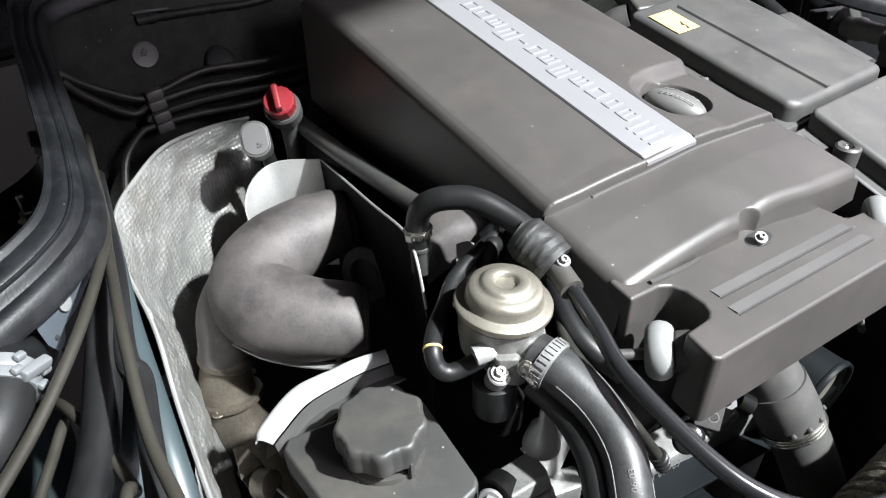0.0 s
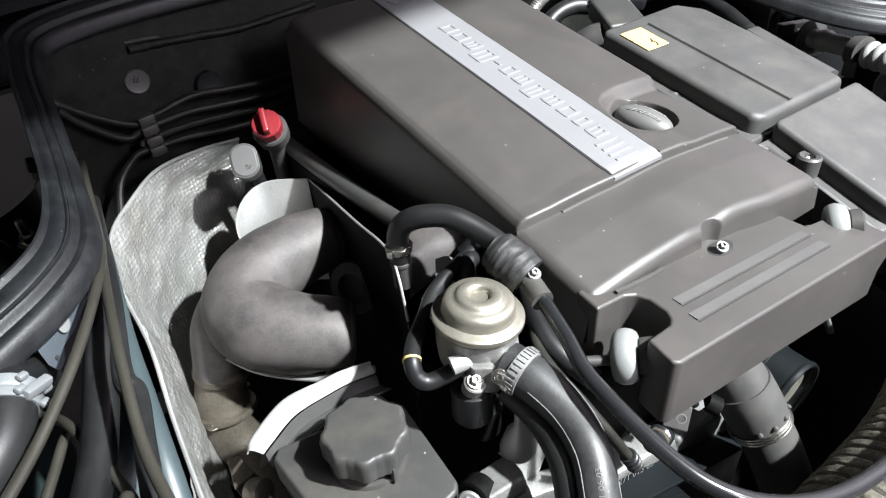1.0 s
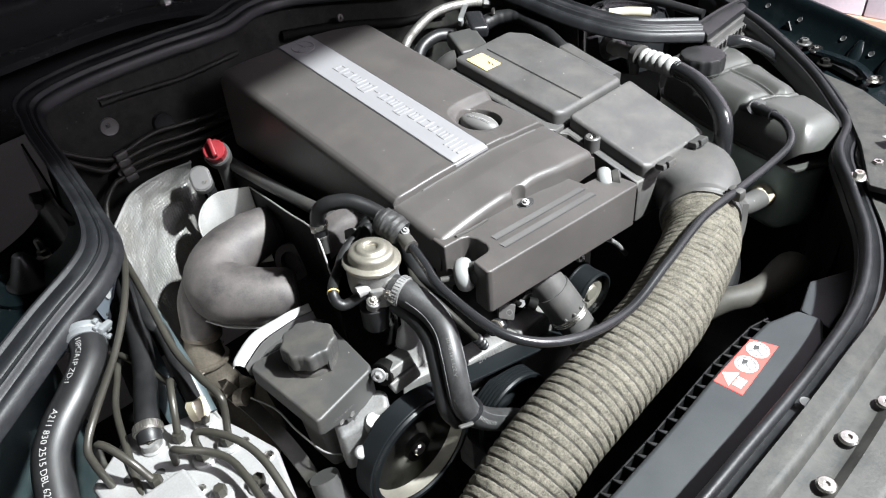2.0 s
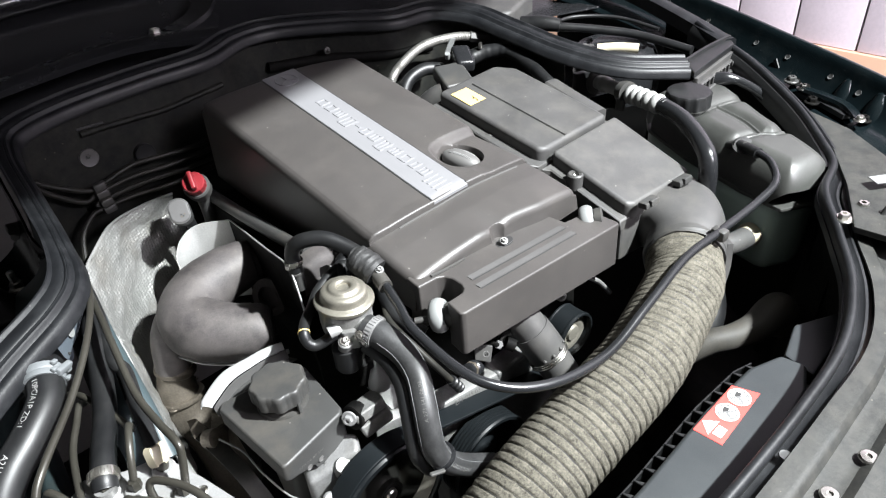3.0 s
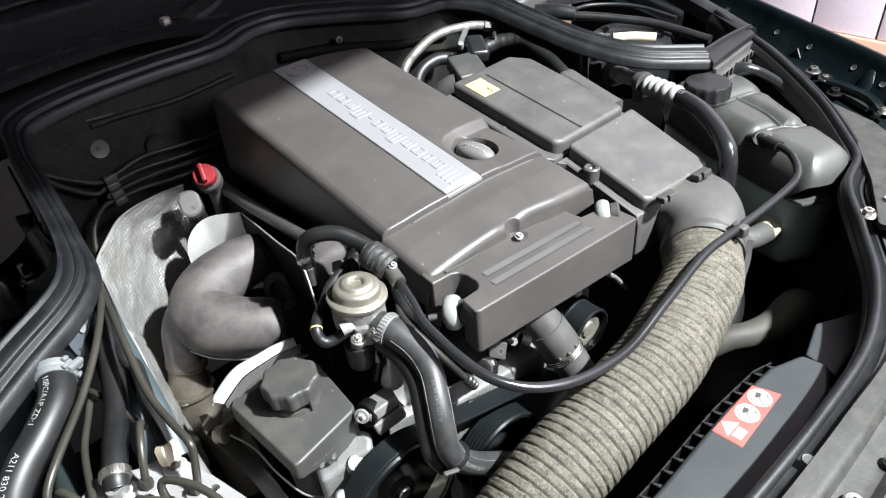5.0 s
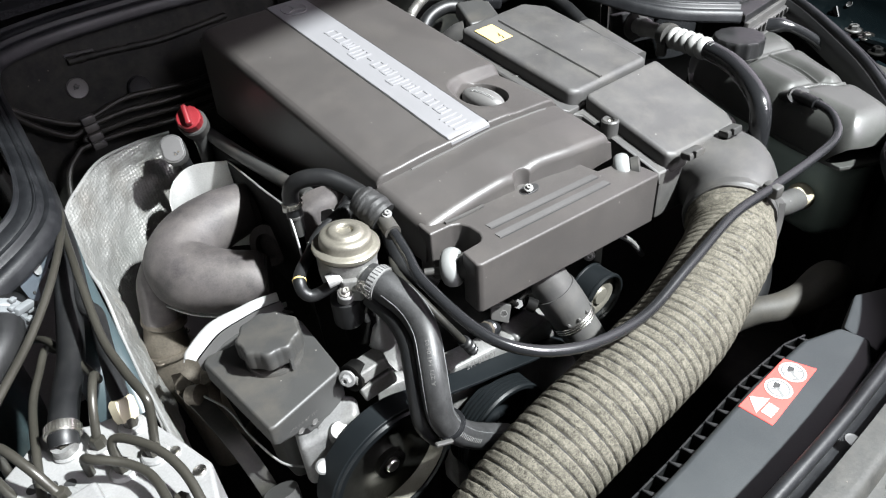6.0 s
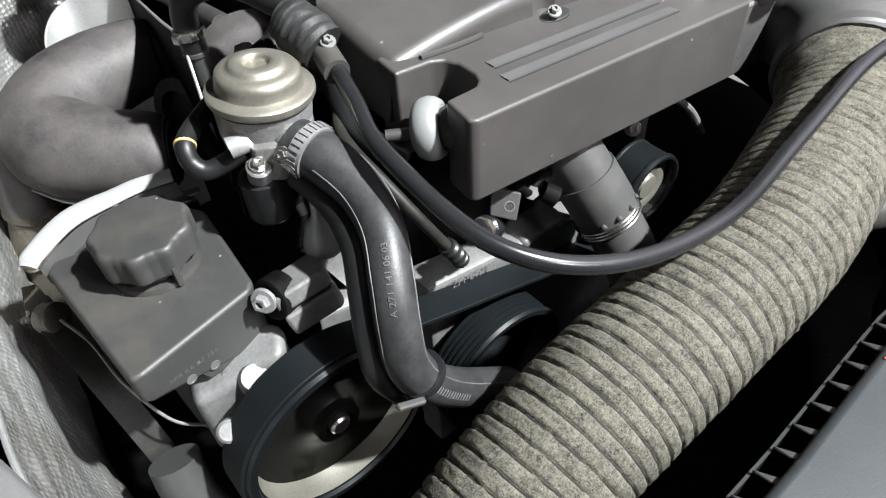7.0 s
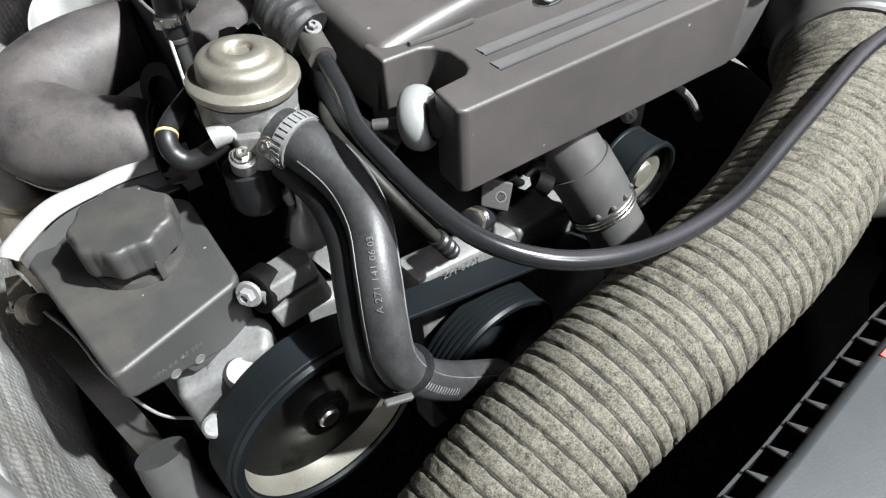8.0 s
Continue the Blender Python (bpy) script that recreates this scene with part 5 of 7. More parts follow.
def reservoir_bracket():
    t = thing("heat_deflector", (-0.29, 0.06, 0.62), "bent bright sheet-metal heat deflector behind the reservoir", "heat shield")
    outer = [(-0.353, 0.040, 0.727), (-0.346, 0.046, 0.732), (-0.313, 0.060, 0.738), (-0.278, 0.060, 0.738), (-0.258, 0.059, 0.738), (-0.232, 0.055, 0.736)]
    inner = [(-0.345, 0.033, 0.724), (-0.337, 0.034, 0.729), (-0.310, 0.044, 0.734), (-0.278, 0.046, 0.735), (-0.258, 0.046, 0.735), (-0.235, 0.044, 0.733)]
    part("lip", patch([[(x - 0.002, y + 0.001, z - 0.004) for x, y, z in outer], outer, [((a[0] + b[0]) / 2, (a[1] + b[1]) / 2, (a[2] + b[2]) / 2 + 0.0012) for a, b in zip(outer, inner)], inner], 6, 4, 0.0012), BRIGHT, t, "bright folded lip")
    low = [(x + 0.002, y - 0.003, z - 0.013) for x, y, z in inner]
    part("web", patch([[(x + 0.001, y - 0.0008, z - 0.0005) for x, y, z in inner], low], 6, 3, 0.001), RIBPL, t)
    ledge = [(x + 0.006, y - 0.009, z - 0.0015) for x, y, z in low]
    part("ledge", patch([[(x, y, z - 0.001) for x, y, z in low], ledge], 6, 3, 0.001), PLASTIC, t)
    part("ledge_rim", tube([(x, y, z) for x, y, z in ledge], 0.0012, 6, 8), RIBPL, t)
    part("skirt", patch([[(x, y - 0.001, z - 0.002) for x, y, z in ledge], [(x + 0.01, y - 0.004, z - 0.10) for x, y, z in ledge]], 6, 4, 0.0012), DARKMET, t)
    part("slot", block((-0.262, 0.053, 0.7384), (0.010, 0.002, 0.0006), (0, 0, 4), 0), INK, t)
    part("slot", block((-0.256, 0.058, 0.7384), (0.003, 0.002, 0.0006), (0, 0, 4), 0), INK, t)


reservoir_bracket()


# ---------------------------------------------------------------- exhaust side
def exhaust_manifold():
    t = thing("exhaust_manifold", (-0.25, 0.22, 0.55), "heat-stained brown-grey cast exhaust elbow with a rusty downpipe", "exhaust")
    u_bend = [(-0.150, 0.262, 0.720), (-0.178, 0.270, 0.720), (-0.216, 0.272, 0.717), (-0.258, 0.260, 0.711), (-0.283, 0.232, 0.703), (-0.276, 0.198, 0.699), (-0.248, 0.168, 0.696), (-0.218, 0.146, 0.694), (-0.204, 0.138, 0.693)]
    def rad(u):
        return 0.031 + 0.0145 * math.sin(math.pi * min(u * 1.05, 1.0)) ** 0.8
    bm = tube(u_bend, lambda u: rad(u) * (1 if 0.03 < u < 0.975 else 0.90), 14, 40)
    for v in bm.verts:
        v.co += Vector((1, 0.6, 0.8)) * 0.0016 * noise.noise(v.co * 38)
    part("shell", bm, SOOT, t)
    # the shell runs out into the neck of the downpipe
    part("collar", tube([(-0.290, 0.243, 0.706), (-0.312, 0.243, 0.680), (-0.326, 0.240, 0.650), (-0.331, 0.238, 0.630)], lambda u: 0.034 - 0.010 * step(0.1, 0.8, u), 8, 32), SOOT, t)
    part("seam", sweep(bmesh.new(), smooth_path([(-0.318, 0.215, 0.668), (-0.300, 0.182, 0.664), (-0.272, 0.150, 0.663), (-0.24, 0.122, 0.664), (-0.205, 0.105, 0.668)], 8), [(-0.004, -0.0010), (0.004, -0.0010), (0.004, 0.0010), (-0.004, 0.0010)]), SHEET, t)
    part("downpipe", tube([(-0.298, 0.245, 0.690), (-0.322, 0.242, 0.645), (-0.334, 0.238, 0.605), (-0.338, 0.225, 0.56), (-0.325, 0.195, 0.50), (-0.32, 0.17, 0.40)], lambda u: 0.024 + 0.006 * step(0.25, 0.5, u), 8, 24), RUST, t)
    part("neck_flange", lathe([(0.025, -0.004), (0.035, -0.0035), (0.0355, 0.0), (0.035, 0.0035), (0.025, 0.004)], (-0.336, 0.232, 0.585), (-0.1, -0.25, -0.95), 32), RUST, t)
    for a in (0.4, 2.2, 4.0):
        bolt((-0.336 + 0.031 * math.cos(a), 0.232 + 0.031 * math.sin(a), 0.590), t, 0.0045, (0.1, 0.2, 0.95), RUST)
    part("pipe_bead", lathe([(0.025, -0.008), (0.030, -0.003), (0.030, 0.003), (0.025, 0.008)], (-0.326, 0.241, 0.630), (-0.3, -0.06, -0.95), 28), RUST, t)
    part("second_pipe", tube([(-0.22, 0.14, 0.64), (-0.26, 0.15, 0.58), (-0.29, 0.17, 0.50), (-0.30, 0.18, 0.40)], 0.022, 8, 24), RUST, t)
    part("tab", prism([(-0.340, 0.115), (-0.312, 0.120), (-0.322, 0.150)], 0.60, 0.605, 0.001), RUST, t)
    part("flange_port", lathe([(0.03, 0), (0.03, 0.01), (0.018, 0.012), (0.018, 0.002)], (-0.165, 0.205, 0.690), (-0.8, -0.4, 0.3), 28), SOOT, t)


exhaust_manifold()


def side_shields():
    t = thing("exhaust_side_shield", (-0.17, 0.22, 0.62), "thin sheet-metal shield along the engine's side, coloured near-black for shade", "heat shield")
    top = [(-0.145, 0.340, 0.758), (-0.154, 0.27, 0.772), (-0.166, 0.18, 0.790), (-0.176, 0.105, 0.806), (-0.184, 0.075, 0.800), (-0.192, 0.05, 0.765)]
    # plate's near-black colour stands in for shade on the side away from the lamp
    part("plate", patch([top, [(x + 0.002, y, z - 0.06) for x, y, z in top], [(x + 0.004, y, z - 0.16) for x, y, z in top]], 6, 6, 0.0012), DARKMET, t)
    part("edge", tube(top, 0.0013, 6, 8), SHEET, t)
    top = [(-0.240, 0.350, 0.696), (-0.236, 0.362, 0.724), (-0.216, 0.374, 0.744), (-0.186, 0.374, 0.754), (-0.146, 0.342, 0.758)]
    part("wing_plate", patch([top, [(x - 0.003, y - 0.012, z - 0.05) for x, y, z in top], [(x - 0.004, y - 0.02, z - 0.14) for x, y, z in top]], 6, 6, 0.0012), SHEET, t, "pale curved sheet wing")
    part("wing_edge", tube(top, 0.0012, 6, 8), SHEET, t)


side_shields()


def foil_shield():
    t = thing("foil_heat_shield", (-0.36, 0.1, 0.5), "crumpled embossed silver foil heat shield beside the exhaust", "heat shield")
    edge = [(-0.170, 0.500, 0.757), (-0.226, 0.480, 0.769), (-0.288, 0.440, 0.782), (-0.334, 0.384, 0.785), (-0.370, 0.325, 0.785), (-0.383, 0.261, 0.772), (-0.383, 0.189, 0.746), (-0.392, 0.120, 0.715), (-0.400, 0.02, 0.700), (-0.407, -0.10, 0.700), (-0.393, -0.20, 0.676), (-0.36, -0.28, 0.62)]
    mid = [(-0.168, 0.492, 0.70), (-0.22, 0.472, 0.695), (-0.275, 0.436, 0.69), (-0.318, 0.384, 0.68), (-0.350, 0.325, 0.67), (-0.366, 0.261, 0.665), (-0.374, 0.19, 0.65), (-0.387, 0.12, 0.63), (-0.394, 0.02, 0.625), (-0.392, -0.10, 0.625), (-0.375, -0.20, 0.60), (-0.345, -0.27, 0.56)]
    low = [(-0.165, 0.485, 0.6), (-0.21, 0.462, 0.58), (-0.26, 0.428, 0.56), (-0.298, 0.38, 0.55), (-0.328, 0.322, 0.54), (-0.350, 0.26, 0.53), (-0.364, 0.19, 0.52), (-0.380, 0.12, 0.51), (-0.386, 0.02, 0.5), (-0.376, -0.10, 0.49), (-0.36, -0.20, 0.48), (-0.33, -0.27, 0.46)]
    rip = lambda u, v: 0.006 * noise.noise(Vector((u * 13, v * 5, 1.5))) + 0.003 * noise.noise(Vector((u * 40, v * 13, 7.5))) + 0.0012 * noise.noise(Vector((u * 110, v * 40, 3.5)))
    part("foil", patch([edge, mid, low], 14, 24, 0.001, rip), FOIL, t)
    part("rolled_edge", tube(edge, 0.0022, 10, 8), SHEET, t, "bright rolled edge")


foil_shield()


def filler_and_lug():
    t = thing("red_dipstick_cap", (-0.162, 0.40, 0.74), "red plastic cap with a finger grip on a black tube", "filler cap")
    ax = Vector((-0.35, -0.55, 0.75)).normalized()
    c = Vector((-0.170, 0.372, 0.825))
    part("cap", lathe([(0.0165, -0.012), (0.0172, -0.004), (0.0172, 0.006), (0.0155, 0.008), (0.0, 0.008)], c, ax, 40, None, 16, 0.03), RED, t)
    part("grip", block((0, 0, 0), (0.030, 0.008, 0.013), (0, 0, 0), 0.003, 3), RED, t).data.transform(Matrix.Translation(c + ax * 0.013) @ Vector((0, 0, 1)).rotation_difference(ax).to_matrix().to_4x4() @ pose(0, 0, 0, 0, 0, 70))
    part("collar", lathe([(0.020, -0.03), (0.021, -0.012), (0.019, -0.009), (0.015, -0.009)], c, ax, 32), PLASTIC, t)
    part("tube", tube([c - ax * 0.02, c - ax * 0.05 + Vector((0, 0, -0.03)), (-0.155, 0.40, 0.65)], 0.011, 6, 16), PLASTIC, t)
    t = thing("wiring_lug", (-0.198, 0.395, 0.72), "black plug with a grey flat face on a stalk", "electrical plug")
    ax = Vector((-0.3, -0.75, 0.6)).normalized()
    c = Vector((-0.207, 0.368, 0.794))
    turn = Matrix.Translation(c) @ Vector((0, 0, 1)).rotation_difference(ax).to_matrix().to_4x4() @ Matrix.Rotation(radians(-20), 4, "Z")
    shape = [(0.0145 * math.cos(q), 0.0125 * math.sin(q) + (0.006 if math.sin(q) > 0 else -0.006)) for q in (2 * math.pi * k / 28 for k in range(28))]
    for name, grow, lo, hi, mat in (("head", 1.12, -0.034, 0.0, PLASTIC), ("face", 0.98, -0.001, 0.0015, RIBPL)):
        bm = prism([(a * grow, b * grow) for a, b in shape], lo, hi, 0.0014, 2)
        bm.transform(turn)
        part(name, bm, mat, t)
    for k in range(4):
        bm = block((0.002 + 0.0024 * (k % 3), -0.009 + 0.0028 * (k // 2), 0.0018), (0.0022, 0.0022, 0.001), (0, 0, 20), 0)
        bm.transform(turn)
        part("contact", bm, INK if k % 2 else RUST, t)
    part("stalk", tube([c - ax * 0.03, (-0.186, 0.40, 0.745), (-0.182, 0.405, 0.66)], 0.0085, 6, 12), RUBBER, t)


filler_and_lug()


# ---------------------------------------------------------------- belt drive and front of the engine
def front_of_engine():
    t = thing("engine_block", (0.03, 0.1, 0.40), "near-black engine block with cast aluminium front brackets", "engine")
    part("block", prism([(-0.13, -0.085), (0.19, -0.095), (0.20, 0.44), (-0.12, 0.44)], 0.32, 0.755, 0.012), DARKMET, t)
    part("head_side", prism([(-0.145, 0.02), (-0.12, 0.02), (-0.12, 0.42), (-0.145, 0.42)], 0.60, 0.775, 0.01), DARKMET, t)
    duct = [(-0.140, 0.42, 0.778), (-0.138, 0.30, 0.782), (-0.136, 0.18, 0.790), (-0.138, 0.11, 0.80)]
    part("wiring_duct", tube(duct, 0.010, 6, 16), PLASTIC, t)
    led = part("timing_case", prism([(-0.125, -0.122), (0.12, -0.128), (0.15, -0.10), (-0.125, -0.09)], 0.42, 0.652, 0.006, 2, lambda x, y: -0.17 * (x + 0.07)), ALU, t, "cast aluminium timing case")
    flat_text("271 015 03", 0.010, pose(-0.105, -0.1285, 0.653, 75, 9.6, -2), FAINT, led)
    # alternator bracket: a slotted clamp with a bolt, and the pale arm behind it
    part("bracket", prism([(-0.205, -0.090), (-0.150, -0.105), (-0.14, -0.085), (-0.19, -0.07)], 0.60, 0.665, 0.004), ALU, t)
    bm = bmesh.new()
    f = bm.faces.new([bm.verts.new(v) for v in ((-0.200, -0.082, 0.728), (-0.182, -0.083, 0.742), (-0.146, -0.083, 0.734), (-0.146, -0.083, 0.690), (-0.160, -0.083, 0.652), (-0.172, -0.083, 0.668), (-0.188, -0.083, 0.705))])
    bmesh.ops.solidify(bm, geom=[f], thickness=0.007)
    part("arm", bm, ALU, t)
    ax = Vector((0.82, -0.12, 0.18)).normalized()
    turn = Matrix.Translation((-0.213, -0.100, 0.711)) @ Vector((1, 0, 0)).rotation_difference(ax).to_matrix().to_4x4()
    for lo, hi, label in ((0.0015, 0.016, "upper"), (-0.020, -0.0015, "lower")):
        bm = prism([(-0.020, -0.014), (0.018, -0.015), (0.021, -0.008), (0.020, 0.014), (-0.020, 0.014)], lo, hi, 0.003, 3)
        bm.transform(turn @ Matrix.Rotation(radians(-14), 4, "X"))
        part("clamp_half", bm, ALU, t)
    part("clamp_mark", lathe([(0.0035, 0), (0.0035, 0.0004), (0.0026, 0.0005), (0.0024, 0.0002)], turn @ Vector((0.004, -0.0152, -0.009)), turn.to_3x3() @ Vector((0.05, -1, 0.2)), 16), FAINT, t)
    part("bushing", lathe([(0.013, -0.012), (0.0155, -0.010), (0.0155, 0.004), (0.012, 0.006)], (-0.232, -0.096, 0.716), (-0.85, -0.25, 0.2), 28), DARKMET, t, "dark bushing")
    bolt((-0.240, -0.099, 0.722), t, 0.0058, (-0.75, -0.55, 0.35), DARKALU)
    part("pump_body", prism([(-0.31, -0.10), (-0.245, -0.118), (-0.232, -0.095), (-0.25, -0.07), (-0.30, -0.07)], 0.60, 0.680, 0.008, 3, lambda x, y: 0.25 * (x + 0.27)), DARKALU, t)
    part("pump_boss", lathe([(0.011, 0), (0.011, 0.016), (0.009, 0.02), (0.005, 0.02)], (-0.268, -0.104, 0.660), (0, -0.5, 0.85), 24), DARKALU, t)
    part("pump_boss", lathe([(0.008, 0), (0.008, 0.014), (0.006, 0.016)], (-0.297, -0.118, 0.648), (-0.2, -0.6, 0.75), 20), DARKALU, t)
    part("blue_tab", block((-0.291, -0.124, 0.656), (0.012, 0.006, 0.008), (0, 0, 20), 0.002), material("blue_plastic", (0.1, 0.25, 0.6), 0.4), t)
    bm = block((0.118, -0.120, 0.722), (0.05, 0.024, 0.020), (20, 12, 8), 0.006, 3)
    for v in bm.verts:
        v.co += Vector((0, 0, 1)) * 0.004 * noise.noise(v.co * 90)
    part("lug", bm, DARKALU, t)
    tie = part("tie_rod", tube([(-0.048, -0.142, 0.734), (-0.036, -0.140, 0.720), (-0.020, -0.136, 0.722), (-0.004, -0.132, 0.716)], 0.0032, 6, 10), DARKMET, t, "small dark link with a nut")
    part("nut", lathe([(0.0052, -0.004), (0.0060, 0.0), (0.0052, 0.004)], (-0.033, -0.140, 0.718), (-0.5, -0.6, 0.5), 6), DARKALU, tie)
    part("socket", lathe([(0.0075, 0.0), (0.0085, 0.004), (0.0085, 0.012), (0.004, 0.013)], (-0.020, -0.140, 0.712), (0.5, -0.6, -0.4), 18), DARKMET, tie)
    # ledge bits and studs right under the cover
    for x, y, z, sx in ((0.005, -0.108, 0.630, 0.06),):
        part("casting_ledge", block((x, y, z), (sx, 0.03, 0.03), (15, 10, 5), 0.006, 3), DARKALU, t)
    for x, y, z in ((0.000, -0.130, 0.713), (0.122, -0.117, 0.688)):
        bolt((x, y, z), t, 0.0048, (-0.6, -0.6, 0.4), ALU)
    part("bracket_leg", tube([(0.140, -0.12, 0.725), (0.167, -0.13, 0.703), (0.197, -0.13, 0.675), (0.226, -0.13, 0.638)], 0.0038, 6, 10), ALU, t)

    p = thing("connector_plug", (-0.05, -0.13, 0.69), "black two-part electrical connector below the engine cover", "electrical plug")
    out = Vector((-0.55, -0.62, 0.56)).normalized()
    turn = Matrix.Translation((-0.063, -0.143, 0.7265)) @ Vector((0, 0, 1)).rotation_difference(out).to_matrix().to_4x4() @ Matrix.Rotation(radians(38), 4, "Z")
    bm = prism([(-0.011, -0.010), (0.010, -0.010), (0.011, 0.009), (0.004, 0.012), (-0.010, 0.010)], -0.016, 0.0, 0.0015, 2)
    bm.transform(turn)
    house = part("housing", bm, PLASTIC, p, "black square connector housing")
    part("maker_mark", lathe([(0.0042, 0), (0.0042, 0.0004), (0.0033, 0.0005), (0.0031, 0.0002)], turn @ Vector((-0.001, -0.003, -0.0002)), out, 20), FAINT, house)
    for k in range(2):
        bm = block((0.004 + 0.004 * k, 0.005, 0.0002), (0.0016, 0.0028, 0.0008), (0, 0, 0), 0)
        bm.transform(turn)
        part("pin_hole", bm, INK, house)
    way = Vector((-0.55, -0.2, 0.35)).normalized()
    neck = part("sensor_body", lathe([(0.008, -0.016), (0.0105, -0.014), (0.0105, -0.002), (0.0085, 0.0), (0.0095, 0.002), (0.0095, 0.012), (0.006, 0.014)], (-0.082, -0.141, 0.712), way, 24), GLOSSY, p, "black round sensor")
    part("spring_clip", lathe([(0.0086, 0.003), (0.0103, 0.003), (0.0103, 0.009), (0.0086, 0.009)], (-0.082, -0.141, 0.712), way, 8), RUST, neck, "rusty spring clip")
    part("cable", tube([(-0.120, -0.03, 0.790), (-0.139, -0.055, 0.789), (-0.145, -0.080, 0.785), (-0.143, -0.107, 0.775), (-0.133, -0.131, 0.750), (-0.118, -0.140, 0.720), (-0.108, -0.140, 0.703)], 0.0042, 8, 12), OLDLINE, p)
    part("cable_end", tube([(-0.118, -0.140, 0.720), (-0.110, -0.140, 0.706), (-0.104, -0.139, 0.694)], lambda u: 0.006 + 0.0012 * math.sin(40 * u), 8, 12), RUBBER, p)
    part("branch", tube([(-0.108, -0.005, 0.80), (-0.125, -0.040, 0.793), (-0.130, -0.070, 0.785), (-0.118, -0.10, 0.770)], 0.0088, 8, 14), RUBBER, p)

    w = thing("lower_hose", (-0.34, -0.12, 0.5), "dusty grey rubber hose below the fluid reservoir", "rubber hose")
    # grey hose given a darker material in place of shade below the reservoir
    part("hose", tube([(-0.338, -0.088, 0.612), (-0.340, -0.100, 0.590), (-0.336, -0.118, 0.555), (-0.322, -0.135, 0.520), (-0.295, -0.15, 0.47)], 0.0185, 8, 24), PLASTIC, w)
    r = thing("bent_bracket", (-0.35, 0.02, 0.62), "dirty bent bracket with a rusty clip beside the foil shield", "bracket")
    part("strap", sweep(bmesh.new(), smooth_path([(-0.362, 0.075, 0.662), (-0.358, 0.040, 0.664), (-0.352, 0.000, 0.650), (-0.346, -0.040, 0.618), (-0.342, -0.065, 0.580)], 8), [(-0.010, -0.0015), (-0.010, 0.0015), (0.010, 0.0015), (0.010, -0.0015)]), OLDLINE, r)
    part("tab", prism([(-0.372, 0.062), (-0.352, 0.066), (-0.356, 0.092), (-0.366, 0.096)], 0.664, 0.667, 0.001), RUST, r)
    part("clip", lathe([(0.009, -0.008), (0.012, -0.007), (0.012, 0.007), (0.009, 0.008)], (-0.357, 0.045, 0.668), (0.5, -0.7, 0.3), 20), RUST, r)
    part("wire", tube([(-0.352, 0.030, 0.675), (-0.342, -0.015, 0.682), (-0.338, -0.050, 0.668), (-0.325, -0.078, 0.640), (-0.305, -0.088, 0.622)], 0.0012, 8, 8), DARKALU, r)


front_of_engine()


def pulley(name, at, r, deep, label, mat=None, ribs=0, holes=0, inner=None):
    """A belt pulley with its axis along the car: rim, dished web, hub and bolt."""
    t = thing(name, at, label, "pulley", "belt pulleys")
    x, y, z = at
    ax = (0, -1, 0)
    if ribs:
        prof = [(r * 0.9, -deep / 2)]
        for k in range(ribs):
            a = -deep / 2 + deep * (k + 0.12) / ribs
            prof += [(r * 0.965, a), (r, a + deep * 0.2 / ribs), (r, a + deep * 0.6 / ribs), (r * 0.965, a + deep * 0.8 / ribs)]
        prof += [(r * 0.9, deep / 2)]
    else:
        prof = [(r * 0.9, -deep / 2), (r * 1.03, -deep / 2), (r * 1.03, -deep / 2 + 0.002), (r, -deep / 2 + 0.003), (r, deep / 2 - 0.003), (r * 1.03, deep / 2 - 0.002), (r * 1.03, deep / 2), (r * 0.92, deep / 2)]
    part("rim", lathe(prof + [(r * 0.9, deep / 2 - 0.001)], at, ax, 72, cap=False), PULLEY, t)
    part("rim_lip", lathe([(r * 1.02, deep / 2), (r * 1.0, deep / 2 + 0.003), (r * 0.93, deep / 2 + 0.003), (r * 0.915, deep / 2 - 0.001)], at, ax, 72, cap=False), PULLEY, t)
    part("inner_wall", lathe([(r * 0.915, deep / 2 - 0.001), (r * 0.90, deep * 0.2), (r * 0.86, -deep * 0.1)], at, ax, 72, cap=False), inner or PULLEY, t)
    part("web", lathe([(r * 0.87, -deep * 0.1), (r * 0.6, -deep * 0.3), (r * 0.35, -deep * 0.2), (r * 0.24, 0.0), (r * 0.23, deep * 0.25), (r * 0.16, deep * 0.25), (r * 0.15, deep * 0.15), (0.0, deep * 0.15)], at, ax, 64, cap=False), mat or PULLEY, t)
    part("hub_bolt", lathe([(r * 0.11, 0), (r * 0.11, deep * 0.3), (r * 0.09, deep * 0.36), (r * 0.05, deep * 0.3)], at, ax, 12), mat and STEEL or DARKMET, t)
    for k in range(holes):
        a = 2 * math.pi * k / holes + 0.4
        part("spoke_recess", lathe([(r * 0.09, 0.0), (r * 0.085, 0.0008)], (x + r * 0.55 * math.cos(a), y + deep * 0.24, z + r * 0.55 * math.sin(a)), ax, 16), INK, t)
    return t


pulley("steering_pump_pulley", (-0.231, -0.136, 0.611), 0.078, 0.030, "large black belt pulley with a dirty rim", mat=POLISHED, inner=CREAM)
pulley("tensioner_pulley", (-0.078, -0.148, 0.552), 0.066, 0.030, "shiny black ribbed pulley partly under the hose", ribs=6)
hub = pulley("alternator_pulley", (0.101, -0.146, 0.655), 0.034, 0.030, "belt pulley with a dirty cream hub", CREAM)
part("hub_face", lathe([(0.0300, 0.004), (0.0290, 0.0085), (0.020, 0.0105), (0.0125, 0.0075), (0.011, 0.0115), (0.0, 0.012)], (0.101, -0.146, 0.655), (0, -1, 0), 48, cap=False), CREAM, hub)


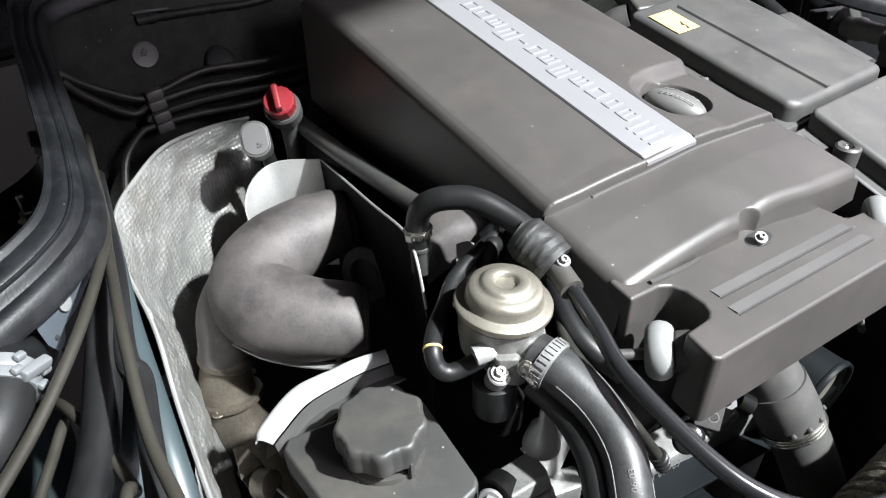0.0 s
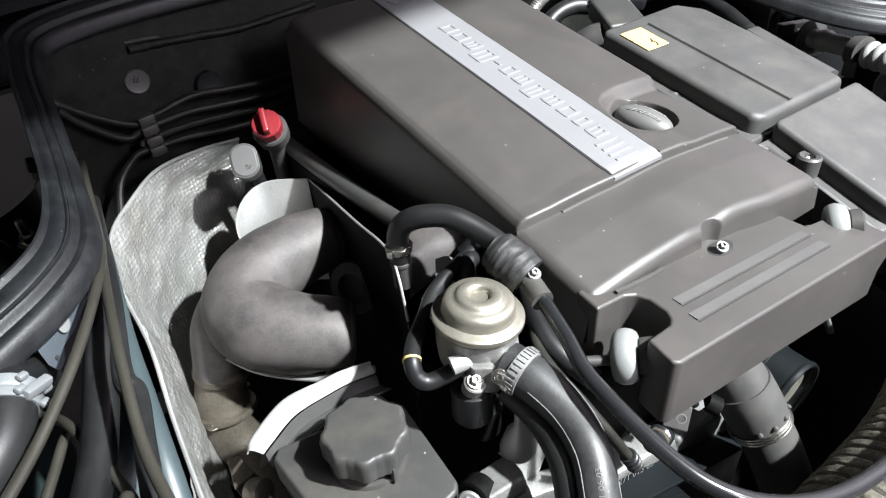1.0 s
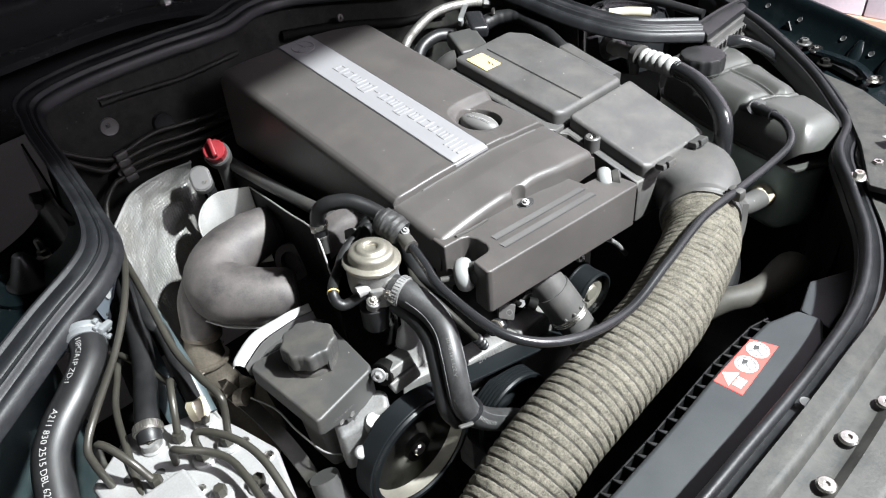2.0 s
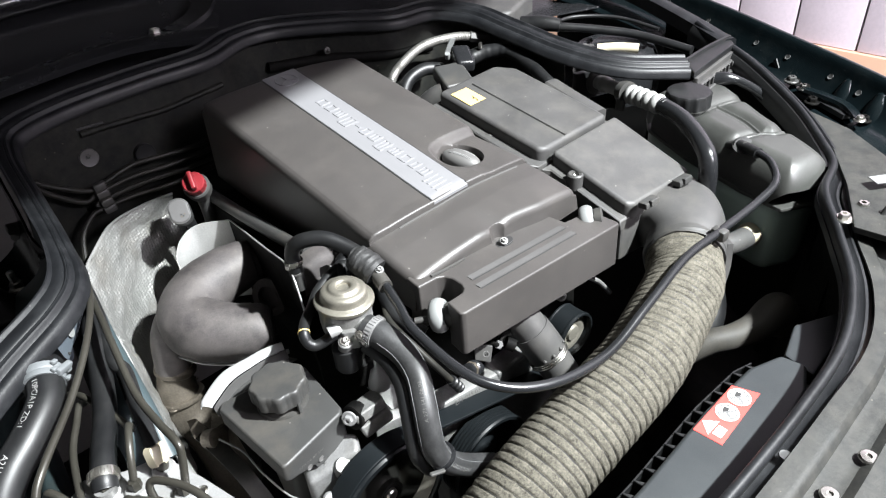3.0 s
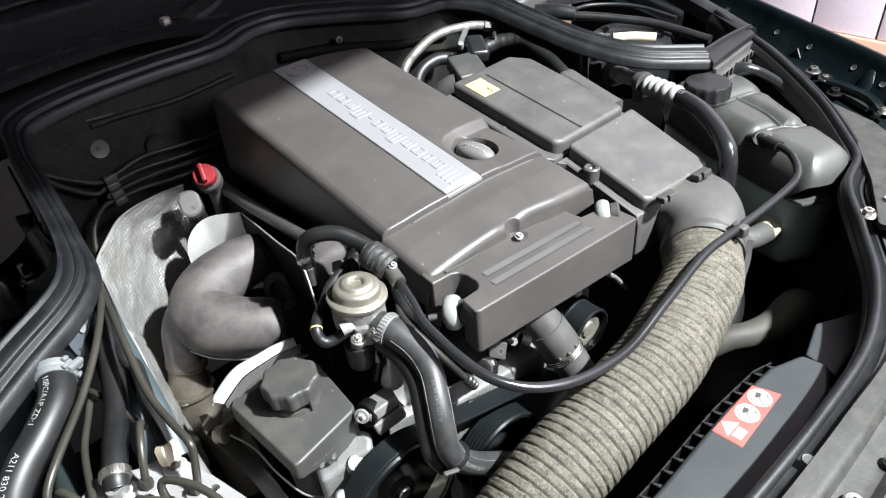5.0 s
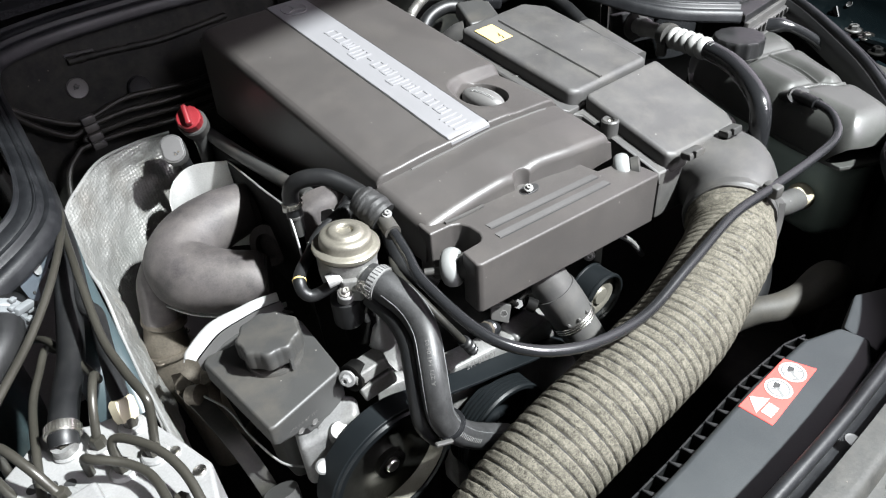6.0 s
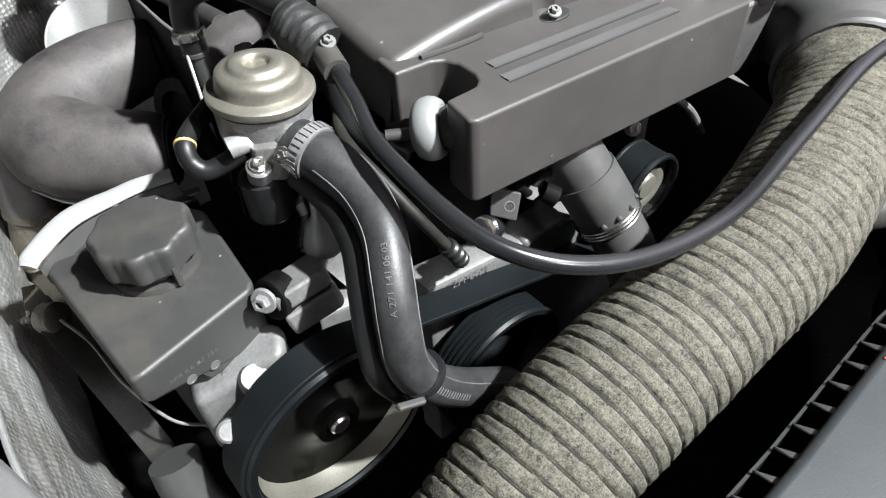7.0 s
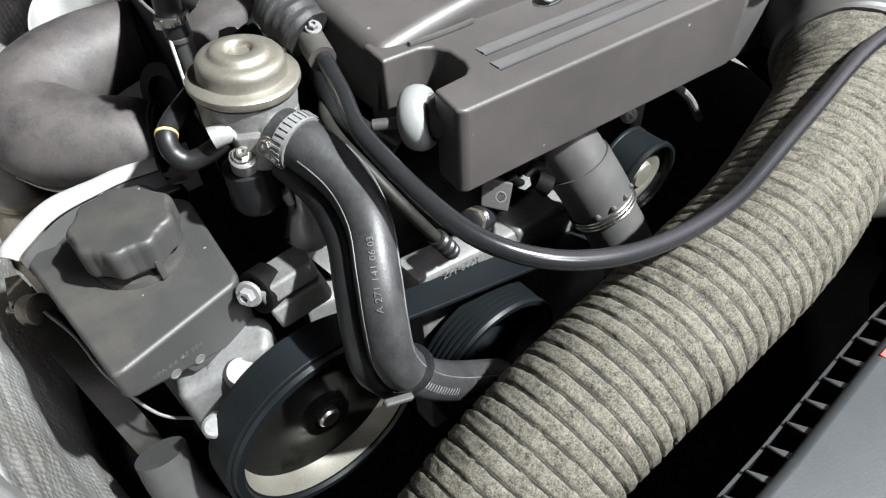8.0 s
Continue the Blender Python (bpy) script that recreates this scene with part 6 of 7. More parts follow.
def belt():
    """The flat back of the drive belt from the pump pulley across to the front of the engine."""
    pts = []
    c, r = Vector((-0.231, 0, 0.611)), 0.0815
    for a in range(190, 66, -6):
        pts.append(Vector((c.x + r * math.cos(radians(a)), -0.137, c.z + r * math.sin(radians(a)))))
    pts += [Vector((-0.16, -0.137, 0.671)), Vector((-0.12, -0.137, 0.656)), Vector((0.0, -0.137, 0.614)), Vector((0.06, -0.137, 0.593)), Vector((0.12, -0.137, 0.572))]
    bm = bmesh.new()
    rings = []
    for i, p in enumerate(pts):
        tdir = (pts[min(i + 1, len(pts) - 1)] - pts[max(i - 1, 0)]).normalized()
        nrm = Vector((-tdir.z, 0, tdir.x))
        if nrm.dot(p - c) < 0 and i < 20:
            nrm.negate()
        if i >= 20 and nrm.z < 0:
            nrm.negate()
        rings.append([bm.verts.new(p + Vector((0, w, 0)) + nrm * h) for w, h in ((-0.0135, -0.0015), (-0.0135, 0.0012), (-0.0128, 0.0018), (0.0128, 0.0018), (0.0135, 0.0012), (0.0135, -0.0015))])
    for a, b in zip(rings, rings[1:]):
        for k in range(6):
            bm.faces.new((a[k], a[(k + 1) % 6], b[(k + 1) % 6], b[k]))
    bm.faces.new(rings[0])
    bm.faces.new(rings[-1][::-1])
    t = thing("drive_belt", (-0.1, -0.137, 0.6), "black rubber drive belt over the pump pulley", "drive belt")
    part("backing", bm, material("belt_rubber", (0.006, 0.0075, 0.0085), 0.5, spec=0.12, grain=80, bump=0.2), t)
    for k in range(5):
        w = -0.0105 + 0.00525 * k
        part("rib", sweep(bmesh.new(), [p + Vector((0, w, 0)) - (p - c).normalized() * 0.003 if i < 21 else p + Vector((0, w, -0.003)) for i, p in enumerate(pts)], circle(0.0017, 5)), PULLEY, t)


belt()


def thermostat_pipe():
    t = thing("thermostat_pipe", (0.02, -0.16, 0.62), "black plastic coolant pipe with a wire clamp and hose", "coolant pipe")
    a = [(0.010, -0.112, 0.752), (0.017, -0.127, 0.729), (0.024, -0.142, 0.707), (0.032, -0.156, 0.683), (0.036, -0.164, 0.668)]
    part("neck", tube(a[:4], 0.0255, 6, 32), BOXPL, t)
    part("sleeve", tube(a[2:], 0.0272, 6, 32), BOXPL, t)
    d = Vector((0.24, -0.50, -0.83)).normalized()
    c = Vector((0.0345, -0.162, 0.671))
    part("hose", tube([c, c + d * 0.03, c + d * 0.06 + Vector((0, 0, -0.006)), c + d * 0.10 + Vector((0, 0, -0.02))], 0.0248, 6, 28), BOXPL, t)
    for k in range(3):
        part("clamp_wire", lathe([(0.0272 + 0.0012 * math.cos(q), 0.0012 * math.sin(q)) for q in (2 * math.pi * i / 8 for i in range(9))], c + d * (0.002 + 0.0032 * k), d, 40, cap=False), STEEL, t)
    side = Vector((-0.75, -0.15, 0.64)).normalized()
    part("maker_mark", lathe([(0.006, 0), (0.006, 0.0006), (0.0045, 0.0008), (0.0043, 0.0003)], Vector((0.028, -0.148, 0.697)) + (side - d * side.dot(d)).normalized() * 0.0258, (side - d * side.dot(d)), 20), FAINT, t)
    for k in range(4):
        o = Matrix.Rotation(0.5 * k - 0.4, 3, d) @ (Vector((0, -0.3, 1)) - d * Vector((0, -0.3, 1)).dot(d)).normalized()
        part("tooth", block(c + o * 0.028 - d * 0.003, (0.005, 0.004, 0.004), (20, 30, 0), 0.001), BOXPL, t)


thermostat_pipe()


ROLL = (-0.103, -0.118, 0.800)


def rollers():
    for x, y, z in ((ROLL[0] - 0.002, ROLL[1] + 0.003, ROLL[2]), (0.172, -0.118, 0.795)):
        t = thing("guide_roller", (x, y, z - 0.02), "pale plastic guide roller in a notch of the belt cover", "roller", "guide rollers")
        ax = (0.62, -0.76, 0.20)
        part("tyre", lathe([(0.011, -0.008), (0.0150, -0.0095), (0.0182, -0.0078), (0.0203, -0.0042), (0.0210, 0.0), (0.0203, 0.0042), (0.0182, 0.0078), (0.0150, 0.0095), (0.0135, 0.0085)], (x, y, z), ax, 48), WHITE, t)
        part("hub", lathe([(0.0130, 0.004), (0.0130, 0.010), (0.0140, 0.011), (0.0150, 0.020), (0.012, 0.022)], (x, y, z), ax, 32), PLASTIC, t)
        part("pin", lathe([(0.004, 0.0), (0.004, 0.03)], (x - 0.026, y + 0.014, z), (0.8, -0.6, 0.05), 12), PLASTIC, t)


rollers()


# ---------------------------------------------------------------- brake unit, lines and hoses on the exhaust side
def brake_unit():
    t = thing("brake_control_unit", (-0.46, -0.08, 0.62), "pale aluminium brake control block with screwed-in pipes", "brake unit")
    z = 0.786
    part("block", prism([(-0.5427, -0.0545), (-0.4921, -0.0179), (-0.4564, -0.0392), (-0.4232, -0.0477), (-0.4066, -0.1019), (-0.395, -0.1476), (-0.4116, -0.2056), (-0.4216, -0.2389), (-0.5378, -0.2306)], 0.64, z, 0.004, 3), BLOCKALU, t)
    part("step_block", prism([(-0.5295, -0.1144), (-0.4714, -0.1144), (-0.4714, -0.2223), (-0.5295, -0.2223)], z - 0.002, z + 0.018, 0.004, 3), BLOCKALU, t)
    part("motor", lathe([(0.037, 0), (0.037, 0.075), (0.033, 0.083)], (-0.488, -0.255, 0.735), (0, -1, 0), 32), DARKMET, t)
    for x, y in [(-0.4805, -0.0563), (-0.4514, -0.1077), (-0.4265, -0.1102), (-0.4581, -0.0712), (-0.4963, -0.1019), (-0.4589, -0.1559), (-0.4282, -0.1724), (-0.4299, -0.0679)]:
        b = part("port", lathe([(0.0116, 0), (0.0116, 0.004), (0.010, 0.006)], (x, y, z - 0.002), n=24), BLOCKALU, t)
        part("union_nut", lathe([(0.0063, 0.004), (0.0063, 0.014), (0.005, 0.016)], (x, y, z - 0.002), n=6), LINE, b)
    part("fitting", lathe([(0.009, 0), (0.0105, 0.005), (0.0105, 0.017), (0.0085, 0.020)], (-0.4305, -0.066, z + 0.008), (0.1, 0.5, 0.85), 6), BEIGE, t, "beige plastic hose fitting")
    for k in range(3):
        part("recess", lathe([(0.005, 0), (0.005, 0.0008), (0.0034, 0.001)], (-0.513 + 0.012 * k, -0.073 - 0.008 * k, z - 0.0003), n=16), INK, t)
    for x, y in ((-0.406, -0.150), (-0.414, -0.118), (-0.470, -0.135)):
        part("plug_screw", lathe([(0.0052, 0), (0.0052, 0.0016), (0.0040, 0.0022), (0.0018, 0.0012)], (x, y, z - 0.0004), n=20), STEEL, t)


brake_unit()


TEALPLATE = [(-0.4184, 0.1771, 0.8011), (-0.4032, 0.1598, 0.7859), (-0.4488, 0.0292, 0.7938), (-0.4255, 0.0292, 0.7813)]


def lines():
    """Coated metal lines that run down from the bulkhead into the brake unit."""
    def run(pts, r=0.0037, mat=None, label="olive coated brake line bent down into the brake unit"):
        ob = part("brake_line", tube(pts, r, 8, 12), mat or LINE)
        tagged(ob, label, "metal pipe", "brake lines")
    run([(-0.366, 0.45, 0.826), (-0.3745, 0.3571, 0.8322), (-0.3822, 0.248, 0.8481), (-0.3876, 0.1858, 0.8581), (-0.4039, 0.1226, 0.8664), (-0.4321, 0.0635, 0.8623), (-0.4663, 0.012, 0.855), (-0.5071, -0.0426, 0.8521), (-0.5261, -0.0629, 0.8416), (-0.5295, -0.0679, 0.8234), (-0.527, -0.0687, 0.7819)])
    run([(-0.362, 0.44, 0.818), (-0.3739, 0.3263, 0.8306), (-0.3842, 0.23, 0.8422), (-0.3933, 0.1632, 0.8526), (-0.4015, 0.1008, 0.8579), (-0.4079, 0.0549, 0.8558), (-0.4164, -0.0094, 0.8405), (-0.4158, -0.0604, 0.8383), (-0.4133, -0.0928, 0.8358), (-0.4149, -0.1011, 0.825), (-0.424, -0.1085, 0.7943)], 0.0038)
    run([(-0.4711, 0.1226, 0.7785), (-0.4562, 0.0792, 0.8013), (-0.443, 0.0292, 0.8063), (-0.4348, -0.0153, 0.8074), (-0.4364, -0.0264, 0.8227), (-0.4431, -0.046, 0.8248), (-0.4498, -0.0596, 0.8167), (-0.4572, -0.0695, 0.7985)])
    run([(-0.4539, 0.1226, 0.7527), (-0.4595, 0.0792, 0.7912), (-0.4713, 0.0506, 0.7941), (-0.4888, 0.0137, 0.7901), (-0.5021, -0.0494, 0.79), (-0.5104, -0.0936, 0.7835), (-0.5129, -0.1476, 0.7736)])
    run([(-0.5254, -0.035, 0.773), (-0.5212, -0.0477, 0.819), (-0.5145, -0.0604, 0.825), (-0.5046, -0.0853, 0.8151), (-0.4979, -0.1002, 0.7968)], 0.0038)
    run([(-0.473, -0.0895, 0.7819), (-0.4714, -0.0978, 0.8109), (-0.4647, -0.1102, 0.8167), (-0.4465, -0.1268, 0.8109), (-0.4365, -0.1517, 0.8068), (-0.4382, -0.2056, 0.8026)])
    run([(-0.4514, -0.1077, 0.7902), (-0.4506, -0.1027, 0.8134), (-0.4431, -0.1061, 0.82), (-0.4257, -0.1351, 0.8192), (-0.4174, -0.1724, 0.8134), (-0.4216, -0.2306, 0.7985)])

    t = thing("water_hose", (-0.4547, 0.0377, 0.7711), "dark rubber hose with a spring clamp on the brake unit's spigot", "rubber hose")
    p = [(-0.3816, 0.3263, 0.819), (-0.3952, 0.23, 0.8284), (-0.4123, 0.13, 0.8263), (-0.4312, 0.0678, 0.8137), (-0.4463, 0.0249, 0.8064), (-0.4647, -0.0179, 0.8042), (-0.4763, -0.046, 0.7999), (-0.4805, -0.0554, 0.7935)]
    part("hose", tube(p, 0.0120, 8, 20), RUBBER, t)
    clamp_ring([(-0.4747, -0.0409, 0.8006), (-0.478, -0.0494, 0.7983)], 0.0122, 0.010, STEEL, t)
    part("spigot", lathe([(0.010, -0.02), (0.010, 0.012)], (-0.4805, -0.0563, 0.786), n=20), ALU, t)
    t = thing("vacuum_line", (-0.413, 0.0377, 0.7878), "dark hose with a kink running to a beige fitting", "rubber hose")
    part("hose", tube([(-0.3716, 0.3571, 0.8127), (-0.3821, 0.2663, 0.8223), (-0.3951, 0.1632, 0.8288), (-0.4109, 0.0792, 0.8222), (-0.4079, 0.0592, 0.8165), (-0.4164, 0.012, 0.8151), (-0.4248, -0.035, 0.8104), (-0.429, -0.0596, 0.8051)], 0.0074, 8, 16), RUBBER, t)
    t = thing("sleeved_cable", (-0.4003, 0.0721, 0.8036), "teal-grey sleeved cable beside the foil shield", "cable")
    part("sleeve", tube([(-0.3777, 0.3263, 0.8142), (-0.3878, 0.23, 0.8165), (-0.4002, 0.13, 0.8125), (-0.4062, 0.0635, 0.8038), (-0.4114, 0.012, 0.7884), (-0.4173, -0.0307, 0.7563)], lambda u: 0.0078 + 0.0025 * u, 8, 16), TEAL, t)

    t = thing("teal_sheet", (-0.413, 0.0292, 0.738), "pale teal painted sheet between the hoses", "sheet panel")
    part("sheet", patch([TEALPLATE[:2], TEALPLATE[2:4], [(x, y - 0.02, z - 0.12) for x, y, z in TEALPLATE[2:4]]], 4, 8, 0.002), TEAL, t)

    t = thing("heater_hose", (-0.4963, 0.0035, 0.7886), "thick black heater hose with white lettering and a grey clamp", "rubber hose")
    p = [(-0.466, 0.160, 0.780), (-0.468, 0.128, 0.815), (-0.470, 0.092, 0.842), (-0.475, 0.068, 0.852), (-0.485, 0.039, 0.846), (-0.510, 0.013, 0.838), (-0.536, -0.006, 0.829), (-0.555, -0.028, 0.820), (-0.568, -0.062, 0.805), (-0.580, -0.105, 0.786)]
    part("hose", tube(p, 0.0174, 10, 28), RUBBER, t)
    tube_text("10PC/A1P ZD:1", 0.0085, p, 0.0174, 0.132, 1.25, PRINT, t)
    tube_text("A211 830 2515 DBL 6254.12", 0.0085, p, 0.0174, 0.212, 1.45, PRINT, t)
    d = (Vector(p[4]) - Vector(p[3])).normalized()
    c = Vector(p[3]) + d * 0.003
    ring = part("hose_clamp", lathe([(0.0174, -0.008), (0.0201, -0.008), (0.0204, -0.002), (0.0192, 0.0), (0.0204, 0.002), (0.0201, 0.008), (0.0174, 0.008)], c, d, 36), GREYCLAMP, t, "grey plastic hose clamp")
    side = Vector((0.75, -0.55, 0.35))
    side = (side - d * side.dot(d)).normalized()
    for k, (lift, along) in enumerate(((0.4, -0.005), (0.4, 0.005), (-0.5, -0.005), (-0.5, 0.006))):
        o = (Matrix.Rotation(lift, 3, d) @ side) * 0.0235 + d * along
        part("ear", block(c + o * 0.94, (0.007, 0.005, 0.0045), (20, 15, 40), 0.0015, 2), GREYCLAMP, ring)
    part("latch", block(c + (Matrix.Rotation(-0.05, 3, d) @ side) * 0.0225, (0.020, 0.007, 0.008), (20, 15, 40), 0.002, 2), GREYCLAMP, ring)

    t = thing("seal_bracket", (-0.43, 0.18, 0.75), "grey-green sheet bracket with a round hole under the seal", "bracket")
    bm = bmesh.new()
    outline = [(-0.392, 0.178, 0.858), (-0.422, 0.138, 0.862), (-0.449, 0.104, 0.867), (-0.451, 0.099, 0.855), (-0.4495, 0.097, 0.841), (-0.446, 0.099, 0.832), (-0.443, 0.103, 0.830), (-0.440, 0.107, 0.832), (-0.437, 0.113, 0.839), (-0.428, 0.125, 0.839), (-0.411, 0.149, 0.845), (-0.396, 0.171, 0.853)]
    vs = [bm.verts.new(v) for v in outline]
    f = bm.faces.new(vs)
    bmesh.ops.solidify(bm, geom=[f], thickness=0.002)
    part("plate", bm, BLUEGREY, t)
    out = Vector((0.8, -0.6, 0.15)).normalized()
    part("hole", lathe([(0.006, 0), (0.0065, 0.0016), (0.0, 0.0016)], Vector((-0.433, 0.121, 0.852)) + out * 0.0008, out, 20), WHITE, t)
    for q in ((-0.4215, 0.1365, 0.853), (-0.408, 0.155, 0.855)):
        part("slot", block(Vector(q) + out * 0.0015, (0.010, 0.001, 0.003), (0, 0, 53), 0.0003, 1), INK, t)
    part("rivet", lathe([(0.0018, 0), (0.0016, 0.001)], Vector((-0.4445, 0.104, 0.839)) + out * 0.001, out, 12), INK, t)


lines()


def bulkhead_lines():
    t = thing("bulkhead_fold", (-0.2, 0.53, 0.88), "rough dirty fold pressed along the bulkhead", "sheet metal")
    ridge = [(-0.262, 0.536, 0.893), (-0.214, 0.541, 0.890), (-0.165, 0.544, 0.886), (-0.122, 0.545, 0.883), (-0.066, 0.543, 0.887), (-0.01, 0.545, 0.890)]
    part("ridge", tube(ridge, lambda u: 0.0050 + 0.0014 * noise.noise(Vector((u * 30, 2, 5))) * (1 + u), 14, 10), BULKMET, t)
    part("slot", block((-0.243, 0.5395, 0.900), (0.042, 0.004, 0.0036), (0, 5, 3), 0.001), INK, t)

    t = thing("bulkhead_lines", (-0.26, 0.48, 0.79), "four dirty olive lines clipped to the bulkhead", "metal pipe")
    runs = [[(-0.363, 0.492, 0.872), (-0.332, 0.495, 0.845), (-0.29, 0.495, 0.820), (-0.262, 0.497, 0.823), (-0.213, 0.502, 0.831), (-0.16, 0.503, 0.826), (-0.11, 0.503, 0.822)],
            [(-0.361, 0.490, 0.862), (-0.342, 0.492, 0.838), (-0.304, 0.494, 0.806), (-0.276, 0.495, 0.811), (-0.219, 0.500, 0.813), (-0.166, 0.501, 0.808), (-0.11, 0.501, 0.806)],
            [(-0.29, 0.485, 0.793), (-0.282, 0.489, 0.798), (-0.228, 0.496, 0.798), (-0.175, 0.499, 0.794), (-0.12, 0.50, 0.79)],
            [(-0.348, 0.44, 0.730), (-0.330, 0.468, 0.765), (-0.305, 0.480, 0.785), (-0.288, 0.484, 0.788), (-0.234, 0.492, 0.785), (-0.182, 0.495, 0.778), (-0.12, 0.497, 0.775)]]
    for r in runs:
        part("line", tube(r + [(0.02, r[-1][1] + 0.012, r[-1][2] - 0.004)], 0.0042, 8, 10), OLDLINE, t)
    for z, y in ((0.823, 0.490), (0.811, 0.488), (0.798, 0.483), (0.787, 0.479)):
        part("clip", block((-0.275, y, z), (0.020, 0.012, 0.0125), (0, -5, 0), 0.003, 2), PLASTIC, t)
    for x, z, r in ((-0.264, 0.854, 0.0150), (-0.179, 0.826, 0.0175)):
        g = part("grommet", lathe([(r, -0.03), (r, 0.003), (r * 0.92, 0.0045), (r * 0.75, 0.0035), (0.0, 0.003)], (x, 0.536, z), (0, -1, 0.1), 32), RIBPL if r < 0.016 else RUBBER, t)
        if r < 0.016:
            for k in range(5):
                part("torn_flap", block((x - 0.003 + 0.0028 * (k % 3), 0.5318, z + 0.001 + 0.003 * (k // 2)), (0.0032, 0.0016, 0.0022), (0, 23 * k, 10), 0.0004, 1), INK if k % 2 else BOXPL, g)


bulkhead_lines()


# ---------------------------------------------------------------- coolant tank and far corner
def coolant_tank():
    t = thing("coolant_tank", (0.55, -0.1, 0.58), "smoky translucent coolant expansion tank with a black screw cap", "coolant tank")
    # one moulded shell that swells between sunken weld lines
    rim = [(0.556, 0.030), (0.60, 0.062), (0.72, 0.030), (0.715, -0.045), (0.64, -0.16), (0.606, -0.220), (0.553, -0.298), (0.500, -0.302), (0.447, -0.272), (0.462, -0.20), (0.502, -0.08)]
    WELDS = ([(0.535, -0.055), (0.563, -0.063), (0.605, -0.073), (0.661, -0.092), (0.72, -0.11)], [(0.600, -0.075), (0.577, -0.135), (0.548, -0.178)], [(0.47, -0.15), (0.507, -0.160), (0.548, -0.178), (0.564, -0.197), (0.60, -0.20)])
    outline = [(v.x, v.y) for v in smooth_path([(x, y, 0) for x, y in rim + rim[:1]], 26)]
    edge = np.array(outline)
    def gap(points, x, y):
        a, b = points[:-1], points[1:]
        ab = b - a
        f = np.clip(((x - a[:, 0]) * ab[:, 0] + (y - a[:, 1]) * ab[:, 1]) / np.maximum((ab ** 2).sum(1), 1e-12), 0, 1)
        return float(np.hypot(a[:, 0] + f * ab[:, 0] - x, a[:, 1] + f * ab[:, 1] - y).min())
    seams = [np.array([(v.x, v.y) for v in smooth_path([(x, y, 0) for x, y in w], 8)]) for w in WELDS]
    mid, rings, count = np.array((0.573, -0.125)), 96, len(outline) - 1
    verts = [(*mid, 0.0)] + [(*(mid + (edge[j] - mid) * (0.96 * i / rings)), 0.0) for i in range(1, rings + 1) for j in range(count)]
    for k, (x, y, _) in enumerate(verts):
        d, g = gap(edge, x, y) - 0.004, min(gap(w, x, y) for w in seams)
        swell = (1 - (1 - min(max(d, 0.0) / 0.042, 1.0)) ** 2) ** 0.5
        verts[k] = (x, y, 0.738 + 0.066 * swell - 0.0085 * swell * math.exp(-(g / 0.011) ** 2) + 0.0042 * swell * math.exp(-(g / 0.0024) ** 2))
    faces = [(0, 1 + j, 1 + (j + 1) % count) for j in range(count)]
    for i in range(rings - 1):
        for j in range(count):
            m, n = 1 + i * count, (j + 1) % count
            faces.append((m + j, m + count + j, m + count + n, m + n))
    shell = mesh_of("shell", verts, faces, TANK)
    flat = bmesh.new()
    flat.from_mesh(shell)
    bmesh.ops.recalc_face_normals(flat, faces=flat.faces)
    if sum(f.normal.z for f in flat.faces) < 0:
        bmesh.ops.reverse_faces(flat, faces=flat.faces)
    flat.to_mesh(shell)
    flat.free()
    place("shell", shell, t)
    part("well", lathe([(0.016, -0.002), (0.017, 0.0), (0.012, 0.0012), (0.0, 0.0012)], (0.494, -0.178, 0.7985), (-0.35, -0.25, 0.9), 24), INK, t)
    part("weld_rim", prism(rim, 0.733, 0.7405, 0.003, 2), TANK, t)
    part("lower_shell", prism([(x * 0.96 + 0.022, y * 0.95 - 0.004) for x, y in rim], 0.61, 0.735, 0.02, 3), TANKLOW, t, "milky green lower half")
    c = (0.558, -0.040, 0.0)
    cap = part("screw_cap", lathe([(0.037, 0.808), (0.0385, 0.811), (0.0385, 0.829), (0.036, 0.8335), (0.030, 0.835), (0.0, 0.835)], c, n=144, lobes=14, depth=0.022), RUBBER, t, "ribbed black screw cap")
    part("neck", lathe([(0.034, 0.79), (0.034, 0.806), (0.038, 0.807), (0.038, 0.8085)], c, n=48), TANK, t)
    n = part("nipple", tube([(0.505, -0.150, 0.785), (0.496, -0.168, 0.795), (0.488, -0.185, 0.801)], 0.008, 4, 16), PLASTIC, t)
    part("nipple_clip", lathe([(0.008, -0.003), (0.0115, -0.003), (0.0115, 0.003), (0.008, 0.003)], (0.495, -0.170, 0.7955), (-0.4, -0.8, 0.4), 20), PLASTIC, n)

    t = thing("heater_return_hose", (0.5, 0.0, 0.74), "shiny black hose with a pale corrugated sleeve", "rubber hose")
    p = [(0.522, 0.140, 0.820), (0.503, 0.077, 0.828), (0.492, 0.036, 0.831), (0.486, 0.004, 0.833), (0.477, -0.037, 0.834), (0.451, -0.093, 0.834), (0.408, -0.150, 0.828), (0.388, -0.176, 0.805), (0.386, -0.182, 0.72)]
    part("hose", tube(p[3:], 0.0138, 10, 24), GLOSSY, t)
    def cor(u):
        return 0.0130 + 0.0042 * abs(math.sin(5 * math.pi * u)) ** 0.8
    part("corrugated_sleeve", tube(p[2:5], cor, 30, 20), PALE, t, "pale grey corrugated plastic sleeve")
    part("coupling", lathe([(0.014, -0.008), (0.0195, -0.007), (0.0195, 0.007), (0.014, 0.008)], (0.4945, 0.046, 0.831), (-0.28, -0.95, 0.06), 28), PLASTIC, t)
    part("coupling_lug", block((0.483, 0.046, 0.812), (0.012, 0.016, 0.022), (0, 0, 15), 0.003, 2), PLASTIC, t)
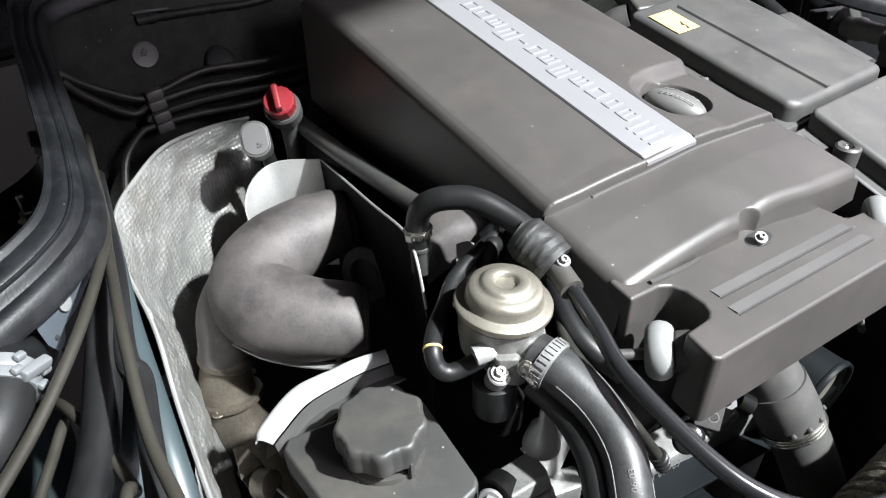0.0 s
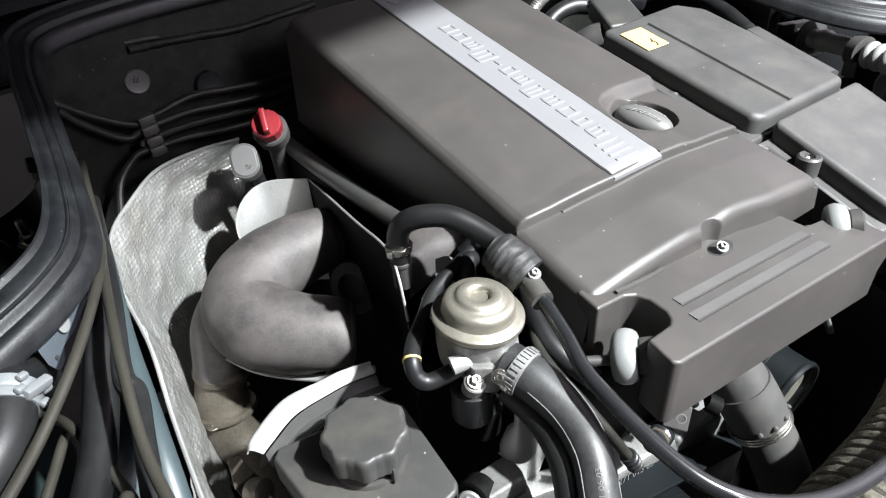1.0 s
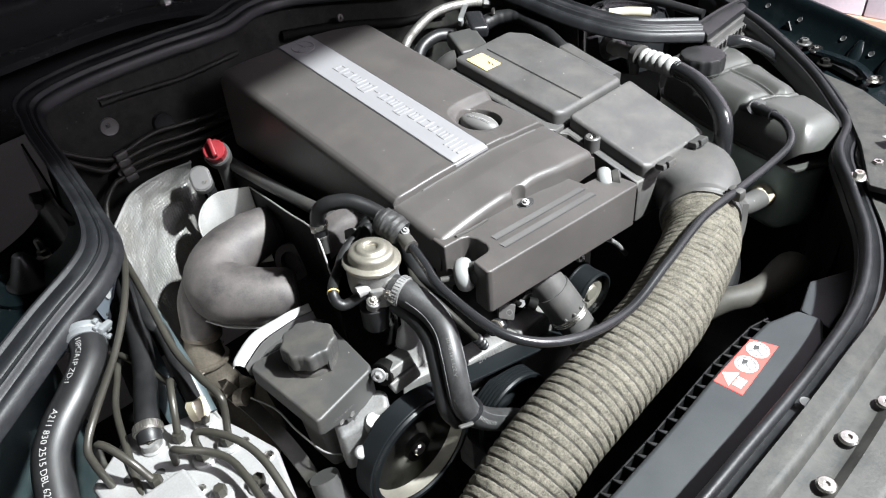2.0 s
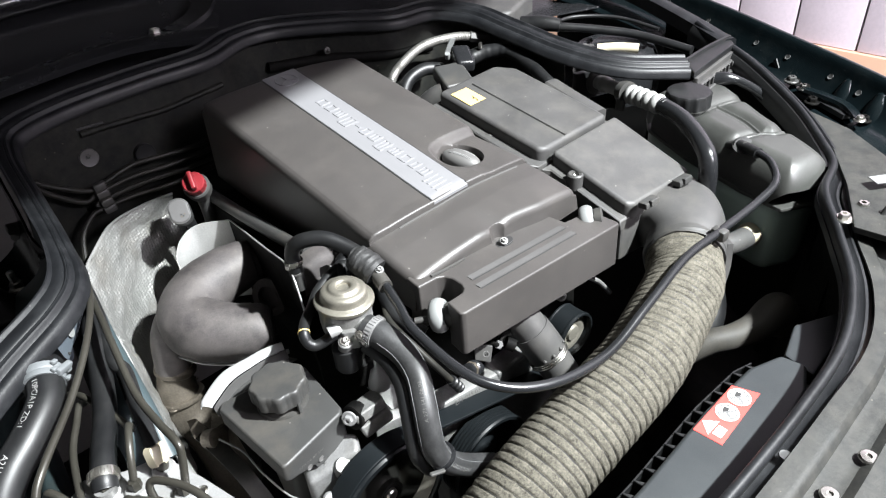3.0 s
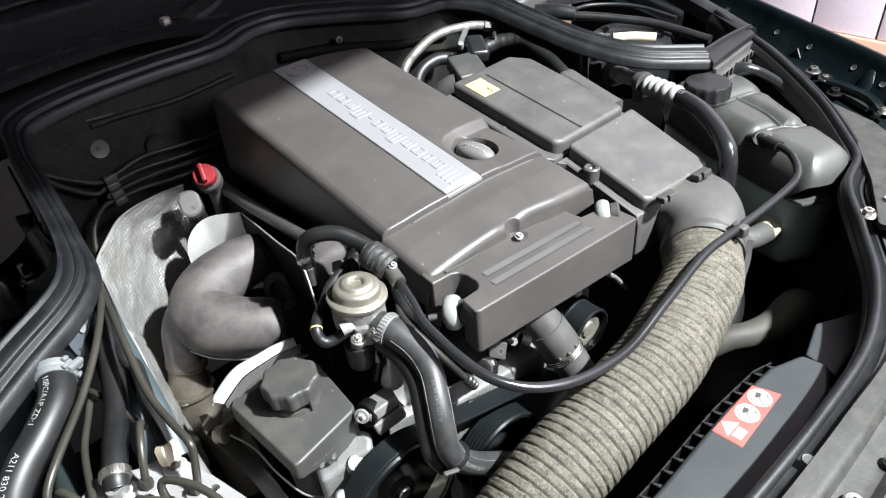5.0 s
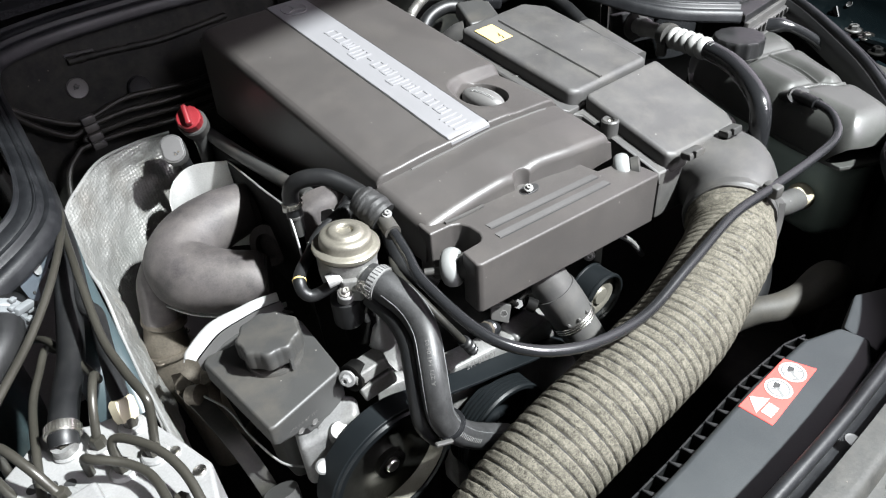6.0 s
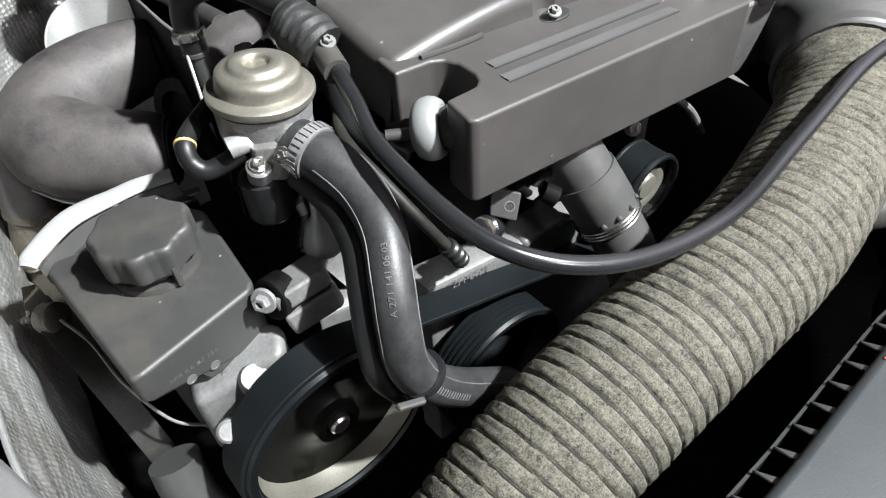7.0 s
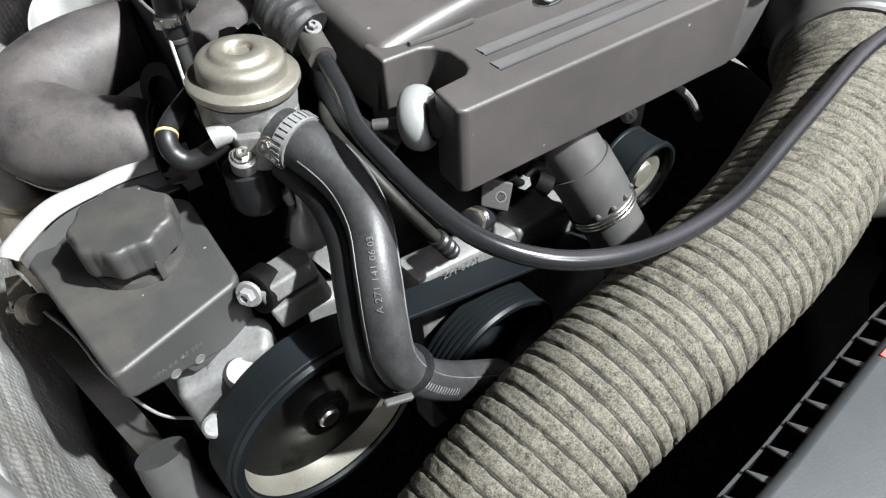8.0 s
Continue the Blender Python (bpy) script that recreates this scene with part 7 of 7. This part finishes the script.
    part("spigot", tube([(0.520, 0.130, 0.822), (0.508, 0.092, 0.827), (0.496, 0.050, 0.831)], lambda u: 0.0125 + 0.0025 * (1 if 0.3 < u < 0.5 else 0), 10, 20), PALE, t, "pale plastic spigot")
    part("spigot_flange", lathe([(0.012, -0.003), (0.024, -0.002), (0.024, 0.002), (0.012, 0.003)], (0.5175, 0.122, 0.8235), (-0.3, -0.95, 0.1), 28), BOXPL, t)
    tube_text("I I I I I I", 0.012, p[3:], 0.0138, 0.02, 0.95, PRINT, t, name="print_bar")
    part("backing_plate", block((0.532, 0.142, 0.812), (0.085, 0.012, 0.055), (0, 0, -20), 0.003), RUBBER, t)

    t = thing("lower_coolant_pipes", (0.33, -0.29, 0.55), "dull grey moulded pipes below the intake elbow", "coolant pipe")
    part("pipe", tube([(0.235, -0.262, 0.590), (0.263, -0.282, 0.604), (0.290, -0.302, 0.608), (0.325, -0.318, 0.613), (0.362, -0.324, 0.619), (0.385, -0.326, 0.612), (0.392, -0.327, 0.58)], lambda u: 0.019 + 0.008 * step(0.3, 0.75, u), 10, 28), DUSTPIPE, t)
    # black material puts the shade under the elbow into this pipe's colour
    part("pipe", tube([(0.35, -0.19, 0.66), (0.338, -0.232, 0.630), (0.305, -0.255, 0.608), (0.27, -0.255, 0.585)], 0.024, 10, 28), RUBBER, t)
    part("branch", tube([(0.36, -0.215, 0.69), (0.40, -0.228, 0.682), (0.44, -0.232, 0.675)], 0.017, 6, 20), BOXPL, t)
    q = part("quick_coupling", tube([(0.44, -0.232, 0.675), (0.47, -0.233, 0.676), (0.50, -0.23, 0.678)], lambda u: 0.017 + 0.003 * abs(math.sin(9 * u)), 10, 20), BEIGE, t, "beige quick coupling")


coolant_tank()


def rear_connectors():
    t = thing("braided_hose", (0.33, 0.40, 0.82), "steel-braided hose arching over the back of the engine", "braided hose")
    p = [(0.252, 0.405, 0.80), (0.257, 0.402, 0.845), (0.289, 0.400, 0.871), (0.341, 0.398, 0.888), (0.405, 0.385, 0.888), (0.445, 0.365, 0.882)]
    br = material("steel_braid", (0.22, 0.215, 0.20), 0.45, metal=0.7, vary=0.35, grain=300, bump=0.8, fine=900)
    part("braid", tube(p, lambda u: 0.0085 + 0.0004 * math.sin(u * 400), 40, 16), br, t)
    part("ferrule", tube([(0.435, 0.368, 0.884), (0.455, 0.355, 0.879), (0.475, 0.342, 0.872)], 0.0105, 4, 6), PLASTIC, t)
    part("pipe", tube([(0.47, 0.345, 0.874), (0.51, 0.315, 0.857), (0.53, 0.285, 0.825), (0.525, 0.26, 0.79)], 0.0065, 8, 14), GLOSSY, t)

    t = thing("coil_plug", (0.28, 0.285, 0.83), "black cable plug with a grey boot behind the filter box", "electrical plug")
    part("boot", tube([(0.245, 0.31, 0.81), (0.262, 0.288, 0.835), (0.275, 0.272, 0.845)], 0.021, 6, 24), BOXPL, t)
    part("body", block((0.300, 0.276, 0.862), (0.055, 0.070, 0.026), (12, 0, -22), 0.005, 3), PLASTIC, t)
    part("head", block((0.352, 0.305, 0.878), (0.036, 0.060, 0.026), (14, 5, -30), 0.008, 3), GLOSSY, t)
    part("paper_tag", block((0.375, 0.362, 0.885), (0.022, 0.002, 0.028), (20, 15, 20), 0), WHITE, t, "white paper tag")
    part("white_pin", lathe([(0.005, 0), (0.005, 0.012)], (0.338, 0.33, 0.878), (-0.3, -0.3, 0.9), 12), WHITE, t)
    part("hose", tube([(0.24, 0.36, 0.80), (0.27, 0.375, 0.84), (0.31, 0.372, 0.855), (0.345, 0.355, 0.85)], 0.012, 8, 16), RUBBER, t)

    t = thing("wiring_harness", (0.42, 0.2, 0.80), "taped black wiring harness along the filter box", "wiring harness")
    p = [(0.395, 0.335, 0.858), (0.425, 0.318, 0.866), (0.448, 0.285, 0.868), (0.445, 0.230, 0.858), (0.425, 0.170, 0.848), (0.412, 0.14, 0.842)]
    part("taped_loom", tube(p, lambda u: 0.0150 - 0.005 * u + 0.0007 * noise.noise(Vector((u * 25, 1, 7))), 14, 18), RUBBER, t)
    part("sheath", sweep(bmesh.new(), smooth_path([(0.415, 0.150, 0.843), (0.405, 0.09, 0.834), (0.397, 0.03, 0.825)], 6), [(-0.018, -0.012), (-0.016, 0.008), (-0.008, 0.012), (0.010, 0.012), (0.018, 0.006), (0.018, -0.012)]), BOXPL, t)
    part("clip", block((0.412, 0.318, 0.883), (0.010, 0.006, 0.012), (0, 0, 30), 0.002), STEEL, t)
    part("loose_cable", tube([(0.47, 0.20, 0.83), (0.462, 0.14, 0.80), (0.43, 0.07, 0.79), (0.42, 0.03, 0.77)], 0.005, 8, 10), LINE, t)


rear_connectors()


def far_corner():
    """The covered corner behind the partition: brake fluid vessel, control box and leads."""
    t = thing("partition_beam", (0.70, 0.01, 0.80), "dark plastic partition beam between the seals", "partition")
    part("frame", prism([(0.607, -0.019), (0.779, -0.003), (0.800, 0.017), (0.662, 0.026), (0.640, 0.016)], 0.832, 0.845, 0.003, 2), RUBBER, t)
    part("frame_lip", sweep(bmesh.new(), [Vector((0.640 + 0.16 * k / 6, 0.018 + 0.004 * math.sin(k / 2), 0.846)) for k in range(7)], [(-0.004, -0.002), (-0.003, 0.005), (0.003, 0.005), (0.004, -0.002)]), RUBBER, t)
    part("front_wall", prism([(0.612, -0.016), (0.776, -0.001), (0.777, -0.008), (0.614, -0.024)], 0.775, 0.833, 0.002), BOXPL, t)
    for z, o in ((0.822, 0.0), (0.806, 0.006)):
        part("ledge", prism([(0.613, -0.022 - o), (0.777, -0.006 - o), (0.778, -0.014 - o), (0.615, -0.031 - o)], z - 0.006, z, 0.002, 1), BOXPL, t)
    for k in range(9):
        x = 0.632 + 0.017 * k
        part("rib", block((x, -0.028 + (x - 0.615) * 0.095, 0.812), (0.0035, 0.010, 0.018), (0, 0, 5), 0.0008, 1), BOXPL, t)
    part("hose_elbow", tube([(0.680, -0.018, 0.808), (0.690, -0.040, 0.812), (0.700, -0.062, 0.808), (0.702, -0.100, 0.796), (0.695, -0.135, 0.782)], lambda u: 0.0125 - 0.004 * step(0.2, 0.5, u), 10, 18), GLOSSY, t)
    part("side_beam", sweep(bmesh.new(), smooth_path([(0.79, 0.012, 0.838), (0.86, 0.16, 0.85), (0.93, 0.35, 0.866), (1.0, 0.6, 0.885)], 6), [(-0.020, -0.02), (-0.018, 0.006), (-0.008, 0.010), (0.006, 0.010), (0.014, 0.006), (0.018, -0.02)]), SEALRUB, t)
    t = thing("control_box", (0.62, 0.55, 0.75), "dull black plastic control box behind the seal", "control box")
    part("lid", prism([(0.53, 0.50), (0.66, 0.46), (0.80, 0.52), (0.78, 0.66), (0.58, 0.68)], 0.80, 0.862, 0.01, 3), BOXPL, t)
    part("clip", block((0.585, 0.478, 0.845), (0.022, 0.02, 0.04), (0, 0, -20), 0.004), PLASTIC, t)
    for k in range(4):
        part("rib", block((0.635 + 0.012 * k, 0.462 + 0.003 * k, 0.846 - 0.006 * k), (0.07, 0.006, 0.003), (0, 0, 12), 0.001, 1), PLASTIC, t)
    t = thing("brake_fluid_vessel", (0.74, 0.25, 0.70), "round smoky brake fluid vessel with leads over it", "fluid vessel")
    part("vessel", lathe([(0.085, 0.70), (0.088, 0.79), (0.08, 0.806), (0.066, 0.808), (0.064, 0.800), (0.05, 0.800), (0.048, 0.812), (0.0, 0.814)], (0.735, 0.235, 0), n=48), GLOSSY, t)
    part("bracket", block((0.628, 0.315, 0.80), (0.05, 0.05, 0.05), (0, 0, 30), 0.004), BOXPL, t)
    for k, pts in enumerate(([(0.655, 0.40, 0.835), (0.69, 0.34, 0.838), (0.735, 0.27, 0.832), (0.765, 0.20, 0.826), (0.775, 0.08, 0.815)], [(0.62, 0.34, 0.83), (0.625, 0.27, 0.828), (0.635, 0.20, 0.826), (0.665, 0.11, 0.82), (0.69, 0.05, 0.81)], [(0.66, 0.36, 0.845), (0.74, 0.35, 0.845), (0.80, 0.28, 0.84), (0.81, 0.18, 0.83)])):
        part("lead", tube(pts, (0.009, 0.011, 0.004)[k], 10, 14), RUBBER, t)
    part("cable_boot", tube([(0.645, 0.42, 0.84), (0.668, 0.375, 0.845), (0.685, 0.345, 0.842)], lambda u: 0.020 - 0.006 * u, 6, 20), RUBBER, t)
    part("tan_sleeve", tube([(0.628, 0.205, 0.836), (0.652, 0.175, 0.838), (0.675, 0.140, 0.836)], 0.0095, 6, 16), BEIGE, t, "tan cable sleeve")
    part("corrugated_lead", tube([(0.60, 0.335, 0.81), (0.618, 0.275, 0.822), (0.632, 0.22, 0.826)], lambda u: 0.013 + 0.002 * abs(math.sin(24 * u)), 20, 16), BOXPL, t)

    # items on the wing flange by the seal
    t = thing("bonnet_latch", (0.46, -0.42, 0.76), "small black latch hook beside two bright bolts", "latch")
    part("plate", prism([(0.425, -0.405), (0.47, -0.378), (0.53, -0.42), (0.49, -0.47)], 0.778, 0.784, 0.002), DARKMET, t)
    part("hook", tube([(0.445, -0.40, 0.786), (0.452, -0.405, 0.80), (0.468, -0.418, 0.802), (0.478, -0.43, 0.79)], 0.004, 6, 10), PLASTIC, t)
    ob = part("paper_label", block((0.515, -0.372, 0.800), (0.030, 0.020, 0.001), (0, 0, -35), 0), WHITE)
    tagged(ob, "small white and red paper label stuck on the wing", "label")
    for x, y, z in ((0.760, -0.155, 0.795), (0.722, -0.185, 0.792)):
        b = thing("wing_bolt", (x, y, z), "flanged bolt holding the wing", "bolt", "wing bolts")
        bolt((x, y, z), b, 0.008, mat=DARKMET, name="head")


far_corner()


def flank():
    """The tray behind the near seal, with the strut top, a stud and plugs."""
    t = thing("strut_mount", (-0.49, 0.40, 0.72), "dark cone and bright stud on the strut tower", "strut mount")
    part("cone", lathe([(0.034, 0.0), (0.034, 0.004), (0.028, 0.008), (0.009, 0.046), (0.007, 0.048), (0.0, 0.048)], (-0.475, 0.405, 0.738), n=32), RUBBER, t)
    part("plate", lathe([(0.055, -0.006), (0.055, 0.0), (0.045, 0.002)], (-0.475, 0.405, 0.738), n=36), GREEN, t)
    for x, y in ((-0.442, 0.445), (-0.545, 0.46)):
        s = part("stud", lathe([(0.013, 0), (0.013, 0.003), (0.009, 0.004), (0.009, 0.012), (0.0055, 0.013), (0.0055, 0.03), (0.004, 0.032)], (x, y, 0.742), n=6), STEEL, t)
    t = thing("plug_block", (-0.40, 0.55, 0.72), "small grey electrical plug block in the tray", "electrical plug")
    for k in range(4):
        part("plug", block((-0.402 + 0.003 * (k % 2), 0.545 + 0.004 * k, 0.785 - 0.017 * k), (0.024, 0.02, 0.014), (10 * k, 12, 25 * k), 0.003), BOXPL, t)
    t = thing("tray_cover", (-0.62, 0.30, 0.70), "black plastic cover in the flank tray", "cover")
    part("lid", prism([(-0.95, 0.42), (-0.66, 0.44), (-0.60, 0.56), (-0.66, 0.70), (-0.95, 0.70)], 0.72, 0.86, 0.03, 4), PLASTIC, t)
    # scuttle details
    t = thing("wiper_linkage", (0.05, 0.85, 0.88), "dark wiper linkage arm with a bright nut on the scuttle", "wiper arm")
    rows = [(-0.55, 0.80, 0.90), (-0.25, 0.86, 0.905), (-0.05, 0.875, 0.905), (0.12, 0.80, 0.90)]
    part("channel", sweep(bmesh.new(), smooth_path(rows, 8), [(-0.03, -0.01), (-0.03, 0.006), (-0.012, 0.010), (0.02, 0.009), (0.03, 0.002), (0.03, -0.01)]), GLOSSY, t)
    bolt((0.018, 0.878, 0.905), t, 0.012)
    part("arm", sweep(bmesh.new(), smooth_path([(0.05, 0.87, 0.905), (0.14, 0.92, 0.915), (0.22, 1.02, 0.94)], 6), [(-0.025, -0.006), (-0.025, 0.006), (0.025, 0.006), (0.025, -0.006)]), GLOSSY, t)
    part("tube", tube([(-0.8, 1.06, 0.97), (-0.3, 1.12, 0.98), (0.1, 1.12, 0.985), (0.35, 1.08, 0.985)], 0.028, 6, 18), GLOSSY, t)


flank()
